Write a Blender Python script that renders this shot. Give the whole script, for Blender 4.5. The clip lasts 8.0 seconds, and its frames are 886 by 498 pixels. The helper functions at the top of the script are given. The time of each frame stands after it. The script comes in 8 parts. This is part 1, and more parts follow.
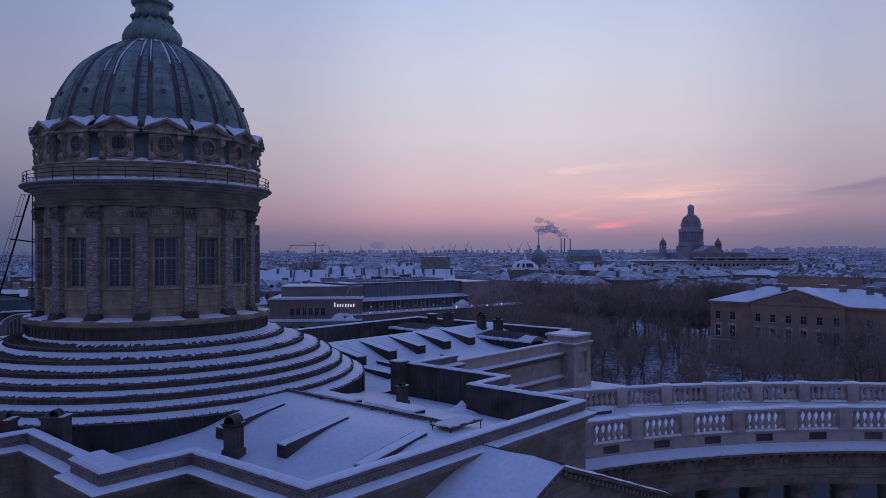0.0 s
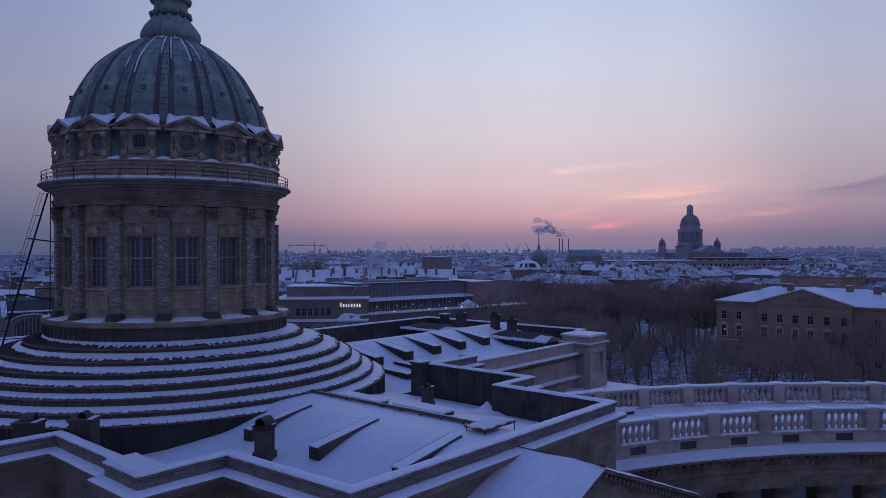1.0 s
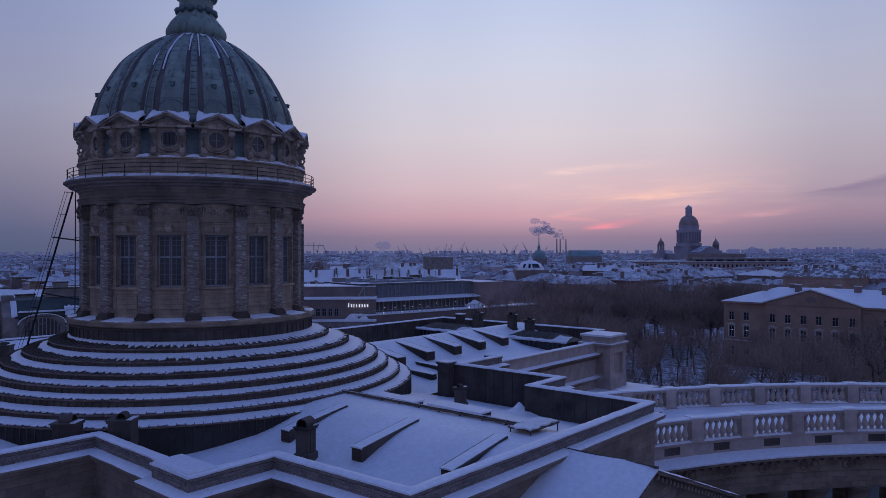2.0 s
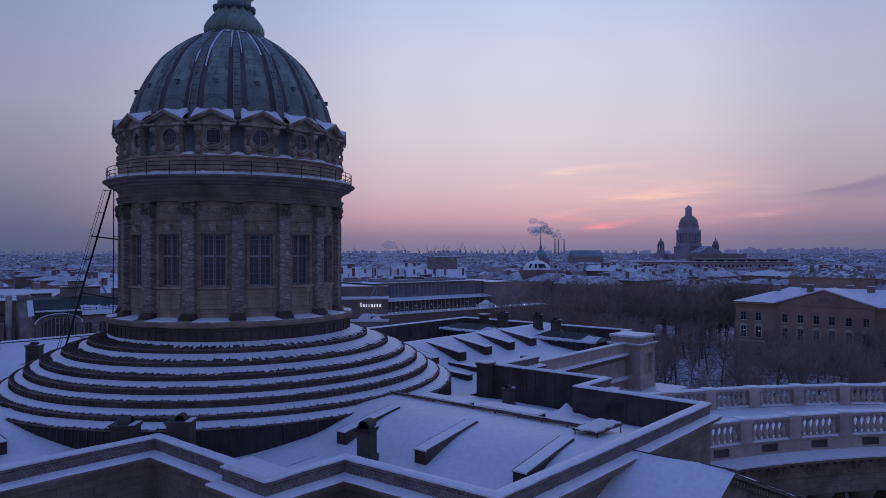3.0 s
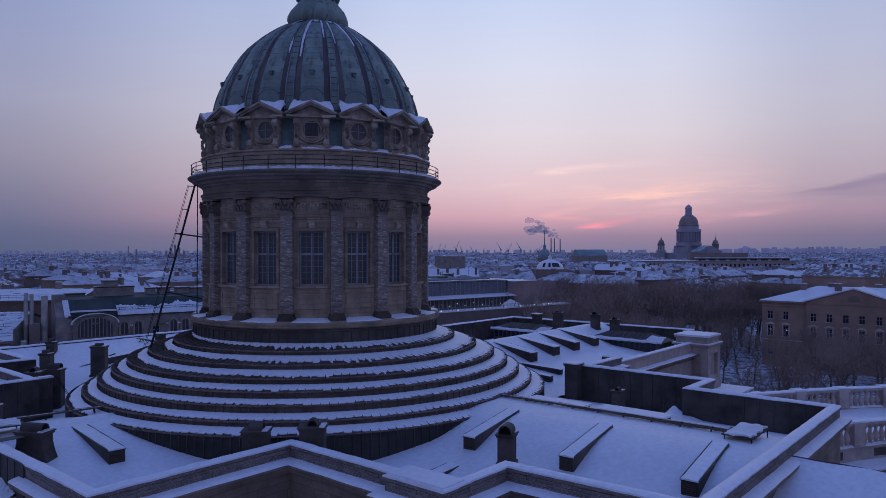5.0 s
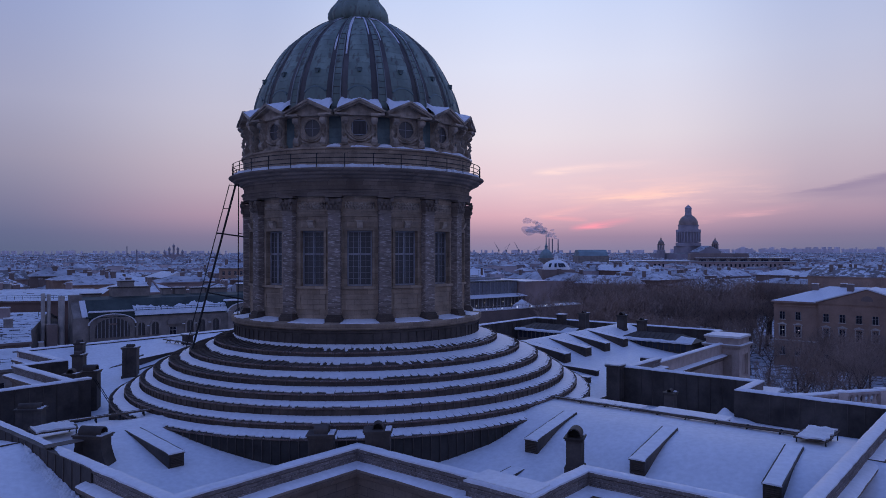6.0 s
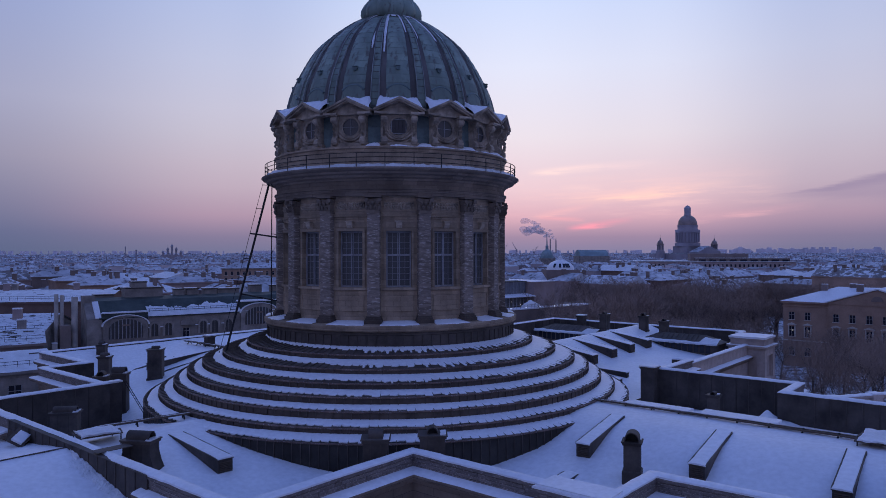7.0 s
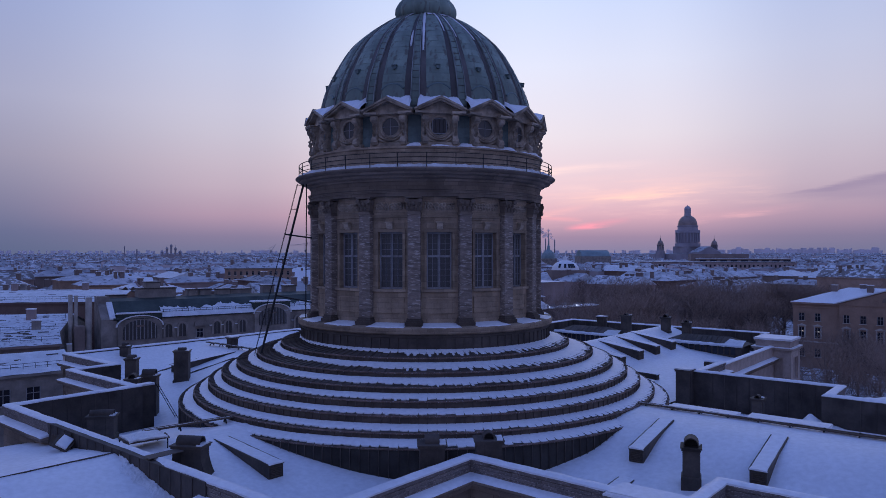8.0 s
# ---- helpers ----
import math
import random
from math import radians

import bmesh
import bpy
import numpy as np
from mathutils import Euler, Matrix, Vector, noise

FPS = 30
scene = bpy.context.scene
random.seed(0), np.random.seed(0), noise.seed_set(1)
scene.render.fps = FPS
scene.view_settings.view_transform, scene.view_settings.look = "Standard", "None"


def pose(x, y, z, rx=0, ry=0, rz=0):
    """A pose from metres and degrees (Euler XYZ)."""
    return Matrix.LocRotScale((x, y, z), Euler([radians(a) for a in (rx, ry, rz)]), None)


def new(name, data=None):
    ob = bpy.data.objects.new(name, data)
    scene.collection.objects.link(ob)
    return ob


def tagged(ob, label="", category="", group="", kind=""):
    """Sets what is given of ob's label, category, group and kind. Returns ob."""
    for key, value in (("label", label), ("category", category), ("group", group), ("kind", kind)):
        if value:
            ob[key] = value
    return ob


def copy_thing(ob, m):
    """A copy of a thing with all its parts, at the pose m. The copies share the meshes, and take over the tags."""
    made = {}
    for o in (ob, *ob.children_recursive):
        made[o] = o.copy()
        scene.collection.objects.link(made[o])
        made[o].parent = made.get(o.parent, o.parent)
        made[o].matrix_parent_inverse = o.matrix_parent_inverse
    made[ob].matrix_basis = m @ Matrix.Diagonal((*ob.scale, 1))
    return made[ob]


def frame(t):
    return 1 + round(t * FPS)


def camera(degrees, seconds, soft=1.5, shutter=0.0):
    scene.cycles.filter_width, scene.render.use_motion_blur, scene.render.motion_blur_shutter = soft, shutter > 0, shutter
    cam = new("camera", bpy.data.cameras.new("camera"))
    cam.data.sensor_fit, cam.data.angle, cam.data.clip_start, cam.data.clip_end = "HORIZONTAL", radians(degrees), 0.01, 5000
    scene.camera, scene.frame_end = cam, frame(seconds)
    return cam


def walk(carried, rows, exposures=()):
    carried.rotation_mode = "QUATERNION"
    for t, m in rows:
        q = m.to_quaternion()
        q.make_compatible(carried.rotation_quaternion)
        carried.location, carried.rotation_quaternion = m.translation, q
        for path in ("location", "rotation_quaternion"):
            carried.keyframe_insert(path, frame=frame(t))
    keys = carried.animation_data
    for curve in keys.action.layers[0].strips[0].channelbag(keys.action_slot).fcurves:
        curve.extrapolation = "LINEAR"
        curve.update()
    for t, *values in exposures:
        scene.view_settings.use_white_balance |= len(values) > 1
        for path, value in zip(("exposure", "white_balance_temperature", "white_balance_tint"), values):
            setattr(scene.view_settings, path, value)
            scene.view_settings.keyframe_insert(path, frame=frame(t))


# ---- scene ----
cam = camera(64.0, 8.0, soft=0.6)
# seconds, eye x y z in metres, then yaw (to the left), pitch (up), lean in degrees
ROWS = [
    (0, 29.68, -72.568, 35, 0.002, 0.092, -0.19),
    (0.5, 28.523, -72.271, 34.952, -0.075, 0.096, -0.192),
    (1, 27.267, -71.91, 34.957, -0.181, 0.098, -0.205),
    (1.5, 25.913, -71.612, 34.899, -0.31, 0.146, -0.184),
    (3, 19.882, -70.585, 34.807, -0.65, 0.136, -0.077),
    (3.5, 17.605, -70.055, 34.817, -0.767, 0.102, -0.084),
    (4, 15.237, -69.519, 34.815, -0.881, 0.073, -0.099),
    (4.5, 12.928, -68.933, 34.731, -1, 0.081, -0.105),
    (6, 6.411, -67.475, 34.644, -1.345, 0.113, -0.079),
    (6.5, 4.578, -67.083, 34.669, -1.475, 0.129, -0.084),
    (7, 2.981, -66.604, 34.695, -1.57, 0.126, -0.082),
    (7.5, 1.387, -66.151, 34.762, -1.651, 0.112, -0.066),
    (8, -0.401, -65.752, 34.812, -1.736, 0.117, -0.012),
]
walk(cam, [(t, pose(x, y, z, 0, 0, yaw) @ pose(0, 0, 0, 90 + pitch, 0, 0) @ pose(0, 0, 0, 0, 0, lean))
           for t, x, y, z, yaw, pitch, lean in ROWS],
     exposures=[(0, 0.0), (1.5, 0.0), (3.0, 0.04), (4.5, 0.11), (6.0, 0.24), (7.0, 0.31), (8.0, 0.34)])

# ---- world and light: dusk, the sun just under the horizon beyond the far cathedral ----
def lin(r, g, b):
    """Linear colour from 0..255 display values."""
    return tuple(((c / 255 + 0.055) / 1.055) ** 2.4 if c > 10 else c / 255 / 12.92 for c in (r, g, b)) + (1.0,)


world = bpy.data.worlds.new("dusk_sky")
scene.world = world
world.use_nodes = True
wt = world.node_tree
wt.nodes.clear()


def wn(kind):
    return wt.nodes.new(kind)


def wmath(op, a, b=None, c=None, clamp=False):
    n = wn("ShaderNodeMath")
    n.operation, n.use_clamp = op, clamp
    for i, v in enumerate((a, b, c)):
        if v is None:
            continue
        if isinstance(v, (int, float)):
            n.inputs[i].default_value = v
        else:
            wt.links.new(v, n.inputs[i])
    return n.outputs[0]


def wramp(fac, stops, interpolation="EASE"):
    n = wn("ShaderNodeValToRGB")
    n.color_ramp.interpolation = interpolation
    while len(n.color_ramp.elements) < len(stops):
        n.color_ramp.elements.new(0.5)
    for e, (p, c) in zip(n.color_ramp.elements, stops):
        e.position, e.color = p, c
    wt.links.new(fac, n.inputs[0])
    return n.outputs[0]


def wmix(fac, a, b, blend="MIX"):
    n = wn("ShaderNodeMix")
    n.data_type, n.blend_type = "RGBA", blend
    for i, v in ((0, fac), (6, a), (7, b)):
        if isinstance(v, (int, float, tuple)):
            n.inputs[i].default_value = v
        else:
            wt.links.new(v, n.inputs[i])
    return n.outputs[2]


def grey(v):
    return (v, v, v, 1.0)


SUN_AZ = 8.0  # degrees to the right of +y, where the afterglow is strongest
wc = wn("ShaderNodeTexCoord")
wsep = wn("ShaderNodeSeparateXYZ")
wt.links.new(wc.outputs["Generated"], wsep.inputs[0])
w_el = wmath("MULTIPLY", wmath("ARCSINE", wsep.outputs[2]), 57.2958)
w_az = wmath("MULTIPLY", wmath("ARCTAN2", wsep.outputs[0], wsep.outputs[1]), 57.2958)
w_el01 = wmath("MULTIPLY", wmath("MAXIMUM", w_el, 0.0), 1 / 90)
w_off = wmath("ABSOLUTE", wmath("SUBTRACT", w_az, SUN_AZ))
# west: warm band under a pale lavender sky; away from the afterglow: grey mauve
w_warm = wramp(w_el01, [(0.0, lin(128, 119, 148)), (0.012, lin(151, 127, 150)), (0.03, lin(206, 161, 173)), (0.055, lin(219, 188, 195)),
                        (0.1, lin(219, 207, 214)), (0.16, lin(210, 211, 228)), (0.215, lin(193, 203, 231)), (0.36, lin(144, 167, 225)),
                        (0.6, lin(86, 115, 193)), (1.0, lin(72, 99, 177))], "LINEAR")
w_cool = wramp(w_el01, [(0.0, lin(86, 94, 124)), (0.015, lin(94, 99, 130)), (0.04, lin(118, 116, 142)), (0.075, lin(142, 137, 158)),
                        (0.12, lin(152, 152, 177)), (0.215, lin(136, 149, 190)), (0.36, lin(114, 137, 201)),
                        (0.6, lin(82, 111, 187)), (1.0, lin(72, 99, 177))], "LINEAR")
w_east = wramp(w_el01, [(0.0, lin(84, 90, 120)), (0.06, lin(114, 114, 146)), (0.15, lin(130, 133, 174)), (0.35, lin(108, 129, 191)), (1.0, lin(72, 99, 177))], "LINEAR")
w_f1 = wramp(wmath("MULTIPLY", w_off, 1 / 90), [(0.0, grey(0)), (0.1, grey(0.1)), (0.25, grey(0.55)), (0.45, grey(1)), (1.0, grey(1))])
w_f2 = wramp(wmath("MULTIPLY", w_off, 1 / 180), [(0.0, grey(0)), (0.22, grey(0)), (0.6, grey(1)), (1.0, grey(1))])
w_sky = wmix(w_f2, wmix(w_f1, w_warm, w_cool), w_east)
# thin streaks of cloud, lit pink from below
wcomb = wn("ShaderNodeCombineXYZ")
wt.links.new(wmath("MULTIPLY", wmath("ADD", w_az, wmath("MULTIPLY", w_el, 1.6)), 0.11), wcomb.inputs[0])
wt.links.new(wmath("MULTIPLY", wmath("SUBTRACT", w_el, wmath("MULTIPLY", w_az, 0.05)), 0.95), wcomb.inputs[1])
wnoise = wn("ShaderNodeTexNoise")
wnoise.inputs["Scale"].default_value, wnoise.inputs["Detail"].default_value, wnoise.inputs["Roughness"].default_value = 1.3, 6.0, 0.62
wt.links.new(wcomb.outputs[0], wnoise.inputs["Vector"])
w_streak = wramp(wnoise.outputs[0], [(0.46, grey(0)), (0.64, grey(1))])
w_wobble = wmath("MULTIPLY", wmath("SUBTRACT", wnoise.outputs[0], 0.5), 1.1)


def streak(sky, az, el, half_az, half_el, tilt, colour, strength, lo=0.35):
    """A thin feathered streak of cloud about a direction in degrees."""
    d_az = wmath("SUBTRACT", w_az, az)
    along = wmath("SUBTRACT", 1.0, wmath("POWER", wmath("ABSOLUTE", wmath("DIVIDE", d_az, half_az)), 2.0), clamp=True)
    d_el = wmath("ADD", wmath("SUBTRACT", wmath("SUBTRACT", w_el, el), wmath("MULTIPLY", d_az, tilt)), wmath("MULTIPLY", w_wobble, half_el * 1.2))
    over = wmath("SUBTRACT", 1.0, wmath("ABSOLUTE", wmath("DIVIDE", d_el, half_el)), clamp=True)
    mask = wmath("MULTIPLY", along, wmath("MULTIPLY", over, wmath("ADD", wmath("MULTIPLY", w_streak, 1 - lo), lo)))
    return wmix(wmath("MULTIPLY", mask, strength), sky, colour)


for az, el, half_az, half_el, tilt, colour, strength in (
        (17.0, 4.6, 11.0, 2.4, 0.03, lin(243, 196, 190), 0.5),
        (11.4, 6.35, 3.1, 0.42, 0.06, lin(249, 214, 205), 0.9),
        (14.5, 6.6, 4.5, 0.5, 0.03, lin(240, 205, 204), 0.45),
        (6.4, 5.2, 1.8, 0.25, 0.08, lin(242, 200, 198), 0.55),
        (12.6, 4.9, 1.8, 0.35, -0.05, lin(247, 205, 197), 0.6),
        (16.3, 4.2, 6.0, 0.5, 0.09, lin(252, 200, 184), 0.85),
        (20.5, 4.9, 4.0, 0.45, 0.05, lin(246, 198, 186), 0.5),
        (11.2, 3.1, 2.6, 0.3, 0.18, lin(252, 184, 178), 0.7),
        (11.0, 2.5, 2.0, 0.24, -0.05, lin(255, 165, 168), 0.85),
        (14.0, 2.05, 2.7, 0.36, 0.13, lin(255, 150, 166), 0.9),
        (24.5, 2.7, 5.0, 0.4, 0.12, lin(226, 168, 176), 0.5)):
    w_sky = streak(w_sky, az, el, half_az, half_el, tilt, colour, strength)
# a long feathered wedge of darker cloud low on the right, deeper the farther it goes
w_gap = wmath("MAXIMUM", wmath("MULTIPLY", wmath("SUBTRACT", w_az, 26.0), 0.2), 0.05)
w_top = wmath("ADD", wmath("MULTIPLY", wmath("SUBTRACT", w_az, 26.0), 0.21), wmath("ADD", 3.9, w_wobble))
w_under = wmath("DIVIDE", wmath("SUBTRACT", w_top, w_el), w_gap)
w_wedge = wramp(wmath("MULTIPLY", w_under, 0.4), [(0.0, grey(0)), (0.12, grey(0.7)), (0.3, grey(0.42)), (0.7, grey(0)), (1.0, grey(0))])
w_wedge_az = wramp(wmath("MULTIPLY", w_az, 1 / 90), [(0.285, grey(0)), (0.34, grey(1)), (0.5, grey(1)), (0.7, grey(0))])
w_sky = wmix(wmath("MULTIPLY", w_wedge, w_wedge_az), w_sky, lin(138, 122, 150))
wbg = wn("ShaderNodeBackground")
wbg.inputs[1].default_value = 1.0
wt.links.new(wmix(1.0, w_sky, (0.98, 1.0, 1.02, 1.0), "MULTIPLY"), wbg.inputs[0])
wout = wn("ShaderNodeOutputWorld")
wt.links.new(wbg.outputs[0], wout.inputs[0])


# ---- materials ----
def material(name, base, rough=0.8, metal=0.0, dark=0.7, light=1.25, scale=1.0, bump=0.02, grain=8.0, second=None, second_at=0.55, stretch=(1, 1, 1),
             courses=None, spec=0.3, per_object=0.12, tint=None):
    """A surface with stains at one scale and grain at another; courses: (length, height, depth) of block joints in metres."""
    m = bpy.data.materials.new(name)
    m.use_nodes = True
    t = m.node_tree
    b = t.nodes["Principled BSDF"]
    b.inputs["Roughness"].default_value, b.inputs["Metallic"].default_value = rough, metal
    b.inputs["Specular IOR Level"].default_value = spec
    tc = t.nodes.new("ShaderNodeTexCoord")
    mp = t.nodes.new("ShaderNodeMapping")
    mp.inputs["Scale"].default_value = stretch
    t.links.new(tc.outputs["Object"], mp.inputs[0])
    n1, n2 = t.nodes.new("ShaderNodeTexNoise"), t.nodes.new("ShaderNodeTexNoise")
    n1.inputs["Scale"].default_value, n1.inputs["Detail"].default_value, n1.inputs["Roughness"].default_value = 0.35 * scale, 5, 0.6
    n2.inputs["Scale"].default_value, n2.inputs["Detail"].default_value = grain * scale, 4
    for n in (n1, n2):
        t.links.new(mp.outputs[0], n.inputs["Vector"])
    r = t.nodes.new("ShaderNodeValToRGB")
    r.color_ramp.elements[0].position, r.color_ramp.elements[1].position = 0.3, 0.72
    r.color_ramp.elements[0].color = tuple(c * dark for c in base) + (1,)
    r.color_ramp.elements[1].color = tuple(min(1, c * light) for c in base) + (1,)
    t.links.new(n1.outputs[0], r.inputs[0])
    col = r.outputs[0]

    def mix(fac, a, c, blend="MIX"):
        n = t.nodes.new("ShaderNodeMix")
        n.data_type, n.blend_type = "RGBA", blend
        for i, v in ((0, fac), (6, a), (7, c)):
            if isinstance(v, (int, float, tuple)):
                n.inputs[i].default_value = v
            else:
                t.links.new(v, n.inputs[i])
        return n.outputs[2]

    if second:
        r2 = t.nodes.new("ShaderNodeValToRGB")
        r2.color_ramp.elements[0].position, r2.color_ramp.elements[1].position = second_at, min(1.0, second_at + 0.1)
        t.links.new(n2.outputs[0], r2.inputs[0])
        col = mix(r2.outputs[0], col, tuple(second) + (1,))
    else:
        r2 = t.nodes.new("ShaderNodeValToRGB")
        r2.color_ramp.elements[0].color, r2.color_ramp.elements[1].color = (0.8, 0.8, 0.8, 1), (1.15, 1.15, 1.15, 1)
        t.links.new(n2.outputs[0], r2.inputs[0])
        col = mix(1.0, col, r2.outputs[0], "MULTIPLY")
    height = n2.outputs[0]
    if courses:
        br = t.nodes.new("ShaderNodeTexBrick")
        br.inputs["Scale"].default_value = 1.0
        br.inputs["Brick Width"].default_value, br.inputs["Row Height"].default_value = courses[0], courses[1]
        br.inputs["Mortar Size"].default_value, br.inputs["Mortar Smooth"].default_value = courses[2], 0.4
        br.inputs["Color1"].default_value, br.inputs["Color2"].default_value, br.inputs["Mortar"].default_value = (0.8, 0.8, 0.8, 1), (1.15, 1.15, 1.15, 1), (0.62, 0.62, 0.62, 1)
        sp, cb = t.nodes.new("ShaderNodeSeparateXYZ"), t.nodes.new("ShaderNodeCombineXYZ")
        ad = t.nodes.new("ShaderNodeMath")
        t.links.new(tc.outputs["Object"], sp.inputs[0])
        t.links.new(sp.outputs[0], ad.inputs[0]), t.links.new(sp.outputs[1], ad.inputs[1])
        t.links.new(ad.outputs[0], cb.inputs[0]), t.links.new(sp.outputs[2], cb.inputs[1])
        t.links.new(cb.outputs[0], br.inputs["Vector"])
        col = mix(1.0, col, br.outputs["Color"], "MULTIPLY")
        sub = t.nodes.new("ShaderNodeMath")
        sub.operation = "SUBTRACT"
        t.links.new(n2.outputs[0], sub.inputs[0]), t.links.new(br.outputs["Fac"], sub.inputs[1])
        height = sub.outputs[0]
    if per_object:
        oi = t.nodes.new("ShaderNodeObjectInfo")
        rr = t.nodes.new("ShaderNodeValToRGB")
        rr.color_ramp.elements[0].color, rr.color_ramp.elements[1].color = grey(1 - per_object), grey(1 + per_object)
        t.links.new(oi.outputs["Random"], rr.inputs[0])
        col = mix(1.0, col, rr.outputs[0], "MULTIPLY")
    t.links.new(col, b.inputs["Base Color"])
    bp = t.nodes.new("ShaderNodeBump")
    bp.inputs["Distance"].default_value, bp.inputs["Strength"].default_value = bump, 0.6
    t.links.new(height, bp.inputs["Height"])
    t.links.new(bp.outputs[0], b.inputs["Normal"])
    return m


M_snow = material("snow", (0.79, 0.79, 0.825), 0.5, dark=0.94, light=1.05, scale=0.6, bump=0.012, grain=5.0, spec=0.55, per_object=0.02)
M_snow_rough = material("snow_trodden", (0.72, 0.735, 0.775), 0.55, dark=0.8, light=1.08, scale=2.0, bump=0.08, grain=4.0, spec=0.5, per_object=0.03)
M_stone = material("weathered_tuff", (0.36, 0.265, 0.188), 0.92, dark=0.6, light=1.3, scale=2.0, bump=0.03, grain=5.0, courses=(1.1, 0.42, 0.012), per_object=0.1)
M_pilaster = material("flaking_tuff", (0.235, 0.183, 0.15), 0.93, dark=0.55, light=1.35, scale=2.5, bump=0.06, grain=0.9, second=(0.44, 0.37, 0.32), second_at=0.55, stretch=(1, 1, 4.5), per_object=0.14)
M_carved = material("carved_stone", (0.375, 0.295, 0.225), 0.9, dark=0.38, light=1.6, scale=2.5, bump=0.1, grain=3.2)
# soot tone of the walls; paints shade on the drum's entablature
M_facade = material("sooty_facade_stone", (0.245, 0.187, 0.147), 0.92, dark=0.6, light=1.3, scale=1.0, bump=0.03, grain=5.0, courses=(1.4, 0.5, 0.015))
M_coping = material("parapet_limestone", (0.2, 0.165, 0.15), 0.9, dark=0.6, light=1.35, scale=3.0, bump=0.05, grain=2.4, stretch=(1, 1, 2.2), second=(0.38, 0.32, 0.3), second_at=0.56, per_object=0.2)
M_pale = material("pale_balustrade_stone", (0.47, 0.375, 0.33), 0.88, dark=0.78, light=1.18, scale=2.5, bump=0.03, grain=4.0, second=(0.33, 0.255, 0.225), second_at=0.6)
M_metal = material("dark_roof_sheet", (0.08, 0.065, 0.057), 0.65, 0.0, dark=0.6, light=1.6, scale=1.5, bump=0.015, grain=4.0, spec=0.2, per_object=0.25)
# darker sheet for the lowest wall of the stepped roof
M_skirt_sheet = material("sooty_roof_sheet", (0.05, 0.044, 0.04), 0.75, 0.0, dark=0.55, light=1.6, scale=1.2, bump=0.02, grain=4.0, spec=0.15)
M_tread = material("bare_roof_sheet", (0.092, 0.07, 0.057), 0.6, 0.0, dark=0.6, light=1.5, scale=2.0, bump=0.015, grain=3.0, spec=0.25, per_object=0.2)
M_copper = material("green_copper", (0.215, 0.265, 0.222), 0.55, 0.0, dark=0.6, light=1.35, scale=1.6, bump=0.015, grain=1.6, stretch=(1, 1, 0.35), spec=0.35, per_object=0.13, second=(0.14, 0.142, 0.12), second_at=0.56)
M_copper_bare = material("brown_bare_copper", (0.1, 0.085, 0.08), 0.55, 0.0, dark=0.6, light=1.5, scale=1.6, bump=0.01, grain=3.0, stretch=(1, 1, 0.4), spec=0.35, per_object=0.15)
M_copper_roll = material("pale_copper_roll", (0.26, 0.28, 0.27), 0.5, 0.0, dark=0.55, light=1.3, scale=3.0, bump=0.01, grain=3.0, spec=0.4)
M_copper_rib = material("copper_rib", (0.1, 0.135, 0.13), 0.5, 0.0, dark=0.55, light=1.5, scale=2.0, bump=0.01, grain=5.0, spec=0.4)
M_iron = material("black_iron", (0.018, 0.017, 0.018), 0.55, 0.0, scale=3, bump=0.004, grain=12)
M_frame = material("grey_window_frame", (0.3, 0.29, 0.3), 0.7, scale=3, bump=0.004, grain=10)
M_rust = material("rusty_lip", (0.15, 0.1, 0.08), 0.75, dark=0.55, light=1.5, scale=3.0, bump=0.01, grain=6.0, second=(0.5, 0.5, 0.53), second_at=0.6, per_object=0.1)
M_wood = material("old_snow_board", (0.1, 0.075, 0.06), 0.85, scale=3, bump=0.01, grain=8, stretch=(1, 1, 0.3))
M_ochre = material("ochre_stucco", (0.38, 0.25, 0.188), 0.9, dark=0.72, light=1.18, scale=0.6, bump=0.01, grain=5)
M_plaster = material("grey_stucco", (0.29, 0.25, 0.225), 0.9, dark=0.6, light=1.3, scale=1.2, bump=0.01, grain=3)
M_pinkish = material("faded_pink_stucco", (0.38, 0.28, 0.26), 0.9, dark=0.75, light=1.15, scale=0.6, bump=0.01, grain=5)
M_brown = material("brown_stucco", (0.24, 0.18, 0.16), 0.9, dark=0.75, light=1.15, scale=0.6, bump=0.01, grain=5)
M_brick = material("red_brick", (0.18, 0.115, 0.095), 0.9, dark=0.75, light=1.2, scale=1, bump=0.01, grain=5)
M_trim = material("pale_stucco_trim", (0.5, 0.45, 0.41), 0.88, scale=1.5, bump=0.006, grain=8)
M_bark = material("winter_bark", (0.125, 0.094, 0.08), 0.95, scale=2, bump=0.02, grain=6, per_object=0.2)
M_twig = material("bare_twigs", (0.32, 0.23, 0.19), 0.95, scale=2, bump=0.0, grain=6, per_object=0.25)
M_road = material("wet_asphalt", (0.05, 0.05, 0.055), 0.7, scale=0.5, bump=0.01, grain=5)
M_ground = material("snowy_ground", (0.62, 0.63, 0.67), 0.85, dark=0.45, light=1.15, scale=0.12, bump=0.03, grain=3.0, second=(0.1, 0.09, 0.085), second_at=0.5)
M_gilt = material("dull_gilding", (0.27, 0.205, 0.19), 0.5, 0.3, scale=0.2, bump=0.01, grain=2)
# city roof snow, dimmed for dirt and for haze painted into the colour
M_thin_snow = material("thin_sooty_snow", (0.63, 0.64, 0.68), 0.8, dark=0.5, light=1.25, scale=0.3, bump=0.0, grain=1.3, second=(0.18, 0.16, 0.17), second_at=0.55, per_object=0.25)
M_patchy = material("patchy_roof_snow", (0.66, 0.68, 0.72), 0.8, dark=0.75, light=1.1, scale=1.0, bump=0.03, grain=1.1, second=(0.12, 0.1, 0.1), second_at=0.57, stretch=(1, 2.2, 1), per_object=0.1)
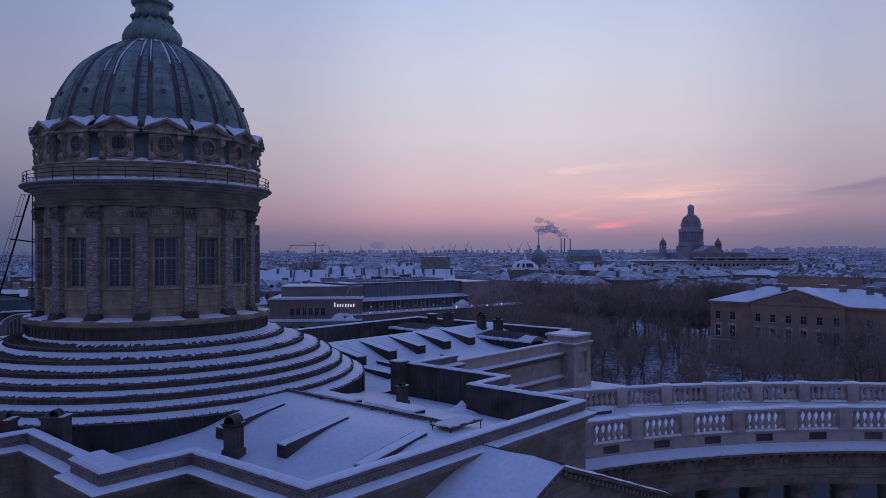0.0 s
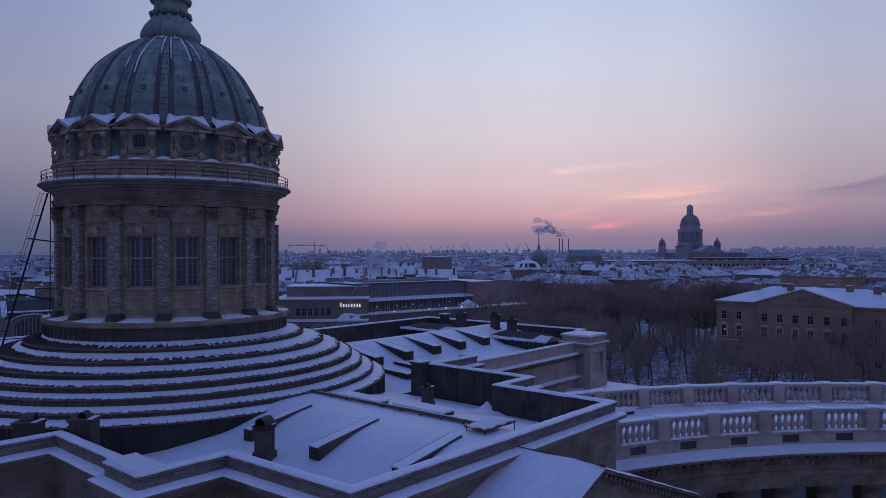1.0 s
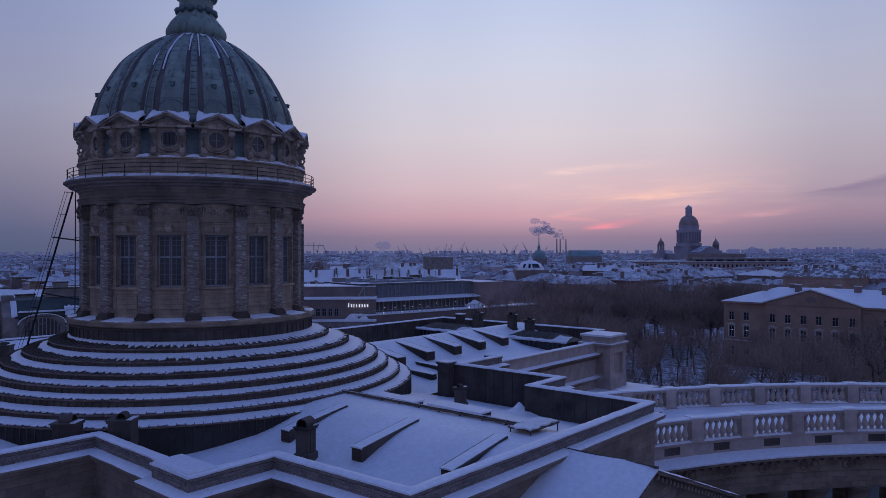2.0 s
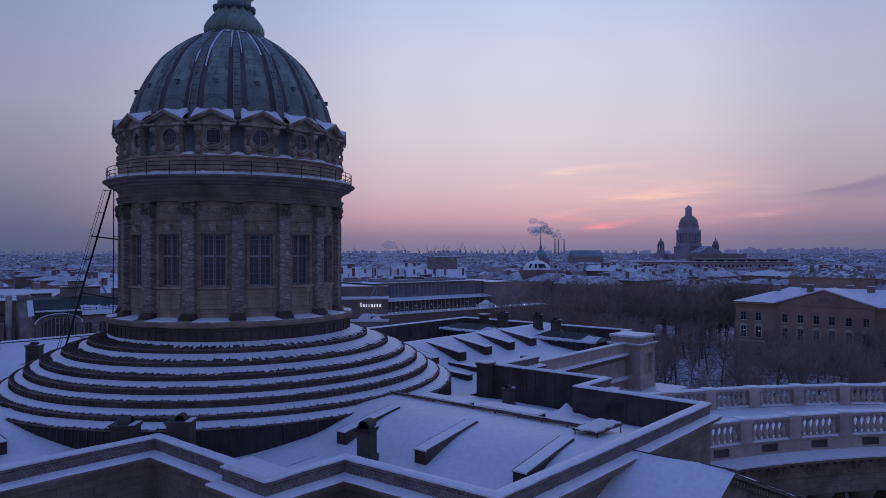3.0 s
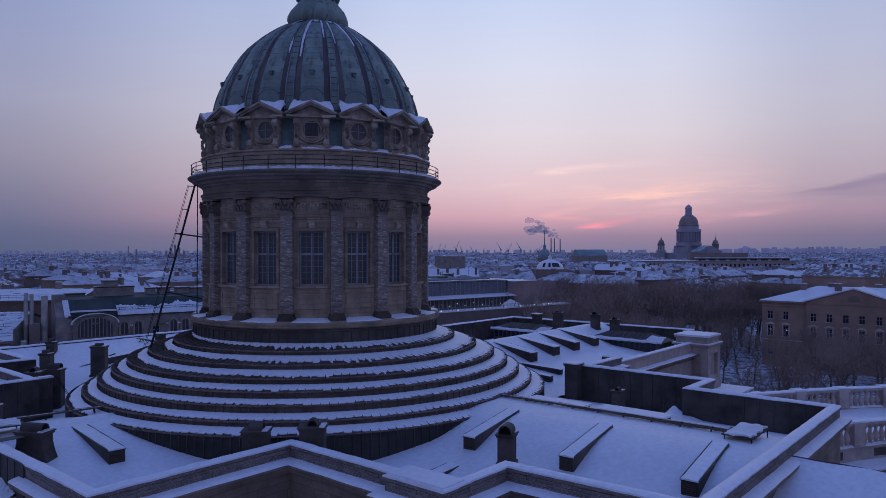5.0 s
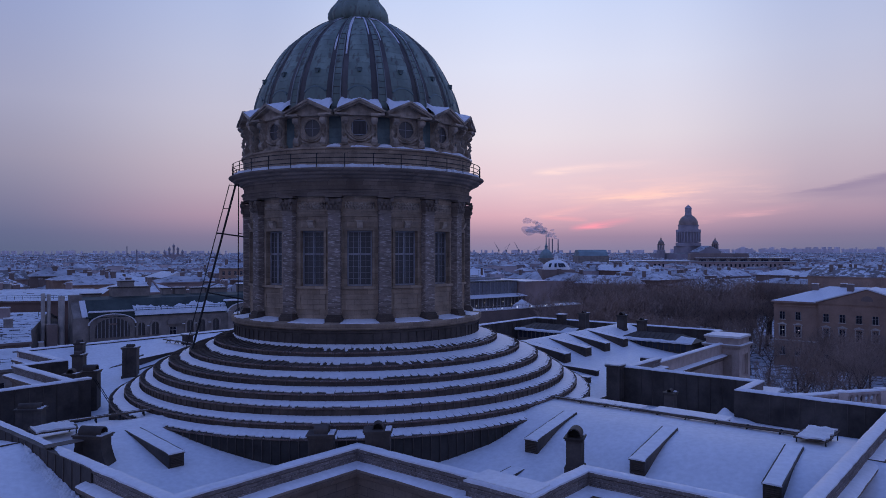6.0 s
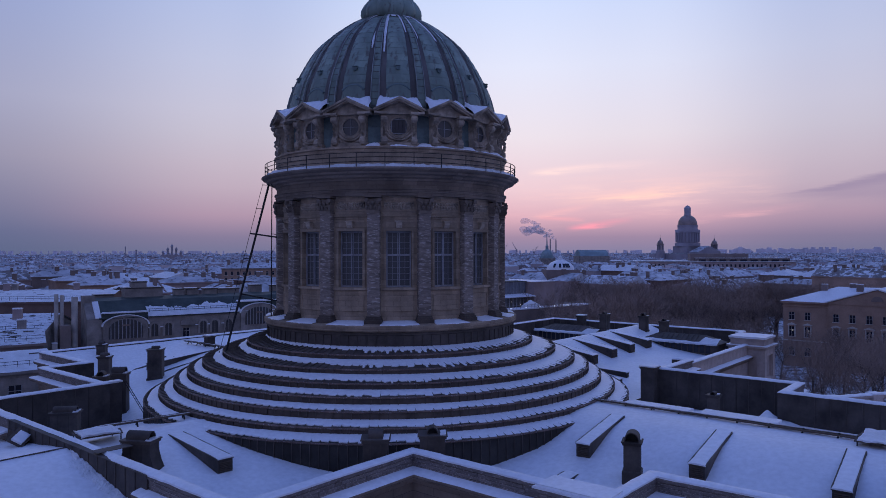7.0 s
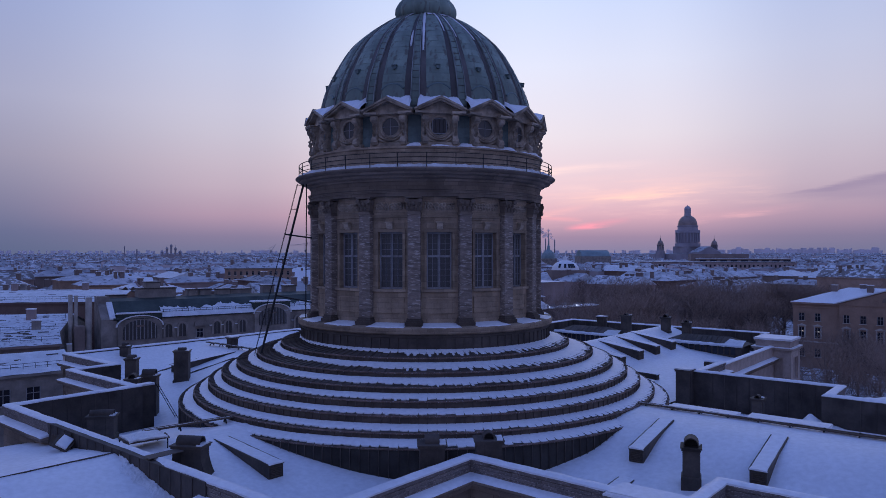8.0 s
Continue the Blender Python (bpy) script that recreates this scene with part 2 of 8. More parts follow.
M_bare_roof = material("half_bare_roof", (0.19, 0.165, 0.16), 0.75, dark=0.6, light=1.4, scale=0.3, bump=0.0, grain=1.6, second=(0.6, 0.62, 0.66), second_at=0.5, per_object=0.25)
# grey granite with distance haze mixed into its lightened colour
M_granite = material("dark_grey_granite", (0.38, 0.34, 0.38), 0.8, scale=0.1, bump=0.01, grain=1)
M_verdigris = material("pale_verdigris", (0.25, 0.33, 0.35), 0.7, scale=0.3, bump=0.01, grain=2)
# far walls: the pale base colour imitates haze in the air
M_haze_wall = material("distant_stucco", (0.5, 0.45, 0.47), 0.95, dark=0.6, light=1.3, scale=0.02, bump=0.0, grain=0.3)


def by_island(m, lo, hi):
    """Let each loose piece of a joined mesh have its own tone."""
    t = m.node_tree
    b = t.nodes["Principled BSDF"]
    src = b.inputs["Base Color"].links[0].from_socket
    g, r, x = t.nodes.new("ShaderNodeNewGeometry"), t.nodes.new("ShaderNodeValToRGB"), t.nodes.new("ShaderNodeMix")
    x.data_type, x.blend_type = "RGBA", "MULTIPLY"
    x.inputs[0].default_value = 1.0
    r.color_ramp.elements[0].color, r.color_ramp.elements[1].color = lo, hi
    t.links.new(g.outputs["Random Per Island"], r.inputs[0]), t.links.new(src, x.inputs[6]), t.links.new(r.outputs[0], x.inputs[7])
    t.links.new(x.outputs[2], b.inputs["Base Color"])


# horizon haze is painted into this near-sky base colour
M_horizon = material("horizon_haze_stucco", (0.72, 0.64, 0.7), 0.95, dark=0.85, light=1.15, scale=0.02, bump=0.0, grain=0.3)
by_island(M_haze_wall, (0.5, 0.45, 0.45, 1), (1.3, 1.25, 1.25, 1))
by_island(M_thin_snow, (0.6, 0.6, 0.62, 1), (1.25, 1.25, 1.25, 1))


def glass(name, colour, rough=0.12):
    m = bpy.data.materials.new(name)
    m.use_nodes = True
    t = m.node_tree
    b = t.nodes["Principled BSDF"]
    n, r, tc = t.nodes.new("ShaderNodeTexNoise"), t.nodes.new("ShaderNodeValToRGB"), t.nodes.new("ShaderNodeTexCoord")
    n.inputs["Scale"].default_value = 0.8
    r.color_ramp.elements[0].color, r.color_ramp.elements[1].color = tuple(c * 0.6 for c in colour) + (1,), tuple(c * 1.3 for c in colour) + (1,)
    t.links.new(tc.outputs["Object"], n.inputs["Vector"]), t.links.new(n.outputs[0], r.inputs[0]), t.links.new(r.outputs[0], b.inputs["Base Color"])
    b.inputs["Roughness"].default_value = rough
    b.inputs["Specular IOR Level"].default_value = 0.5
    return m


M_stucco_green = material("dark_green_roof_sheet", (0.05, 0.062, 0.055), 0.6, dark=0.6, light=1.4, scale=1.0, bump=0.01, grain=4.0, per_object=0.1)
M_glass = glass("old_window_glass", (0.075, 0.068, 0.066), 0.3)
M_gallery = glass("frosted_gallery_glass", (0.17, 0.175, 0.2), 0.3)
M_far_glass = glass("far_window_glass", (0.022, 0.022, 0.03), 0.25)


def glow(name, colour, strength):
    m = bpy.data.materials.new(name)
    m.use_nodes = True
    b = m.node_tree.nodes["Principled BSDF"]
    b.inputs["Base Color"].default_value = (0.8, 0.8, 0.8, 1)
    b.inputs["Emission Color"].default_value, b.inputs["Emission Strength"].default_value = colour + (1,), strength
    return m


M_sign = glow("lit_sign", (0.85, 0.86, 1.0), 0.75)
M_lamp = glow("lit_bulb", (1.0, 0.85, 0.7), 0.6)
M_blue_lamp = glow("cold_lit_bulb", (0.8, 0.8, 1.0), 2.5)


# ---- mesh tools ----
def bmn():
    return bmesh.new()


def box(bm, x0, x1, y0, y1, z0, z1, m=None):
    co = [(x, y, z) for z in (z0, z1) for x, y in ((x0, y0), (x1, y0), (x1, y1), (x0, y1))]
    v = [bm.verts.new(m @ Vector(c) if m else c) for c in co]
    for f in ((3, 2, 1, 0), (4, 5, 6, 7), (0, 1, 5, 4), (1, 2, 6, 5), (2, 3, 7, 6), (3, 0, 4, 7)):
        bm.faces.new([v[i] for i in f])
    return bm


def prism(bm, poly, z0, z1, m=None):
    lo = [bm.verts.new(m @ Vector((x, y, z0)) if m else (x, y, z0)) for x, y in poly]
    hi = [bm.verts.new(m @ Vector((x, y, z1)) if m else (x, y, z1)) for x, y in poly]
    n = len(poly)
    bm.faces.new(lo[::-1]), bm.faces.new(hi)
    for i in range(n):
        bm.faces.new((lo[i], lo[(i + 1) % n], hi[(i + 1) % n], hi[i]))
    return bm


def slab_x(bm, poly, x0, x1, m=None):
    """A (y, z) outline pushed along x."""
    lo = [bm.verts.new(m @ Vector((x0, y, z)) if m else (x0, y, z)) for y, z in poly]
    hi = [bm.verts.new(m @ Vector((x1, y, z)) if m else (x1, y, z)) for y, z in poly]
    n = len(poly)
    bm.faces.new(lo[::-1]), bm.faces.new(hi)
    for i in range(n):
        bm.faces.new((lo[i], lo[(i + 1) % n], hi[(i + 1) % n], hi[i]))
    return bm


def slab_y(bm, poly, y0, y1):
    """An (x, z) outline pushed along y."""
    lo = [bm.verts.new((x, y0, z)) for x, z in poly]
    hi = [bm.verts.new((x, y1, z)) for x, z in poly]
    n = len(poly)
    bm.faces.new(lo), bm.faces.new(hi[::-1])
    for i in range(n):
        bm.faces.new((lo[(i + 1) % n], lo[i], hi[i], hi[(i + 1) % n]))
    return bm


def revolve(bm, prof, n=64, a0=0.0, a1=360.0, loop=False, m=None):
    """Turn (r, z) points about z; the angle runs from -y towards +x. loop: the outline closes on itself."""
    full = abs(a1 - a0) >= 359.9
    k = n if full else n + 1
    rings = []
    for i in range(k):
        a = radians(a0 + (a1 - a0) * i / n)
        s, c = math.sin(a), -math.cos(a)
        rings.append([bm.verts.new(m @ Vector((r * s, r * c, z)) if m else (r * s, r * c, z)) for r, z in prof])
    p = len(prof)
    for i in range(n):
        a, b = rings[i], rings[(i + 1) % k]
        for j in range(p if loop else p - 1):
            q = (j + 1) % p
            bm.faces.new((a[j], b[j], b[q], a[q]))
    if not full and loop:
        bm.faces.new(rings[0]), bm.faces.new(rings[-1][::-1])
    return bm


def tube(bm, p0, p1, r0, r1=None, n=6):
    p0, p1 = Vector(p0), Vector(p1)
    r1 = r0 if r1 is None else r1
    q = (p1 - p0).to_track_quat("Z", "Y").to_matrix()
    a, b = [], []
    for i in range(n):
        t = 2 * math.pi * i / n
        o = q @ Vector((math.cos(t), math.sin(t), 0))
        a.append(bm.verts.new(p0 + o * r0)), b.append(bm.verts.new(p1 + o * r1))
    for i in range(n):
        bm.faces.new((a[i], a[(i + 1) % n], b[(i + 1) % n], b[i]))
    bm.faces.new(a[::-1]), bm.faces.new(b)
    return bm


def sweep(bm, path, prof):
    """A closed (out, z) outline carried along a level path with mitred corners; out is to the right of the way."""
    pts = [Vector(p) for p in path]
    rows = []
    for i, p in enumerate(pts):
        d0 = (pts[i] - pts[i - 1]).normalized() if i else (pts[1] - pts[0]).normalized()
        d1 = (pts[i + 1] - pts[i]).normalized() if i < len(pts) - 1 else d0
        n0, n1 = Vector((d0.y, -d0.x)), Vector((d1.y, -d1.x))
        k = (n0 + n1) / max(0.2, 1 + n0.dot(n1))
        rows.append([bm.verts.new((p.x + k.x * o, p.y + k.y * o, z)) for o, z in prof])
    n = len(prof)
    for a, b in zip(rows, rows[1:]):
        for j in range(n):
            bm.faces.new((a[j], b[j], b[(j + 1) % n], a[(j + 1) % n]))
    bm.faces.new(rows[0]), bm.faces.new(rows[-1][::-1])
    return bm


def empty(name, m, label, category, group="", kind=""):
    ob = new(name)
    ob.matrix_basis = m
    return tagged(ob, label, category, group, kind)


def mesh_of(name, bm, mat, smooth=False):
    bmesh.ops.recalc_face_normals(bm, faces=bm.faces)
    me = bpy.data.meshes.new(name)
    bm.to_mesh(me)
    bm.free()
    me.materials.append(mat)
    if smooth:
        me.shade_smooth()
        me.set_sharp_from_angle(angle=radians(38))
    return me


def part(name, bm, mat, parent, label="", m=None, smooth=False):
    ob = new(name, mesh_of(name, bm, mat, smooth))
    ob.parent = parent
    if m:
        ob.matrix_basis = m
    if label:
        ob["label"] = label
    return ob


def thing(name, bm, mat, label, category, m=None, group="", kind="", smooth=False):
    ob = new(name, mesh_of(name, bm, mat, smooth))
    if m:
        ob.matrix_basis = m
    return tagged(ob, label, category, group, kind)


def again(ob, m, parent=None):
    """One more piece on the same mesh."""
    o = new(ob.name.split(".")[0], ob.data)
    o.parent = parent or ob.parent
    o.matrix_basis = m
    if "label" in ob:
        o["label"] = ob["label"]
    return o


def turn(deg):
    """About z, in the sense of revolve()."""
    return pose(0, 0, 0, 0, 0, deg)


# church axes: local x runs along the nave, local -y along the near transept
PHI = 48.5
CH = pose(0, 0, 0, 0, 0, PHI)


def U(u, v, z=0.0):
    """A point of the church plan in the church's own frame."""
    return (u, -v, z)


# ---- ground ----
bm = bmn()
gv = [bm.verts.new(c) for c in ((-4800, -1500, 0), (4800, -1500, 0), (4800, 4800, 0), (-4800, 4800, 0))]
bm.faces.new(gv)
thing("ground", bm, M_ground, "snow-covered city ground with trodden dark patches", "ground", kind="structure")

# ---- cathedral: parapets and outer walls ----
MAIN = [(-15.4, -41), (-15.4, -29.4), (-19.8, -29.4), (-19.8, -16.4), (-29.6, -16.4), (-29.6, 19.0), (-17.93, 19.0), (-17.93, 27.5), (-18.5, 27.5), (-18.5, 31.45), (-13.2, 31.45),
        (-12.75, 41.75), (14.4, 41.75), (14.4, 30.9), (19.3, 30.9), (19.3, 18.6), (26.2, 18.6), (26.2, 16.6)]
NAVE = [(27.0, 16.9), (50.6, 16.9)]
FAR_END = [(54.8, 14.6), (57.0, 14.6), (57.0, -17.0), (18.0, -17.0), (18.0, -41.0), (-15.4, -41)]


def loc(path):
    return [(u, -v) for u, v in path]


def noisy(path, step=0.8):
    """The same way in short pieces, so that what is swept along it can be uneven."""
    out = []
    for a, b in zip(path, path[1:]):
        a, b = Vector(a), Vector(b)
        n = max(1, round((b - a).length / step))
        out += [a.lerp(b, i / n) for i in range(n)]
    return [tuple(p) for p in out + [Vector(path[-1])]]


def uneven(bm, amount, scale=0.7):
    for v in bm.verts:
        k = noise.noise_vector(v.co * scale)
        v.co += Vector((k.x * amount, k.y * amount, k.z * amount * 0.7))
    return bm


def wall_run(name, path, top, label, inner=17.0, face=None, ledges=None, drop=1.5, body=None):
    w = empty(name, CH, label, "wall", kind="structure")
    p = loc(path)
    part("wall_face", sweep(bmn(), p, [(0, 0), (0, top - drop), (-0.62, top - drop), (-0.62, 0)]), body or M_facade, w, "weathered ashlar")
    part("parapet", sweep(bmn(), p, [(-0.02, top - drop - 0.02), (-0.02, top - 0.3), (0.06, top - 0.27), (0.06, top - 0.1), (-0.66, top - 0.1), (-0.62, top - drop - 0.02)]), face or M_coping, w,
         "pale coursed limestone parapet")
    part("inner_cladding", sweep(bmn(), p, [(-0.66, top - 0.12), (-0.7, top - 0.12), (-0.7, inner), (-0.64, inner)]), M_metal, w, "dark sheet-metal cladding")
    for run in ledges or [path]:
        part("cornice", sweep(bmn(), loc(run), [(0, top - drop - 0.80), (0.12, top - drop - 0.78), (0.2, top - drop - 0.52), (0.55, top - drop - 0.40), (0.64, top - drop - 0.22), (0.64, top - drop - 0.10), (0, top - drop - 0.03)]), M_facade, w)
        part("ledge_snow", uneven(sweep(bmn(), noisy(loc(run)), [(0.01, top - drop - 0.04), (0.01, top - drop + 0.12), (0.3, top - drop + 0.06), (0.58, top - drop - 0.02), (0.66, top - drop - 0.10), (0.62, top - drop - 0.12)]), 0.03), M_snow, w, smooth=True)
    q = noisy(p, 0.5)
    part("coping_snow", uneven(uneven(sweep(bmn(), q, [(0.07, top - 0.1), (0.07, top - 0.01), (-0.1, top + 0.06), (-0.35, top + 0.09), (-0.55, top + 0.05), (-0.69, top - 0.03), (-0.71, top - 0.1)]), 0.035), 0.03, 2.6), M_snow, w, smooth=True)
    # standing seams of the cladding
    seam = None
    for a, b in zip(p, p[1:]):
        a, b = Vector(a), Vector(b)
        d = (b - a).normalized()
        n_in = Vector((-d.y, d.x))
        for i in range(1, int((b - a).length / 1.1)):
            c = a + d * (i * 1.1) + n_in * 0.72
            m = Matrix.Translation((c.x, c.y, 0)) @ Matrix.Rotation(math.atan2(d.y, d.x), 4, "Z")
            if seam is None:
                seam = part("cladding_seam", box(bmn(), -0.03, 0.03, -0.03, 0.03, inner, top - 0.13), M_metal, w, m=m)
            else:
                again(seam, m)
    return w


east = wall_run("wall_east", MAIN, 23.2, "soot-darkened ashlar church wall with a snow-capped limestone parapet",
                drop=0.92, ledges=[MAIN[:5] + [(-29.6, -7.9)], [(-29.6, 10.6)] + MAIN[5:]])
# above the apse portico the parapet is sheathed in dark seamed metal
part("outer_cladding", box(bmn(), -29.7, -29.61, -11.2, 8.0, 19.0, 23.1), M_metal, east, "dark seamed sheet metal over the portico")
part("cap_sheet", box(bmn(), -29.73, -29.25, -11.2, 8.0, 23.1, 23.14), M_metal, east, "dark capping sheet swept half bare of snow")
for child in east.children:
    if child.name.startswith("coping_snow"):               # the wind has bared the outer half of this stretch
        for v in child.data.vertices:
            if v.co.x < -29.32 and -7.5 < v.co.y < 7.8:
                v.co.z -= 0.34 * min(1.0, 0.75 + 0.5 * noise.noise(v.co * 0.45)) * min(1.0, (v.co.y + 7.5) / 2)
part("inner_return", box(bmn(), -19.85, -17.75, 16.3, 17.0, 17.0, 23.0), M_metal, east, "dark sheet-clad return of the parapet")
part("return_snow", uneven(box(bmn(), -19.7, -17.7, 16.25, 17.05, 23.0, 23.16), 0.03), M_snow, east)
oc0 = None
for i in range(17):
    m = pose(-29.7, 7.6 - i * 1.1, 0)
    oc0 = again(oc0, m) if oc0 else part("cladding_seam", box(bmn(), -0.045, 0.01, -0.03, 0.03, 19.0, 23.08), M_metal, east, m=m)
nave_wall = wall_run("wall_nave", NAVE, 22.15, "pale stone nave wall with snow on its ledges", 16, face=M_pale, body=M_pale)
part("base_cornice", sweep(bmn(), loc(NAVE), [(0, 16.9), (0.3, 16.95), (0.5, 17.15), (0.7, 17.25), (0.7, 17.4), (0, 17.45)]), M_pale, nave_wall)
part("base_snow", uneven(sweep(bmn(), noisy(loc(NAVE)), [(0.0, 17.44), (0.0, 17.62), (0.4, 17.56), (0.74, 17.44), (0.72, 17.38)]), 0.03), M_snow, nave_wall, smooth=True)
wall_run("wall_far", FAR_END, 23.2, "far church wall with a snow-capped parapet", 16, face=M_pale)


def corner_block(u0, u1, v0, v1, top, label):
    b = empty("corner_block", CH, label, "parapet block")
    part("block", box(bmn(), u0 + 0.03, u1, -v1 + 0.03, -v0, top - 1.5, top - 0.02), M_coping, b)
    bm = box(bmn(), u0 - 0.09, u1 + 0.06, -v1 - 0.06, -v0 + 0.08, top - 0.09, top + 0.13)
    bmesh.ops.bevel(bm, geom=[e for e in bm.edges if all(q.co.z > top for q in e.verts)], offset=0.1, segments=3, affect="EDGES")
    bmesh.ops.subdivide_edges(bm, edges=bm.edges, cuts=5, use_grid_fill=True)
    part("snow_cap", uneven(bm, 0.05), M_snow, b, smooth=True)


corner_block(-18.46, -16.7, 27.6, 31.4, 23.2, "wide limestone parapet corner under a pillow of snow")

# roofs of the four arms: gables of low pitch, all under snow
R_TOP, SLOPE = 22.8, 0.2


def crown(u):
    """Snow swells the upper part of the near transept slope."""
    return 0.55 * math.sin(math.pi * (u + 6.6) / 8.6) ** 1.3 if -6.6 < u < 2.0 else 0.0


def arm_roof(name, along_u, s0, s1, lo, hi, mid, top, label, bank=None, swell=False):
    """A gabled snow roof between s0 and s1 along one axis, from lo to hi across it."""
    bm = bmn()
    nu, nv = max(2, int((s1 - s0) / 1.2)), 40
    grid = []
    across = sorted([lo + (hi - lo) * j / nv for j in range(nv + 1)] + [mid])
    for i in range(nu + 1):
        s = s0 + (s1 - s0) * i / nu
        row = []
        for w in across:
            z = top - SLOPE * abs(w - mid) + 0.06 * noise.noise((s * 0.3, w * 0.3, top)) + 0.025 * noise.noise((s * 1.3, w * 1.3, 3))
            if swell:
                z += crown(w)
            if bank is not None:
                z = max(z, bank - 0.3 * (s - s0) + 0.05 * noise.noise((s * 0.4, w * 0.4, 9)))
            u, v = (s, w) if along_u else (w, s)
            row.append(bm.verts.new((u, -v, z)))
        grid.append(row)
    for a, b in zip(grid, grid[1:]):
        for j in range(len(across) - 1):
            bm.faces.new((a[j], a[j + 1], b[j + 1], b[j]))
    ob = thing(name, bm, M_snow, label, "roof", CH, kind="structure", smooth=True)
    return ob


arm_roof("roof_transept", False, 4.0, 31.0, -17.7, 18.7, 2.0, R_TOP + 0.2, "low gabled roof under smooth snow", swell=True)
arm_roof("roof_transept_end", False, 30.9, 41.0, -12.4, 13.8, 2.0, R_TOP + 0.196, "low gabled roof end under smooth snow", swell=True)
arm_roof("roof_apse", True, -29.0, -4.0, -15.8, 18.4, 1.0, R_TOP, "low gabled roof under smooth snow")
arm_roof("roof_far_transept", False, -28.7, -4.0, -19.2, 17.4, 1.0, R_TOP - 0.006, "far gabled roof under smooth snow")
arm_roof("roof_far_transept_end", False, -40.4, -28.7, -14.8, 17.4, 1.0, R_TOP - 0.01, "far gabled roof end under smooth snow", bank=23.02)

def nave_z(v):
    """Steep beside the ridge, nearly level towards the eaves."""
    return 23.45 - 0.36 * min(abs(v), 6.4) - 0.11 * max(0.0, abs(v) - 6.4)


bm = bmn()
grid = []
for i in range(46):
    uu = 4.0 + 52.6 * i / 45
    grid.append([bm.verts.new((uu, 16.4 - 32.7 * j / 43, nave_z(-16.4 + 32.7 * j / 43) + 0.06 * noise.noise((uu * 0.3, j * 0.24, 5)) + 0.025 * noise.noise((uu * 1.3, j, 3)))) for j in range(44)])
for p, q in zip(grid, grid[1:]):
    for j in range(43):
        bm.faces.new((p[j], p[j + 1], q[j + 1], q[j]))
thing("roof_nave", bm, M_snow, "long nave roof under smooth snow with dormers", "roof", CH, kind="structure", smooth=True)


def roof_z(u, v):
    z = -9
    if -17.4 < u < 18.4 and 4 < v < 31 or -11.7 < u < 13.5 and 30 < v < 41:
        z = max(z, R_TOP + 0.2 - SLOPE * abs(u - 2))
    if -28.7 < u < -4 and -15.5 < v < 18.1:
        z = max(z, R_TOP - SLOPE * abs(v - 1))
    if (-18.9 if v > -28.4 else -14.5) < u < 17.2 and v < -4:
        z = max(z, R_TOP - SLOPE * abs(u - 1))
    if u > 4 and -16.2 < v < 17.7:
        z = max(z, nave_z(v))
    return z


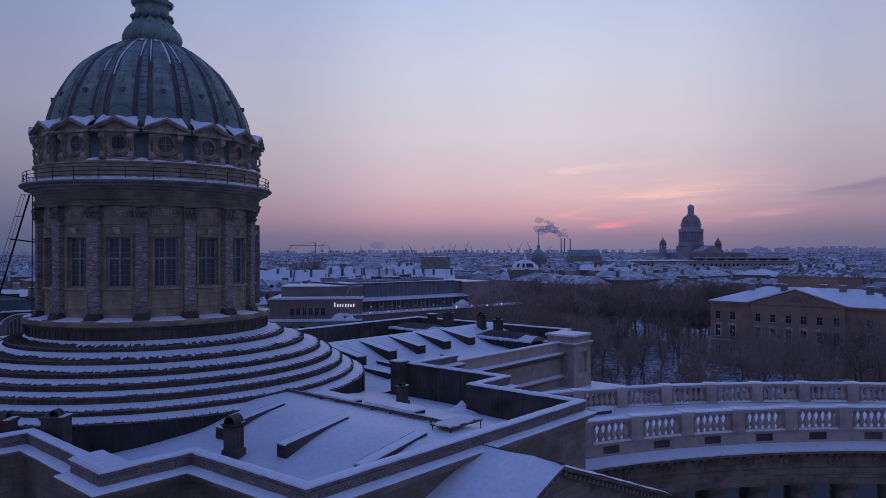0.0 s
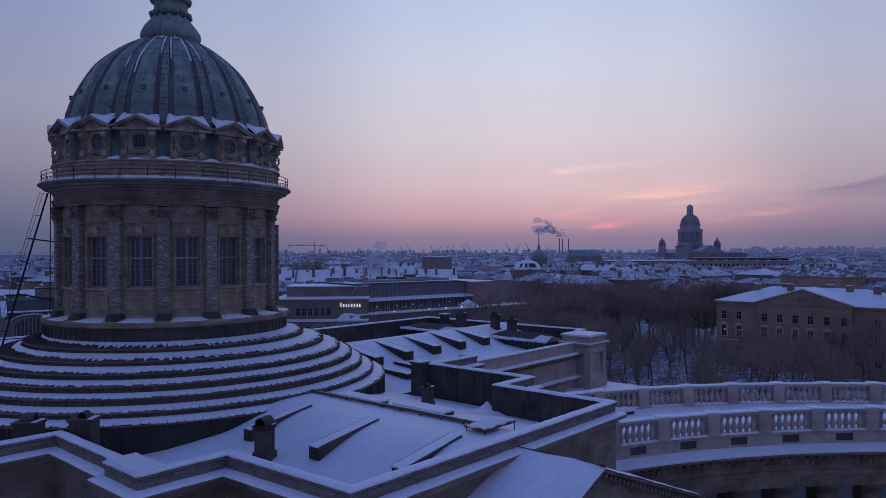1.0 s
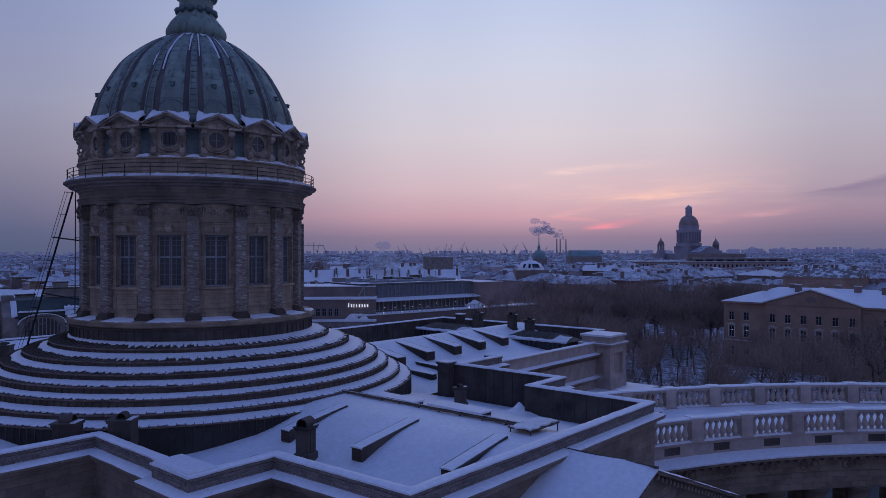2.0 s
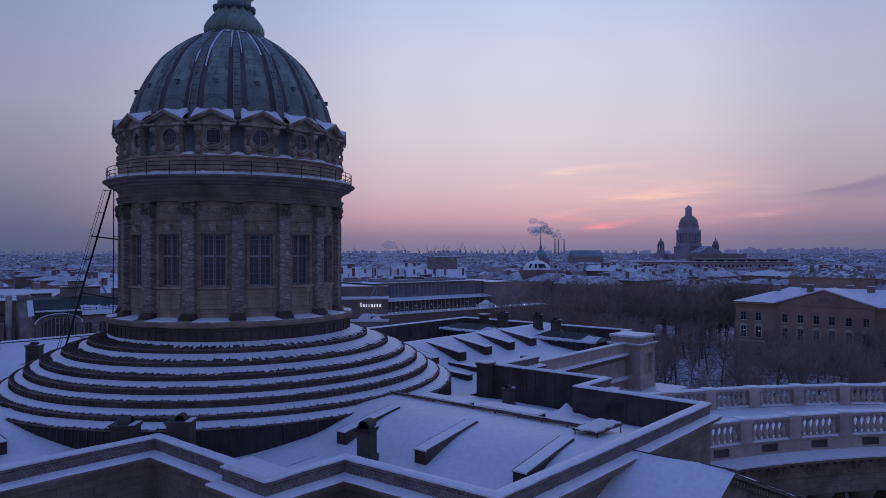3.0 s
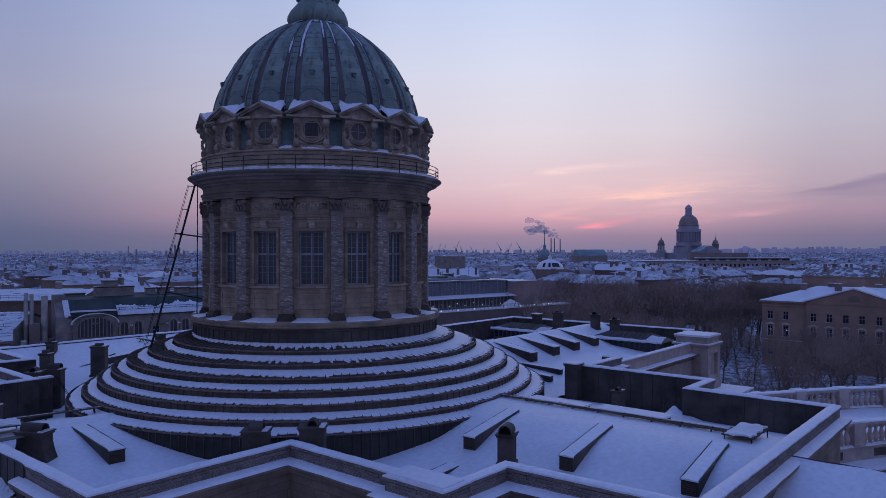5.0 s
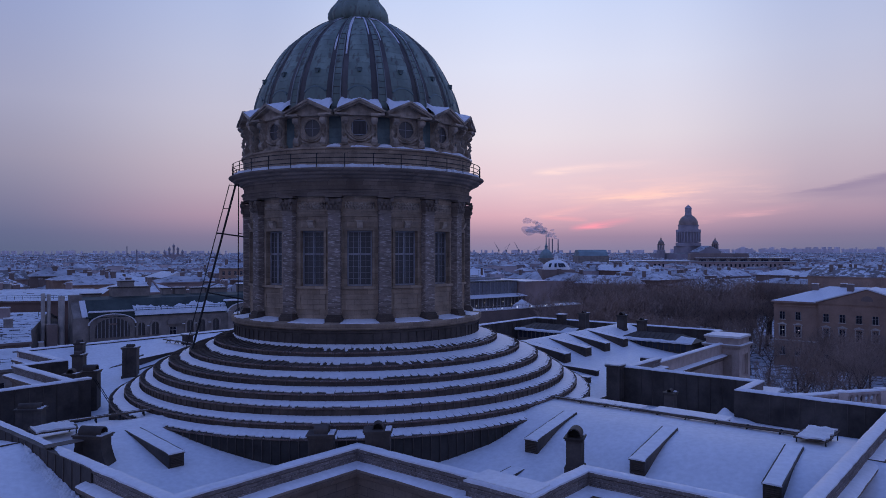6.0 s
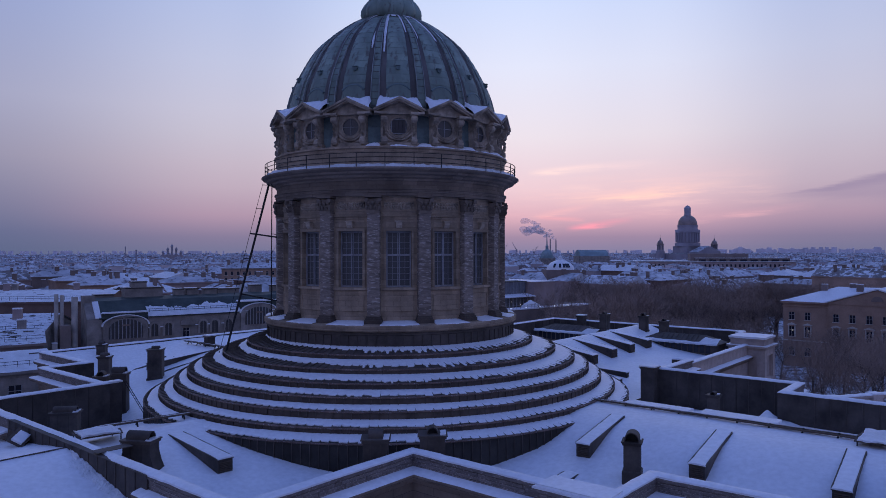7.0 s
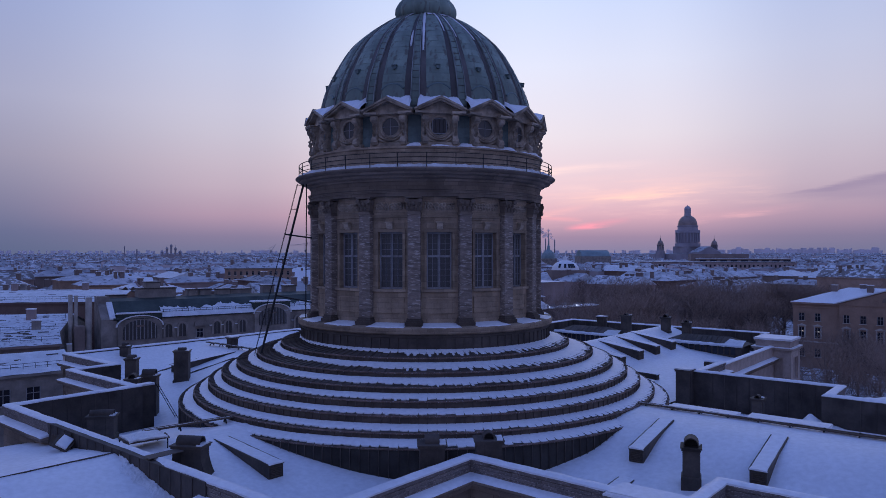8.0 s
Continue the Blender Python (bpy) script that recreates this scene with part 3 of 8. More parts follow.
# ---- stepped conical roof round the drum ----
STEPS = [(13.02, 26.81, 26.36), (15.09, 26.07, 25.6), (16.79, 25.35, 24.82), (18.03, 24.64, 24.04), (19.1, 23.9, 23.27), (20.26, 23.08, 22.6), (21.44, 22.4, 17.0)]
stepped = empty("stepped_roof", turn(0), "stepped conical sheet-metal roof with snow lying on every tread", "roof")
r_in, z_in = 11.15, 27.12
rnd = random.Random(5)
for k, (r, z, zb) in enumerate(STEPS):
    step = part("step", revolve(bmn(), [(r_in - 0.1, z_in), (r, z), (r + 0.04, z - 0.03), (r + 0.04, z - 0.1), (r - 0.02, z - 0.12), (r - 0.02, zb - 0.05)], 180), M_tread if k < 6 else M_skirt_sheet, stepped, smooth=False)
    part("lip_roll", revolve(bmn(), [(r - 0.06, z - 0.02), (r - 0.03, z + 0.035), (r + 0.04, z + 0.025), (r + 0.075, z - 0.03), (r + 0.05, z - 0.085), (r - 0.03, z - 0.09)], 180, loop=True), M_rust, step, "rusty rolled lip", smooth=True)
    n = round(2 * math.pi * r / 0.62)
    run = math.hypot(r - r_in, z - z_in)
    slope = math.degrees(math.atan2(z_in - z, r - r_in))
    seam0 = None
    for i in range(n):
        a = 360 * i / n
        if 115 < a < 245:
            continue
        m = turn(a) @ pose(0, -(r_in + r) / 2, (z_in + z) / 2 + 0.02)
        if seam0 is None:
            bm = box(bmn(), -0.016, 0.016, -run / 2 - 0.03, run / 2, -0.03, 0.042, pose(0, 0, 0, slope))
            box(bm, -0.022, 0.022, -(r - r_in) / 2 - 0.05, -(r - r_in) / 2 + 0.03, zb - (z_in + z) / 2 if k < 6 else -5.2, -(z_in - z) / 2 - 0.03)
            seam0 = part("standing_seam", bm, M_metal, step, m=m)
        else:
            again(seam0, m)
    # snow: thick on the inner part of the tread, ragged towards the lip and notched by the seams; a wide bare band on the lee side
    bm = bmn()
    per = 5
    mid_b, right_b, left_b = ((0.58, 0.16, 0.82), (0.4, 0.1, 0.62), (0.28, 0.07, 0.48), (0.2, 0.05, 0.4), (0.16, 0.04, 0.35), (0.16, 0.04, 0.32), (0.1, 0.04, 0.22))[k]

    def snow_at(a, g, e, low=False):
        rr = r_in + (r - r_in) * g
        thick = 0.028 + 0.03 * max(0.0, 1 - 2.4 * abs(math.sin(radians(a + 4)))) + 0.05 * max(0.0, min(1.0, -2.2 * math.sin(radians(a)) - 0.2)) + 0.085 * max(0.0, 1 - g / max(e, 0.05)) ** 0.6 + 0.01 * noise.noise((a * 2, g * 6, k))
        return bm.verts.new((rr * math.sin(radians(a)), -rr * math.cos(radians(a)), z_in + (z - z_in) * g + (-0.02 if low else thick)))

    def patch(cols):
        """cols: (angle, inner g, outer g) along one piece of snow."""
        rows = []
        for a, g0, g1 in cols:
            rows.append([snow_at(a, g0, g1, g0 > 0.05)] + [snow_at(a, g0 + (g1 - g0) * f, g1) for f in (0.06, 0.5, 0.85, 1.0)] + [snow_at(a, min(0.99, g1 + 0.012), g1, True)])
        for p, q in zip(rows, rows[1:]):
            for j in range(5):
                bm.faces.new((p[j], q[j], q[j + 1], p[j + 1]))
        bm.faces.new(rows[0][::-1]), bm.faces.new(rows[-1])

    main_run, loose = [], []
    for i in range(n):
        a_bay = 360 * (i + 0.5) / n
        if 125 < a_bay < 235:
            continue
        side = math.sin(radians(a_bay))
        bare = mid_b + (right_b - mid_b) * side if side > 0 else mid_b + (mid_b - left_b) * side
        lee = max(0.0, min(1.0, -side * 2.2))
        wind = max(0.0, side)
        rb_ = random.Random(i * 17 + k * 101)
        edge = 1 - bare - 0.04 + (1 - lee) * (1 - 0.5 * wind) * (0.32 if k < 5 else 0.2) * (rb_.random() ** 1.5 - 0.4) + 0.1 * noise.noise((a_bay * 0.16, k * 7, 2)) + 0.06 * noise.noise((a_bay * 0.6, k * 5, 1))
        notch = (0.01 + 0.26 * rb_.random() ** 3) * (1 - 0.85 * lee) * (1 - 0.4 * wind)
        lean_ = rb_.uniform(-0.05, 0.05) * (1 - lee)
        for c in range(per):
            f = c / per
            a = 360 * (i + (0.0, 0.035, 0.34, 0.66, 0.955)[c] + (rb_.uniform(-0.1, 0.1) if c in (2, 3) else 0)) / n
            e = edge - notch if c == 0 else edge + lean_ * (f - 0.5) * 2 + rb_.uniform(-0.045, 0.045) * (1 - 0.6 * lee) - (0.02 if c in (1, 4) else 0)
            g0 = 0.06 * lee * (1 + 0.3 * noise.noise((a * 0.3, k, 9)))
            main_run.append((a, g0, min(0.97, max(g0 + 0.05, e))))
        if k < 5 and lee < 0.35 and rb_.random() < (0.75, 0.6, 0.4, 0.25, 0.2)[k] and bare > 0.14:
            g = edge + rb_.uniform(0.03, 0.09)
            top_g = min(0.96, g + rb_.uniform(0.08, 0.3 + 0.25 * wind))
            if top_g > g + 0.05:
                c0 = rb_.uniform(0.06, 0.5)
                c1 = c0 + rb_.uniform(0.18, 0.45)
                loose.append([(360 * (i + c0 + (c1 - c0) * q) / n, g + rb_.uniform(-0.02, 0.03), top_g - (0.06 if q in (0.0, 1.0) else 0.0) + rb_.uniform(-0.03, 0.03)) for q in (0.0, 0.35, 0.7, 1.0)])
    split = next(i for i in range(1, len(main_run)) if main_run[i][0] - main_run[i - 1][0] > 20)
    patch([(a - 360, g0, g1) for a, g0, g1 in main_run[split:]] + main_run[:split])
    for cols in loose:
        patch(cols)
    part("tread_snow", bm, M_snow, step, "ragged snow lying on the tread")
    r_in, z_in = r - 0.02, zb

# ---- drum ----
TH0 = -5.4           # angle of a pilaster
drum = empty("dome_drum", pose(0, 0, 26.9), "weathered tuff drum with pilasters and tall windows", "drum")
DZ = 26.9


def D(z):
    return z - DZ


part("metal_plinth", revolve(bmn(), [(11.3, D(26.9)), (11.28, D(28.05)), (11.34, D(28.1)), (11.34, D(28.3)), (10.5, D(28.3)), (10.5, D(26.9))], 128, loop=True), M_metal, drum, "dark ribbed sheet-metal plinth")
bm = box(bmn(), -0.035, 0.035, -0.06, 0.03, D(26.95), D(28.05))
rib0 = part("plinth_rib", bm, M_metal, drum, m=turn(0) @ pose(0, -11.3, 0))
for i in range(1, 96):
    a = 360 * i / 96
    if not 110 < a < 250:
        again(rib0, turn(a) @ pose(0, -11.3, 0))
part("stone_ledge", revolve(bmn(), [(11.3, D(28.3)), (11.52, D(28.36)), (11.6, D(28.45)), (11.6, D(28.78)), (11.5, D(28.86)), (10.2, D(28.95)), (10.2, D(28.3))], 128, loop=True), M_stone, drum)


def bay(n_h, zs, holes, r_out, r_in):
    """One 22.5 degree bay of wall with rectangular holes: (half angle, z0, z1)."""
    bm = bmn()
    half = 11.25
    ang = sorted({-half, half, *[s * h for h, _, _ in holes for s in (-1, 1)], *[half * (2 * i / n_h - 1) for i in range(n_h + 1)]})
    zz = sorted({*zs, *[z for _, a, b in holes for z in (a, b)]})

    def p(a, r, z):
        return bm.verts.new((r * math.sin(radians(a)), -r * math.cos(radians(a)), z))
    for a, b in zip(ang, ang[1:]):
        for z0, z1 in zip(zz, zz[1:]):
            hole = any(abs((a + b) / 2) < h and h0 < (z0 + z1) / 2 < h1 for h, h0, h1 in holes)
            if not hole:
                bm.faces.new((p(a, r_out, z0), p(b, r_out, z0), p(b, r_out, z1), p(a, r_out, z1)))
    for h, z0, z1 in holes:
        for s in (-1, 1):
            bm.faces.new((p(s * h, r_out, z0), p(s * h, r_out, z1), p(s * h, r_in, z1), p(s * h, r_in, z0)))
        for z in (z0, z1):
            bm.faces.new((p(-h, r_out, z), p(h, r_out, z), p(h, r_in, z), p(-h, r_in, z)))
    return bm


W0, W1, WH = D(31.75), D(36.25), 5.9
R_WALL = 10.02
bay_bm = bay(6, [D(28.9), D(31.4), D(37.3), D(39.1)], [(WH, W0, W1)], R_WALL, R_WALL - 0.75)
bay0 = part("wall_bay", bay_bm, M_stone, drum, m=turn(TH0 + 11.25))
# window surround, sill and panel under the sill
bm = bmn()
for a0, a1, z0, z1, rr in ((-7.0, -5.85, W0, W1 + 0.22, 0.1), (5.85, 7.0, W0, W1 + 0.22, 0.1), (-7.0, 7.0, W1 + 0.02, W1 + 0.24, 0.13), (-8.2, 8.2, W0 - 0.2, W0, 0.22)):
    revolve(bm, [(R_WALL - 0.05, z0), (R_WALL + rr, z0), (R_WALL + rr, z1), (R_WALL - 0.05, z1)], 4, a0, a1, loop=True)
sur0 = part("window_surround", bm, M_stone, drum, m=turn(TH0 + 11.25))
bm = bmn()
for a0, a1, z0, z1, rr in ((-6.4, 6.4, D(31.0), D(31.12), 0.08), (-6.4, 6.4, D(29.85), D(29.97), 0.08), (-6.4, -5.9, D(29.95), D(31.02), 0.075), (5.9, 6.4, D(29.95), D(31.02), 0.075)):
    revolve(bm, [(R_WALL - 0.04, z0), (R_WALL + rr, z0), (R_WALL + rr, z1), (R_WALL - 0.04, z1)], 4, a0, a1, loop=True)
pan0 = part("panel_frame", bm, M_stone, drum, m=turn(TH0 + 11.25))
bm = revolve(bmn(), [(R_WALL - 0.04, D(37.2)), (R_WALL + 0.06, D(37.22)), (R_WALL + 0.06, D(37.34)), (R_WALL + 0.13, D(37.4)), (R_WALL + 0.13, D(37.48)), (R_WALL + 0.09, D(37.5)), (R_WALL + 0.09, D(37.6)), (R_WALL - 0.04, D(37.64))], 6, -8.3, 8.3, loop=True)
mou0 = part("wall_moulding", bm, M_stone, drum, m=turn(TH0 + 11.25))
bm = bmn()
slab_x(bm, [(-R_WALL + 0.05, D(36.45)), (-R_WALL - 0.16, D(36.5)), (-R_WALL - 0.34, D(36.75)), (-R_WALL - 0.36, D(37.0)), (-R_WALL + 0.05, D(37.02))], -0.24, 0.24)
slab_x(bm, [(-R_WALL - 0.3, D(36.98)), (-R_WALL - 0.42, D(37.0)), (-R_WALL - 0.42, D(37.08)), (-R_WALL + 0.05, D(37.1))], -0.32, 0.32)
key0 = part("keystone", bm, M_carved, drum, "carved console keystone", m=turn(TH0 + 11.25))
bm = bmn()                                             # carved garland of rosettes between the capitals, one relief
rows = []
for i in range(73):
    t = i / 36 - 1
    a = 6.9 * t
    line = []
    for j in range(9):
        f = j / 8
        lump = (0.35 + 0.65 * abs(math.sin(t * 14.2))) * math.sin(f * math.pi) ** 0.6 * (0.7 + 0.3 * math.cos(f * 12.6 + t * 30))
        hgt = 0.26 + 0.09 * abs(math.sin(t * 7.1))
        rr = R_WALL - 0.02 + 0.2 * lump * (1.0 if abs(t) < 0.99 else 0.0) + 0.05 * math.sin(f * 18) * math.sin(f * math.pi)
        line.append(bm.verts.new((rr * math.sin(radians(a)), -rr * math.cos(radians(a)), D(38.36) + hgt * (2 * f - 1) - 0.1 * math.cos(t * 1.57))))
    rows.append(line)
for p, q in zip(rows, rows[1:]):
    for j in range(8):
        bm.faces.new((p[j], q[j], q[j + 1], p[j + 1]))
gar0 = part("garland", bm, M_carved, drum, "carved stone garland", m=turn(TH0 + 11.25))
# window: wooden frame with a cross and narrow glazing bars
RW = R_WALL - 0.45
hw = RW * math.sin(radians(WH)) + 0.02
win0 = part("window", box(bmn(), -hw, hw, 0.02, 0.05, W0, W1), M_glass, drum, "dusty dark panes", m=turn(TH0 + 11.25) @ pose(0, -RW, 0))
bm = bmn()
for x0, x1, z0, z1 in ((-hw, -hw + 0.12, W0, W1), (hw - 0.12, hw, W0, W1), (-hw, hw, W0, W0 + 0.14), (-hw, hw, W1 - 0.12, W1), (-0.1, -0.03, W0, W1), (0.03, 0.1, W0, W1), (-hw, hw, W0 + 2.52, W0 + 2.68)):
    box(bm, x0, x1, -0.06, 0.05, z0, z1)
part("frame", bm, M_frame, win0, "weathered grey cross frame")
bar0 = part("glazing_bar", box(bmn(), -0.018, 0.018, -0.03, 0.03, W0 + 0.1, W1 - 0.1), M_frame, win0, m=pose(-hw / 2, 0, 0))
again(bar0, pose(hw / 2, 0, 0))
hb0 = part("glazing_bar", box(bmn(), -hw, hw, -0.02, 0.03, -0.012, 0.012), M_frame, win0, m=pose(0, 0, W0 + 0.62))
for z in (1.1, 1.58, 2.06, 3.14, 3.6, 4.05):
    again(hb0, pose(0, 0, W0 + z))
# snow on the ledge between the pilasters
bm = bmn()
rows = []
for i in range(17):
    t = i / 8 - 1
    a = 7.9 * t
    w = 0.06 * noise.noise((t * 3, 0, 0))
    line = []
    for rr, z in ((R_WALL + 0.02, D(29.12)), (R_WALL + 0.55, D(29.03)), (11.42 + w, D(28.93)), (11.5 + w, D(28.84))):
        line.append(bm.verts.new((rr * math.sin(radians(a)), -rr * math.cos(radians(a)), z - 0.05 * abs(t) ** 4)))
    rows.append(line)
for a, b in zip(rows, rows[1:]):
    for j in range(3):
        bm.faces.new((a[j], b[j], b[j + 1], a[j + 1]))
led0 = part("ledge_snow", bm, M_snow, drum, m=turn(TH0 + 11.25), smooth=True)
# pilaster with base and leafy capital
PIL = 10.56
bm = slab_x(bmn(), [(-R_WALL + 0.2, D(29.45)), (-PIL, D(29.45)), (-PIL, D(37.7)), (-R_WALL + 0.2, D(37.7))], -0.5, 0.5)
bmesh.ops.bevel(bm, geom=bm.edges[:], offset=0.03, segments=1, affect="EDGES")
pil0 = part("pilaster", bm, M_pilaster, drum, "flaking banded tuff pilaster", m=turn(TH0))
bm = bmn()
for w, d, z0, z1 in ((0.7, 0.26, 28.9, 29.2), (0.62, 0.16, 29.2, 29.36), (0.56, 0.08, 29.36, 29.5)):
    box(bm, -w, w, -PIL - d, -R_WALL + 0.1, D(z0), D(z1))
part("base", bm, M_tread, pil0, "dark metal-sheathed base")
bm = bmn()
box(bm, -0.56, 0.56, -PIL - 0.06, -R_WALL, D(37.66), D(37.78))
slab_y(bm, [(-0.46, D(37.78)), (0.46, D(37.78)), (0.6, D(38.8)), (-0.6, D(38.8))], -PIL - 0.04, -R_WALL)
box(bm, -0.66, 0.66, -PIL - 0.2, -R_WALL, D(38.9), D(39.05))
for s in (-1, 1):
    tube(bm, (s * 0.5, -PIL - 0.26, D(38.7)), (s * 0.5, -PIL + 0.1, D(38.7)), 0.17, n=10)
    for z, w in ((38.1, 0.52), (38.1, 0.18), (38.42, 0.36), (38.45, 0.02)):
        bmesh.ops.create_icosphere(bm, subdivisions=1, radius=0.15, matrix=pose(s * w, -PIL - 0.1, D(z), 25) @ Matrix.Diagonal((0.9, 0.8, 1.5, 1)))
part("capital", bm, M_facade, pil0, "leafy carved capital")
for k in range(1, 16):
    a = 22.5 * k
    far = 100 < (a + TH0) % 360 < 260
    again(bay0, turn(TH0 + 11.25 + a))
    if not far:
        copy_thing(win0, turn(TH0 + 11.25 + a) @ pose(0, -RW, 0))
        copy_thing(pil0, turn(TH0 + a))
        for o in (sur0, pan0, mou0, key0, gar0, led0):
            again(o, turn(TH0 + 11.25 + a))
    else:
        again(pil0, turn(TH0 + a))
# entablature: a darker stone colour paints the shade under the cornice
part("architrave", revolve(bmn(), [(10.56, D(39.05)), (10.56, D(39.28)), (10.62, D(39.3)), (10.62, D(39.52)), (10.72, D(39.56)), (10.72, D(39.64)), (9.8, D(39.64)), (9.8, D(39.05))], 128, loop=True), M_facade, drum)
part("frieze", revolve(bmn(), [(10.5, D(39.64)), (10.5, D(40.2)), (9.8, D(40.2)), (9.8, D(39.64))], 128, loop=True), M_facade, drum)
part("cornice", revolve(bmn(), [(10.5, D(40.2)), (10.6, D(40.24)), (10.66, D(40.42)), (10.9, D(40.5)), (10.98, D(40.66)), (11.4, D(40.74)), (11.5, D(40.9)), (11.72, D(41.0)), (11.84, D(41.1)), (11.84, D(41.18)), (11.7, D(41.22)), (9.8, D(41.3)), (9.8, D(40.2))], 160, loop=True), M_facade, drum, "projecting stone cornice, shade put into its darker stone")
bm = bmn()
rows = []
for i in range(361):
    a = i
    o = 11.5 + 0.28 * noise.noise((i * 0.13, 0, 5)) + 0.16 * noise.noise((i * 0.7, 1, 5))
    line = []
    for rr, z in ((10.4, 41.5), (11.0, 41.46), (o - 0.05, 41.47 + 0.06 * noise.noise((i * 0.5, 3, 3))), (o + 0.06, 41.18)):
        line.append(bm.verts.new((rr * math.sin(radians(a)), -rr * math.cos(radians(a)), D(z))))
    rows.append(line)
for a, b in zip(rows, rows[1:]):
    for j in range(3):
        bm.faces.new((a[j], b[j], b[j + 1], a[j + 1]))
part("cornice_snow", bm, M_snow_rough, drum, smooth=True)

bm = bmn()                                             # thin snow along the attic's ledge on the windward side
rows = []
for i in range(241):
    a = 2 + i * 0.4
    hgt = max(0.0, 0.1 + 0.14 * noise.noise((i * 0.06, 7, 1)) + 0.05 * noise.noise((i * 0.4, 7, 2)))
    rows.append([bm.verts.new((rr * math.sin(radians(a)), -rr * math.cos(radians(a)), D(42.93 + k * hgt))) for rr, k in ((10.73, 0.0), (10.725, 0.8), (10.6, 1.0), (10.2, 1.2))])
for a, b in zip(rows, rows[1:]):
    for j in range(3):
        bm.faces.new((a[j], b[j], b[j + 1], a[j + 1]))
part("attic_snow", bm, M_snow, drum, smooth=True)

# railing on the cornice
rail = empty("gallery_railing", pose(0, 0, 41.2), "thin dark iron railing round the gallery", "railing")
post0 = part("post", tube(bmn(), (0, 0, 0), (0, 0, 1.12), 0.035, n=5), M_iron, rail, m=turn(0) @ pose(0, -11.52, 0))
for i in range(1, 32):
    again(post0, turn(11.25 * i) @ pose(0, -11.52, 0))
for z in (0.4, 0.75, 1.1):
    part("rail", revolve(bmn(), [(11.5, z), (11.55, z), (11.55, z + 0.045), (11.5, z + 0.045)], 128, loop=True), M_iron, rail)

# ---- dome ----
dome = empty("dome", pose(0, 0, 41.3), "ribbed green copper dome with a ring of dormers", "dome")
EZ = 41.3


def E_(z):
    return z - EZ


part("attic_wall", revolve(bmn(), [(10.5, E_(41.3)), (10.5, E_(42.1)), (10.56, E_(42.15)), (10.56, E_(42.75)), (10.72, E_(42.82)), (10.72, E_(42.95)), (9.6, E_(43.02)), (9.6, E_(41.3))], 128, loop=True), M_stone, dome, "weathered stone attic")
PROFILE = [(9.78, 42.9), (9.72, 46.0), (9.42, 47.75), (9.08, 48.9), (8.66, 49.8), (8.0, 51.1), (7.25, 52.35), (6.6, 53.15), (5.3, 54.3), (3.9, 55.3), (2.9, 55.8), (2.2, 56.05)]


def dome_r(z):
    for (r0, z0), (r1, z1) in zip(PROFILE, PROFILE[1:]):
        if z0 <= z <= z1:
            return r0 + (r1 - r0) * (z - z0) / (z1 - z0)
    return PROFILE[-1][0]


fine = []
for (r0, z0), (r1, z1) in zip(PROFILE, PROFILE[1:]):
    for i in range(3):
        fine.append((r0 + (r1 - r0) * i / 3, z0 + (z1 - z0) * i / 3))
for i in range(2):                                      # round the polygon off
    fine = [fine[0]] + [((a[0] + 2 * b[0] + c[0]) / 4, (a[1] + 2 * b[1] + c[1]) / 4) for a, b, c in zip(fine, fine[1:], fine[2:])] + [fine[-1]]
fine.append((2.2, 56.05))
part("shell", revolve(bmn(), [(r, E_(z)) for r, z in fine], 128), M_copper, dome, smooth=True)


def rib(a_mid, half, lift, z_lo, z_hi):
    """A strip that lies on the shell, proud of it."""
    bm = bmn()
    rows = []
    for r, z in fine:
        if z < z_lo or z > z_hi:
            continue
        taper = 0.45 + 0.55 * r / 9.78
        w = half
        line = []
        for s, l in ((-1, -0.05), (-1, lift), (1, lift), (1, -0.05)):
            rr = r + l * (0.4 + 0.6 * r / 9.78)
            zz = z + l * (1 - r / 9.78) * 0.8
            a = a_mid + s * w
            line.append(bm.verts.new((rr * math.sin(radians(a)), -rr * math.cos(radians(a)), E_(zz))))
        rows.append(line)
    for a, b in zip(rows, rows[1:]):
        for j in range(3):
            bm.faces.new((a[j], b[j], b[j + 1], a[j + 1]))
    bm.faces.new(rows[0]), bm.faces.new(rows[-1][::-1])
    return bm


band0 = part("rib_band", rib(0, 1.9, 0.09, 45.2, 56.0), M_copper, dome, m=turn(TH0))
ribs0 = [part("rib_roll", rib(s * 1.95, 0.2, 0.2, 45.2, 56.0), M_copper_roll, dome, m=turn(TH0)) for s in (-1, 1)]
thin0 = [part("rib_channel", rib(s * 3.7, 1.5, 0.03, 45.2, 55.9), M_copper_bare, dome, "brown bare copper channel", m=turn(TH0)) for s in (-1, 1)]
# cross laps on the rib band
lap0 = []
for i in range(16):
    z = 46.3 + i * 0.58
    r = dome_r(z) + 0.085
    lap0.append(part("lap", revolve(bmn(), [(r - 0.03, E_(z)), (r + 0.014, E_(z)), (r + 0.014, E_(z + 0.03)), (r - 0.03, E_(z + 0.05))], 2, -1.7, 1.7, loop=True), M_copper_bare, dome, m=turn(TH0)))
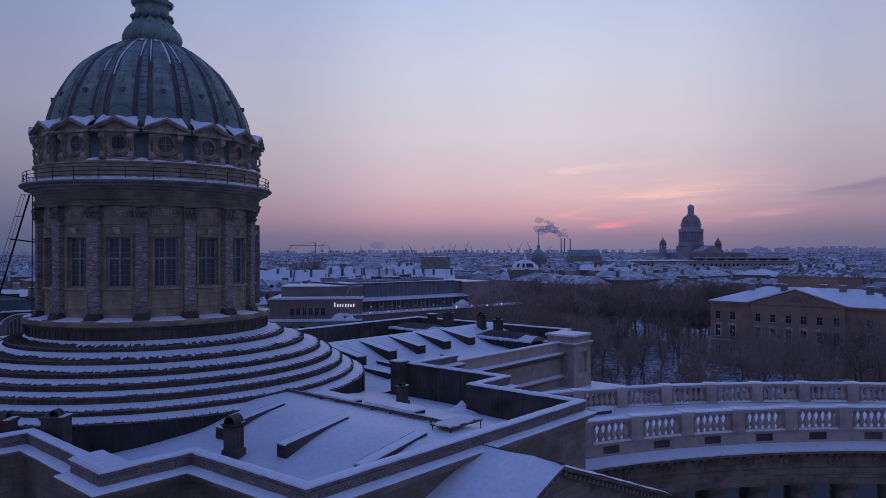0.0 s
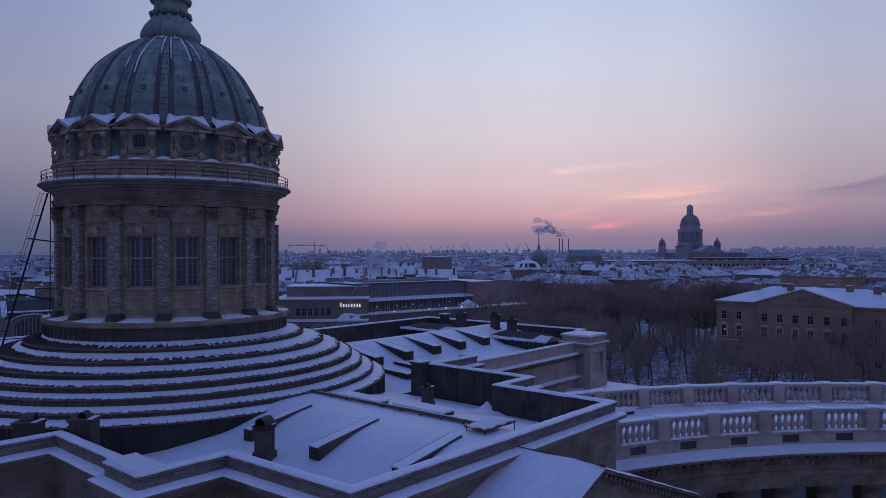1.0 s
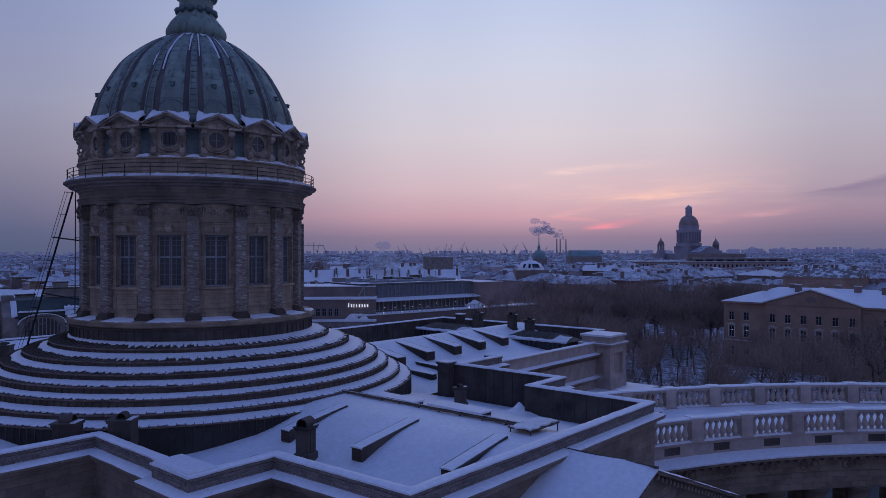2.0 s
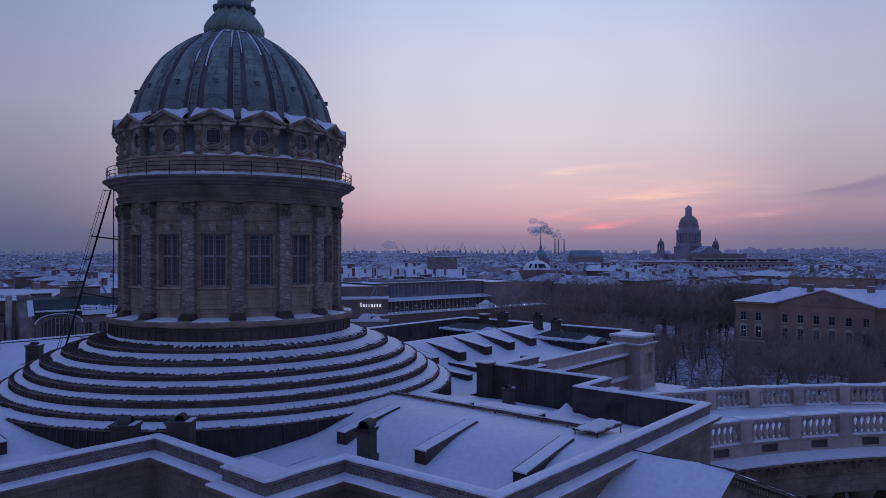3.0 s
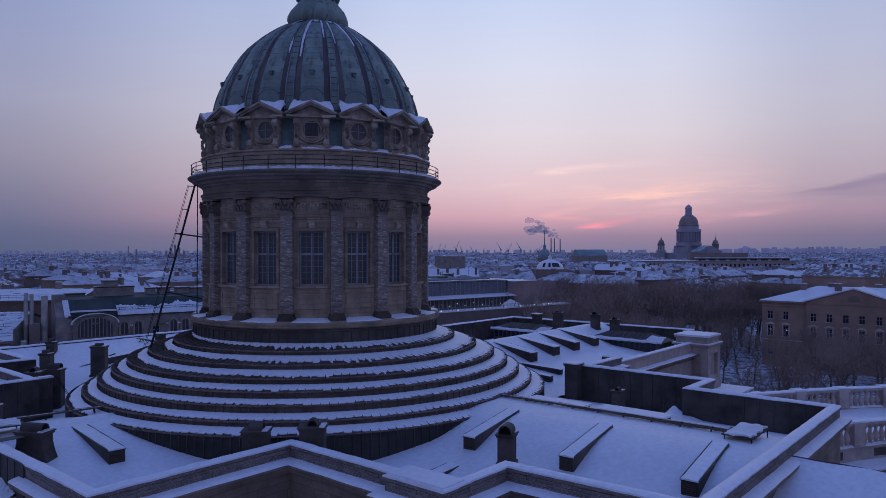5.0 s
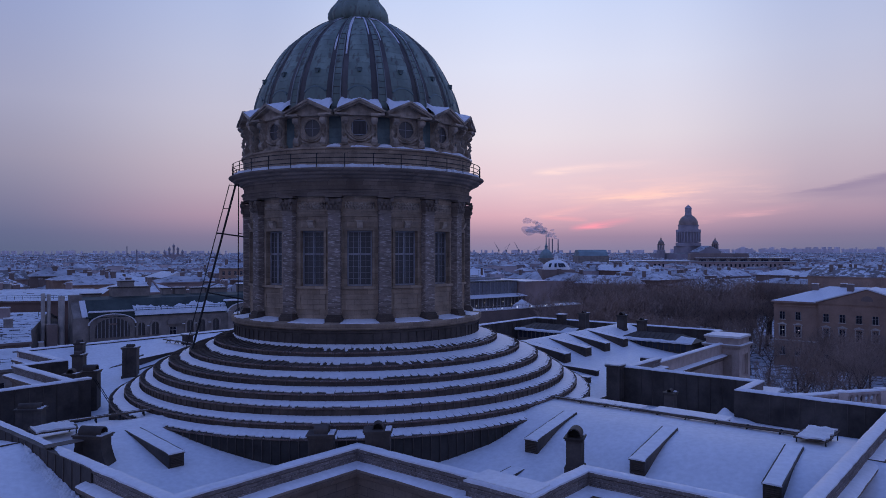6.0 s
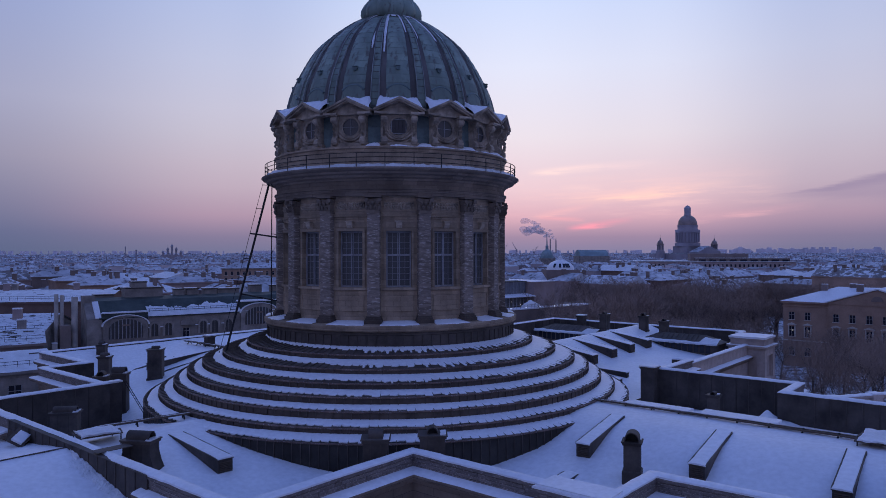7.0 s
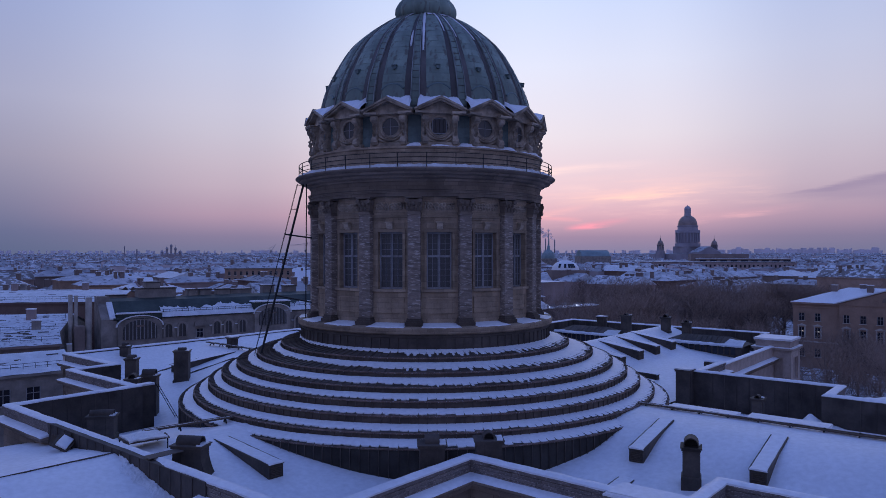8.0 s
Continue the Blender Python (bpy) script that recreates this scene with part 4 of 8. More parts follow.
# copper sheets of the swelling panels between the ribs, each lapped over the one below
LEVELS = [46.9, 48.3, 49.0, 49.65, 50.3, 50.9, 51.5, 52.05, 52.6, 53.1, 53.6, 54.05, 54.5, 54.9, 55.25]
sheets = []
for lv, (z0, z1) in enumerate(zip(LEVELS, LEVELS[1:])):
    bm = bmn()
    grid = []
    for i in range(3):
        z = z0 + (z1 - z0 - 0.012) * i / 2
        row = []
        for j in range(9):
            t = j / 4 - 1
            r = dome_r(z) + 0.02 + 0.11 * (1 - t ** 6) - 0.006 * i
            a = 6.0 * t
            row.append(bm.verts.new((r * math.sin(radians(a)), -r * math.cos(radians(a)), E_(z + (0.1 if lv else 0.0) * (1 - r / 9.8)))))
        grid.append(row)
    for p, q in zip(grid, grid[1:]):
        for j in range(8):
            bm.faces.new((p[j], p[j + 1], q[j + 1], q[j]))
    low = [bm.verts.new(v.co - Vector((v.co.x, v.co.y, 0)).normalized() * 0.014) for v in grid[0]]
    for j in range(8):
        bm.faces.new((grid[0][j], low[j], low[j + 1], grid[0][j + 1]))
    sheets.append(part("copper_sheet", bm, M_copper, dome, m=turn(TH0 + 11.25), smooth=True))
bm = bmn()                                              # eyebrow over the dormer
for i in range(9):
    t = i / 4 - 1
    a0, a1 = 5.7 * t, 5.7 * min(1, t + 0.25)
    z0, z1 = 47.72 + 0.42 * (1 - t * t), 47.72 + 0.42 * (1 - min(1, t + 0.25) ** 2)
    if i < 8:
        b0, b1 = dome_r(z0) + 0.05, dome_r(z1) + 0.05
        tube(bm, (b0 * math.sin(radians(a0)), -b0 * math.cos(radians(a0)), E_(z0)), (b1 * math.sin(radians(a1)), -b1 * math.cos(radians(a1)), E_(z1)), 0.1, n=6)
brow0 = part("eyebrow_moulding", bm, M_copper_rib, dome, m=turn(TH0 + 11.25))
bm = bmn()
vz = 49.55
vr = dome_r(vz)
tube(bm, (0, -vr + 0.2, E_(vz)), (0, -vr - 0.36, E_(vz) + 0.02), 0.2, 0.18, n=10)
slab_x(bm, [(-vr + 0.1, E_(vz) + 0.16), (-vr - 0.4, E_(vz) + 0.15), (-vr - 0.4, E_(vz) + 0.19), (-vr + 0.1, E_(vz) + 0.28)], -0.19, 0.19)
vent0 = part("vent_hood", bm, M_copper_rib, dome, "small hooded vent", m=turn(TH0 + 11.25))

# dormer: oculus between scrolled brackets under a pediment
RF = 9.98                                               # face of the dormer
dorm0 = part("dormer", box(bmn(), -1.6, 1.6, -RF - 0.3, -9.3, E_(43.0), E_(43.3)), M_carved, dome, "oculus dormer with scrolled brackets", m=turn(TH0 + 11.25))
bm = bmn()
OC, OZ = 0.7, 44.6
ring_n = 28


def on_square(a, cx, cz, x1, z0, z1):
    dx, dz = math.cos(a), math.sin(a)
    k = min(x1 / abs(dx) if abs(dx) > 1e-6 else 9, ((z1 - cz) / dz if dz > 0 else (z0 - cz) / dz) if abs(dz) > 1e-6 else 9)
    return cx + dx * k, cz + dz * k


va, vb, vc = [], [], []
for i in range(ring_n):
    t = 2 * math.pi * (i + 0.5) / ring_n
    x, z = OC * math.cos(t), OZ + OC * math.sin(t)
    va.append(bm.verts.new((x, -RF, E_(z))))
    vb.append(bm.verts.new((x, -RF + 0.2, E_(z))))
    x, z = on_square(t, 0, OZ, 1.42, 43.3, 45.75)
    vc.append(bm.verts.new((x, -RF, E_(z))))
for i in range(ring_n):
    j = (i + 1) % ring_n
    bm.faces.new((va[i], va[j], vc[j], vc[i])), bm.faces.new((va[i], vb[i], vb[j], va[j]))
for s in (-1, 1):
    box(bm, s * 1.42 - 0.02, s * 1.42 + 0.02, -RF, -9.4, E_(43.3), E_(45.75))
part("face", bm, M_carved, dorm0)
bm = revolve(bmn(), [(OC - 0.02, 0), (OC + 0.05, 0.07), (OC + 0.16, 0.05), (OC + 0.18, 0)], 28, loop=True, m=pose(0, -RF, E_(OZ), 90))
part("oculus_ring", bm, M_carved, dorm0, smooth=True)
bm = bmn()
revolve(bm, [(0.0, 0.0), (OC, 0.0)], 28, m=pose(0, -RF + 0.1, E_(OZ), 90))
pane0 = part("pane", bm, M_glass, dorm0)
bm = bmn()
box(bm, -0.025, 0.025, -RF + 0.05, -RF + 0.09, E_(OZ - OC), E_(OZ + OC))
box(bm, -OC, OC, -RF + 0.05, -RF + 0.09, E_(OZ) - 0.02, E_(OZ) + 0.02)
part("glazing_cross", bm, M_frame, pane0)
P0 = [(-1.9, 45.55), (1.9, 45.55), (1.9, 45.68), (0, 46.62), (-1.9, 45.68)]
ped = part("pediment", slab_y(bmn(), [(x, E_(z)) for x, z in P0], -RF - 0.35, -9.2), M_carved, dorm0, "dark pediment")
for s in (-1, 1):
    rake = slab_y(bmn(), [(s * 2.06, E_(45.72)), (s * 2.06, E_(45.86)), (0, E_(46.84)), (0, E_(46.66))], -RF - 0.98, -9.0)
    part("raking_cornice", rake, M_carved, ped)
    part("raking_moulding", slab_y(bmn(), [(s * 2.0, E_(45.6)), (s * 2.0, E_(45.74)), (0, E_(46.68)), (0, E_(46.5))], -RF - 0.82, -9.0), M_carved, ped)
    part("impost", box(bmn(), min(s * 2.0, s * 0.9), max(s * 2.0, s * 0.9), -RF - 0.9, -9.4, E_(45.5), E_(45.64)), M_carved, ped)
for s in (-1, 1):
    prof = [(0.1, 43.1), (0.45, 43.14), (0.62, 43.34), (0.6, 43.6), (0.4, 43.8), (0.26, 44.1), (0.25, 44.5), (0.4, 44.78), (0.62, 45.0), (0.74, 45.2), (0.68, 45.38), (0.45, 45.48)]
    bm = slab_x(bmn(), [(-RF + 0.15, E_(43.1))] + [(-RF - d, E_(z)) for d, z in prof] + [(-RF + 0.15, E_(45.48))], s * 1.2 - 0.2, s * 1.2 + 0.2)
    br = part("scroll_bracket", bm, M_carved, dorm0, "scrolled stone bracket")
    for z, r, d in ((45.16, 0.22, 0.5), (43.4, 0.18, 0.42)):
        part("volute", tube(bmn(), (s * 1.2 - 0.26, -RF - d, E_(z)), (s * 1.2 + 0.26, -RF - d, E_(z)), r, n=12), M_carved, br)
    part("abacus", box(bmn(), s * 1.22 - 0.32, s * 1.22 + 0.32, -RF - 0.84, -RF + 0.1, E_(45.44), E_(45.56)), M_carved, br)
    bm = bmn()                                          # acanthus leaf with curled lobes
    rows = []
    for i in range(13):
        f = i / 12
        line = []
        for j in range(7):
            t = j / 3 - 1
            w = 0.21 * (0.55 + 0.45 * abs(math.sin(f * 9.4))) * (1 - 0.5 * f)
            d = 0.34 + 0.26 * math.sin(f * 2.6) + 0.07 * math.cos(t * 9.0) - 0.08 * t * t + 0.05 * math.sin(f * 19)
            line.append(bm.verts.new((s * 1.2 + t * w, -RF - d, E_(44.95 - 1.15 * f))))
        rows.append(line)
    for p, q in zip(rows, rows[1:]):
        for j in range(6):
            bm.faces.new((p[j], q[j], q[j + 1], p[j + 1]))
    part("leaf", bm, M_carved, br)
bm = bmn()                                              # cloth swag hung under the oculus, with deep folds
rows = []
for i in range(33):
    t = i / 16 - 1
    line = []
    for j in range(15):
        f = j / 14
        top_z, low_z = 43.72 + 0.82 * t * t, 43.3 + 0.3 * abs(t) ** 3
        fold = 0.09 * math.sin(f * 15.0) * (1 - 0.4 * t * t) + 0.07 * math.sin(t * 21.0) * t * t
        line.append(bm.verts.new((t * (1.02 + 0.1 * f), -RF - (0.12 + fold) * math.sin(math.pi * (0.08 + 0.84 * f)), E_(top_z + (low_z - top_z) * f))))
    rows.append(line)
for p, q in zip(rows, rows[1:]):
    for j in range(14):
        bm.faces.new((p[j], q[j], q[j + 1], p[j + 1]))
part("swag", bm, M_carved, dorm0, "carved cloth swag", smooth=True)
# lapped copper between the dormers, with a snow pocket at its foot
inf0 = []
for i in range(4):
    z = 43.0 + i * 0.8
    inf0.append(part("copper_infill", box(bmn(), -0.62, 0.62, -9.99 + 0.012 * i, -9.6, E_(z), E_(z + 0.79)), M_copper_rib, dome, m=turn(TH0)))
bm = bmn()
rows = []
for j, (r, z) in enumerate(((10.75, 42.94), (10.74, 43.2), (10.62, 43.38), (10.3, 43.52), (9.95, 43.66))):
    line = []
    for i in range(11):
        t = i / 5 - 1
        fade = 1 - abs(t) ** 5
        line.append(bm.verts.new((t * 0.56 + 0.05 * noise.noise((j, i, 3)), -r, E_(42.94 + 0.55 * (z - 42.94) * (0.25 + 0.75 * fade) * (1 + 0.3 * noise.noise((i * 0.7, 2, 1)) + 0.2 * t)))))
    rows.append(line)
for a, b in zip(rows, rows[1:]):
    for i in range(10):
        bm.faces.new((a[i], b[i], b[i + 1], a[i + 1]))
pocket0 = part("snow_pocket", bm, M_snow, dome, m=turn(TH0), smooth=True)
dormers = [(dorm0, TH0 + 11.25)]
for k in range(1, 16):
    a = 22.5 * k
    for o in (band0, *ribs0, *thin0):
        again(o, turn(TH0 + a))
    if not 110 < (a + TH0) % 360 < 250:
        for o in (*inf0, *lap0):
            again(o, turn(TH0 + a))
        if (a + TH0) % 360 < 110:
            again(pocket0, turn(TH0 + a))
    for o in (brow0, vent0):
        again(o, turn(TH0 + 11.25 + a))
    if not 110 < (a + TH0 + 11.25) % 360 < 250:
        for o in sheets:
            again(o, turn(TH0 + 11.25 + a))
        dormers.append((copy_thing(dorm0, turn(TH0 + 11.25 + a)), TH0 + 11.25 + a))
# snow: a drift that fills the hollow between each pediment and the shell, swept off the left half of the dormers on the lee side
for dm, a_d in dormers:
    a_d = (a_d + 180) % 360 - 180
    seed = round(a_d)
    t_min = -1.0 if a_d > -8 else max(-0.55, min(0.05, -0.5 - (a_d + 8) * 0.02))
    bm = bmn()
    rows = []
    for i in range(45):
        t = t_min + (1 - t_min) * i / 44
        a = 9.7 * t
        x = 10.6 * math.sin(radians(a))
        end = min(1.0, (t - t_min) / 0.12) if t_min > -1 else 1.0
        zlow = max(45.75, 46.82 - abs(x) * 0.475) + 0.03 * noise.noise((t * 6, seed, 1))
        climb = max(0.0, (abs(t) - 0.45) / 0.55)
        ztop = 46.98 + ((0.34 if t < 0 else 0.24) + 0.2 * noise.noise((seed, 3, t))) * climb ** 1.3 + 0.16 * noise.noise((t * 3.6, seed * 0.7, 0)) + 0.07 * noise.noise((t * 14, seed, 5)) - 0.5 * max(0, abs(t) - 0.9) / 0.1
        ztop = zlow + (ztop - zlow) * (0.25 + 0.75 * end)
        line = []
        for f in (0.0, 0.15, 0.4, 0.7, 0.9, 1.0):
            rr = 10.9 + (dome_r(ztop) + 0.02 - 10.9) * f
            zz = zlow + (ztop - zlow) * f ** 0.85 + 0.1 * end * math.sin(f * math.pi) + 0.05 * noise.noise((t * 9, f * 4, seed))
            line.append(bm.verts.new((rr * math.sin(radians(a)), -rr * math.cos(radians(a)), E_(zz))))
        rows.append(line)
    for p, q in zip(rows, rows[1:]):
        for i in range(5):
            bm.faces.new((p[i], q[i], q[i + 1], p[i + 1]))
    part("snow_cap", bm, M_snow, dm, smooth=True)
# the dormer in the middle has a square barred shutter in its oculus
shut = part("shutter", box(bmn(), -0.55, 0.55, -RF - 0.02, -RF + 0.08, E_(OZ - 0.55), E_(OZ + 0.55)), M_far_glass, dorm0, "square dark barred shutter")
bm = bmn()
for x0, x1, z0, z1 in ((-0.6, -0.55, -0.6, 0.6), (0.55, 0.6, -0.6, 0.6), (-0.55, 0.55, 0.55, 0.6), (-0.55, 0.55, -0.6, -0.55)):
    box(bm, x0, x1, -RF - 0.05, -RF + 0.05, E_(OZ + z0), E_(OZ + z1))
part("shutter_frame", bm, M_frame, shut)
for x in (-0.3, 0.0, 0.3):
    part("shutter_bar", box(bmn(), x - 0.02, x + 0.02, -RF - 0.05, -RF - 0.01, E_(OZ - 0.55), E_(OZ + 0.55)), M_iron, shut)
# streaks of snow that hold in the grooves near the crown
for a, z0, half in ((TH0 + 3.6, 51.0, 0.95), (TH0 + 18.6, 52.9, 0.8), (TH0 + 26.2, 52.3, 0.6), (TH0 + 40.4, 52.4, 1.0), (TH0 + 48.6, 52.8, 0.9), (TH0 + 11.2, 55.4, 3.0), (TH0 + 33.6, 55.45, 2.5), (TH0 - 18.8, 54.8, 0.5), (TH0 + 63, 54.2, 0.6)):
    bm = bmn()
    rows = []
    pts = [(r, z) for r, z in fine if z >= z0]
    for i, (r, z) in enumerate(pts):
        t = i / max(1, len(pts) - 1)
        w = half * (0.45 + 0.6 * t) * (1 + 0.6 * noise.noise((z * 2.6, a, 0))) * min(2.0, 9.0 / max(r, 2.5))
        line = []
        for s in (-1, 0, 1):
            b = a + s * w
            rr, zz = r + (0.12 if s == 0 else 0.07), z + 0.1 * (1 - r / 10)
            line.append(bm.verts.new((rr * math.sin(radians(b)), -rr * math.cos(radians(b)), E_(zz))))
        rows.append(line)
    for p, q in zip(rows, rows[1:]):
        for j in range(2):
            bm.faces.new((p[j], q[j], q[j + 1], p[j + 1]))
    part("snow_streak", bm, M_snow, dome)

bm = bmn()                                              # one short patch of snow in a channel lower down
rows = []
for i in range(8):
    z = 51.45 + i * 0.25
    r = dome_r(z)
    w = 0.7 * math.sin(math.pi * (0.1 + 0.85 * i / 7)) * (1 + 0.4 * noise.noise((z * 3, 1, 1)))
    rows.append([bm.verts.new(((r + e) * math.sin(radians(b)), -(r + e) * math.cos(radians(b)), E_(z) + 0.04)) for b, e in ((TH0 - 3.9 - w, 0.06), (TH0 - 3.9, 0.11), (TH0 - 3.9 + w, 0.06))])
for p, q in zip(rows, rows[1:]):
    for j in range(2):
        bm.faces.new((p[j], q[j], q[j + 1], p[j + 1]))
part("snow_streak", bm, M_snow, dome)

# lantern: a gadrooned bulb, a neck and a small cupola
lan = empty("lantern", pose(0, 0, 55.9), "dark green gadrooned lantern base on the crown", "lantern")
bm = bmn()
n, prof = 96, [(2.35, -0.1), (2.75, 0.15), (2.92, 0.6), (2.88, 1.0), (2.62, 1.5), (2.2, 2.0), (1.85, 2.45), (1.7, 2.7)]
rings = []
for i in range(n):
    t = i / n
    g = abs(math.sin(t * math.pi * 12))
    rings.append([bm.verts.new(((r * (0.9 + 0.1 * g)) * math.sin(2 * math.pi * t), -(r * (0.9 + 0.1 * g)) * math.cos(2 * math.pi * t), z)) for r, z in prof])
for i in range(n):
    a, b = rings[i], rings[(i + 1) % n]
    for j in range(len(prof) - 1):
        bm.faces.new((a[j], b[j], b[j + 1], a[j + 1]))
part("bulb", bm, M_copper, lan, smooth=True)
bead = None
for i in range(12):
    a = 2 * math.pi * i / 12
    m = pose(1.72 * math.sin(a), -1.72 * math.cos(a), 2.85)
    if bead is None:
        bm = bmn()
        bmesh.ops.create_icosphere(bm, subdivisions=2, radius=0.4, matrix=Matrix.Diagonal((1, 1, 0.8, 1)))
        bead = part("bead", bm, M_copper_rib, lan, m=m, smooth=True)
    else:
        again(bead, m)
part("neck", revolve(bmn(), [(1.62, 2.7), (1.62, 4.0), (1.95, 4.15), (2.05, 4.45), (1.7, 4.6), (1.55, 4.7), (1.55, 8.4), (1.9, 8.6), (1.5, 9.4), (0.6, 10.3), (0.2, 10.8), (0.12, 13.2), (0, 13.2)], 48), M_copper, lan, smooth=True)

# ---- things on the roofs ----
def vent_wedge(u, v, face, length, width, height, label="snow-topped sheet-metal roof vent with a louvred end", slope=SLOPE):
    """A wedge-shaped vent that runs out of the slope; face: degrees of its louvred end in the church frame."""
    z = roof_z(u, v)
    o = empty("roof_vent", CH @ pose(u, -v, z, 0, 0, face), label, "roof vent", "roof vents")
    # local: louvre at y = 0 facing -y, the box runs back in +y
    rise = slope * length
    part("body", slab_x(bmn(), [(0, -0.3), (0, height), (length, rise + 0.02), (length, rise - 0.4)], -width / 2, width / 2), M_metal, o)
    bm = bmn()
    rows = []
    for i in range(13):
        s = i / 12 * (length + 0.4) - 0.12
        z = height + (rise - height) * s / length
        w = width / 2 + 0.06 + 0.025 * noise.noise((s * 2, u, v))
        w *= 0.9 if s > 0.1 else 1.0
        rows.append([bm.verts.new((x, s, z + dz + 0.02 * noise.noise((s * 3, x, v)))) for x, dz in ((-w, -0.01), (-w * 0.9, 0.06), (0, 0.09), (w * 0.9, 0.06), (w, -0.01))])
    for p, q in zip(rows, rows[1:]):
        for k in range(4):
            bm.faces.new((p[k], q[k], q[k + 1], p[k + 1]))
    bm.faces.new(rows[0])
    part("snow", bm, M_snow, o, smooth=True)
    for e in (-1, 1):                                    # turned-up edges of the lid, bare of snow
        x = e * (width / 2 + 0.02)
        part("edge", slab_x(bmn(), [(-0.05, height - 0.08), (-0.05, height + 0.03), (length * 1.02, rise + 0.05), (length * 1.02, rise - 0.1)], x - 0.035, x + 0.035), M_metal, o)
    lv = part("slat", box(bmn(), -width / 2 + 0.12, width / 2 - 0.12, -0.07, 0.0, -0.02, 0.02, pose(0, 0, 0, 30)), M_wood, o, m=pose(0, -0.01, 0.14))
    for i in range(1, 6):
        again(lv, pose(0, -0.01, 0.14 + i * (height - 0.25) / 6))
    return o


# near transept slope: louvres look along -u
for v, u in ((23.75, -6.75), (31.12, -6.6), (38.6, -6.35)):
    vent_wedge(u, v, -87, 5.5, 0.95, 0.9, slope=0.305)
vent_wedge(-14.6, 24.3, -88, 5.6, 0.95, 0.9)
# apse slope: louvre looks along +v
vent_wedge(-23.4, 8.6, -3, 6.2, 1.0, 0.85)
# far transept slope: a vent and bare sheets beside it
vent_wedge(-7.6, -31.0, -90, 7.6, 1.0, 0.85)
# nave slope
for u, v in ((22.7, 6.4), (28.1, 6.2), (33.7, 5.95), (39.0, 5.85), (44.4, 5.8)):
    vent_wedge(u, v, 0, 5.6, 1.6, 1.1, "snow-topped dormer vent on the nave roof", slope=0.35)
for u, v, w in ((21.6, 12.6, 0.9), (25.4, 11.6, 0.7)):
    vent_wedge(u, v, 0, 5.0, w, 0.62, "low snow-topped ridge of roof sheet on the nave slope", slope=0.16)


def bare_sheet(u, v, length, width, spin):
    """A strip of roof sheet from which the snow has slid, in a shallow trough."""
    rise = SLOPE * length
    bm = slab_x(bmn(), [(0, -0.2), (0, 0.07), (length, rise + 0.07), (length, rise - 0.2)], -width / 2, width / 2)
    bmesh.ops.subdivide_edges(bm, edges=[e for e in bm.edges if e.calc_length() > 1], cuts=9)
    thing("bare_sheet", uneven(bm, 0.09, 0.9), M_metal, "dark strip of bare roof sheet in the snow", "roof sheet", CH @ pose(u, -v, roof_z(u, v), 0, 0, spin), "bare roof sheets")


for u, v, length, width, spin in ((-9.2, -33.4, 6.0, 0.5, -93), (-8.6, -34.6, 5.0, 0.3, -91), (-7.2, -28.6, 5.6, 0.28, -94), (-10.4, -21.5, 5.2, 0.35, -96), (-8.8, -22.6, 4.0, 0.22, -95)):
    bare_sheet(u, v, length, width, spin)


def hood(bm, r, half, z, along_x):
    """A horseshoe-shaped tunnel of sheet metal; its axis runs along x or y."""
    ring = [(-r, 0.0)] + [(-r * math.cos(math.pi * i / 12), r * 0.35 + r * math.sin(math.pi * i / 12)) for i in range(13)] + [(r, 0.0)]
    k = 1 - 0.05 / r
    ring += [(x * k, y * k if y > 0 else y) for x, y in ring[::-1]]
    pts = [(p, z + q) for p, q in ring]
    return slab_x(bm, pts, -half, half) if along_x else slab_y(bm, pts, -half, half)


def arch_line(r, z, n=10):
    return [(-r * math.cos(math.pi * i / n), z + r * math.sin(math.pi * i / n)) for i in range(n + 1)]


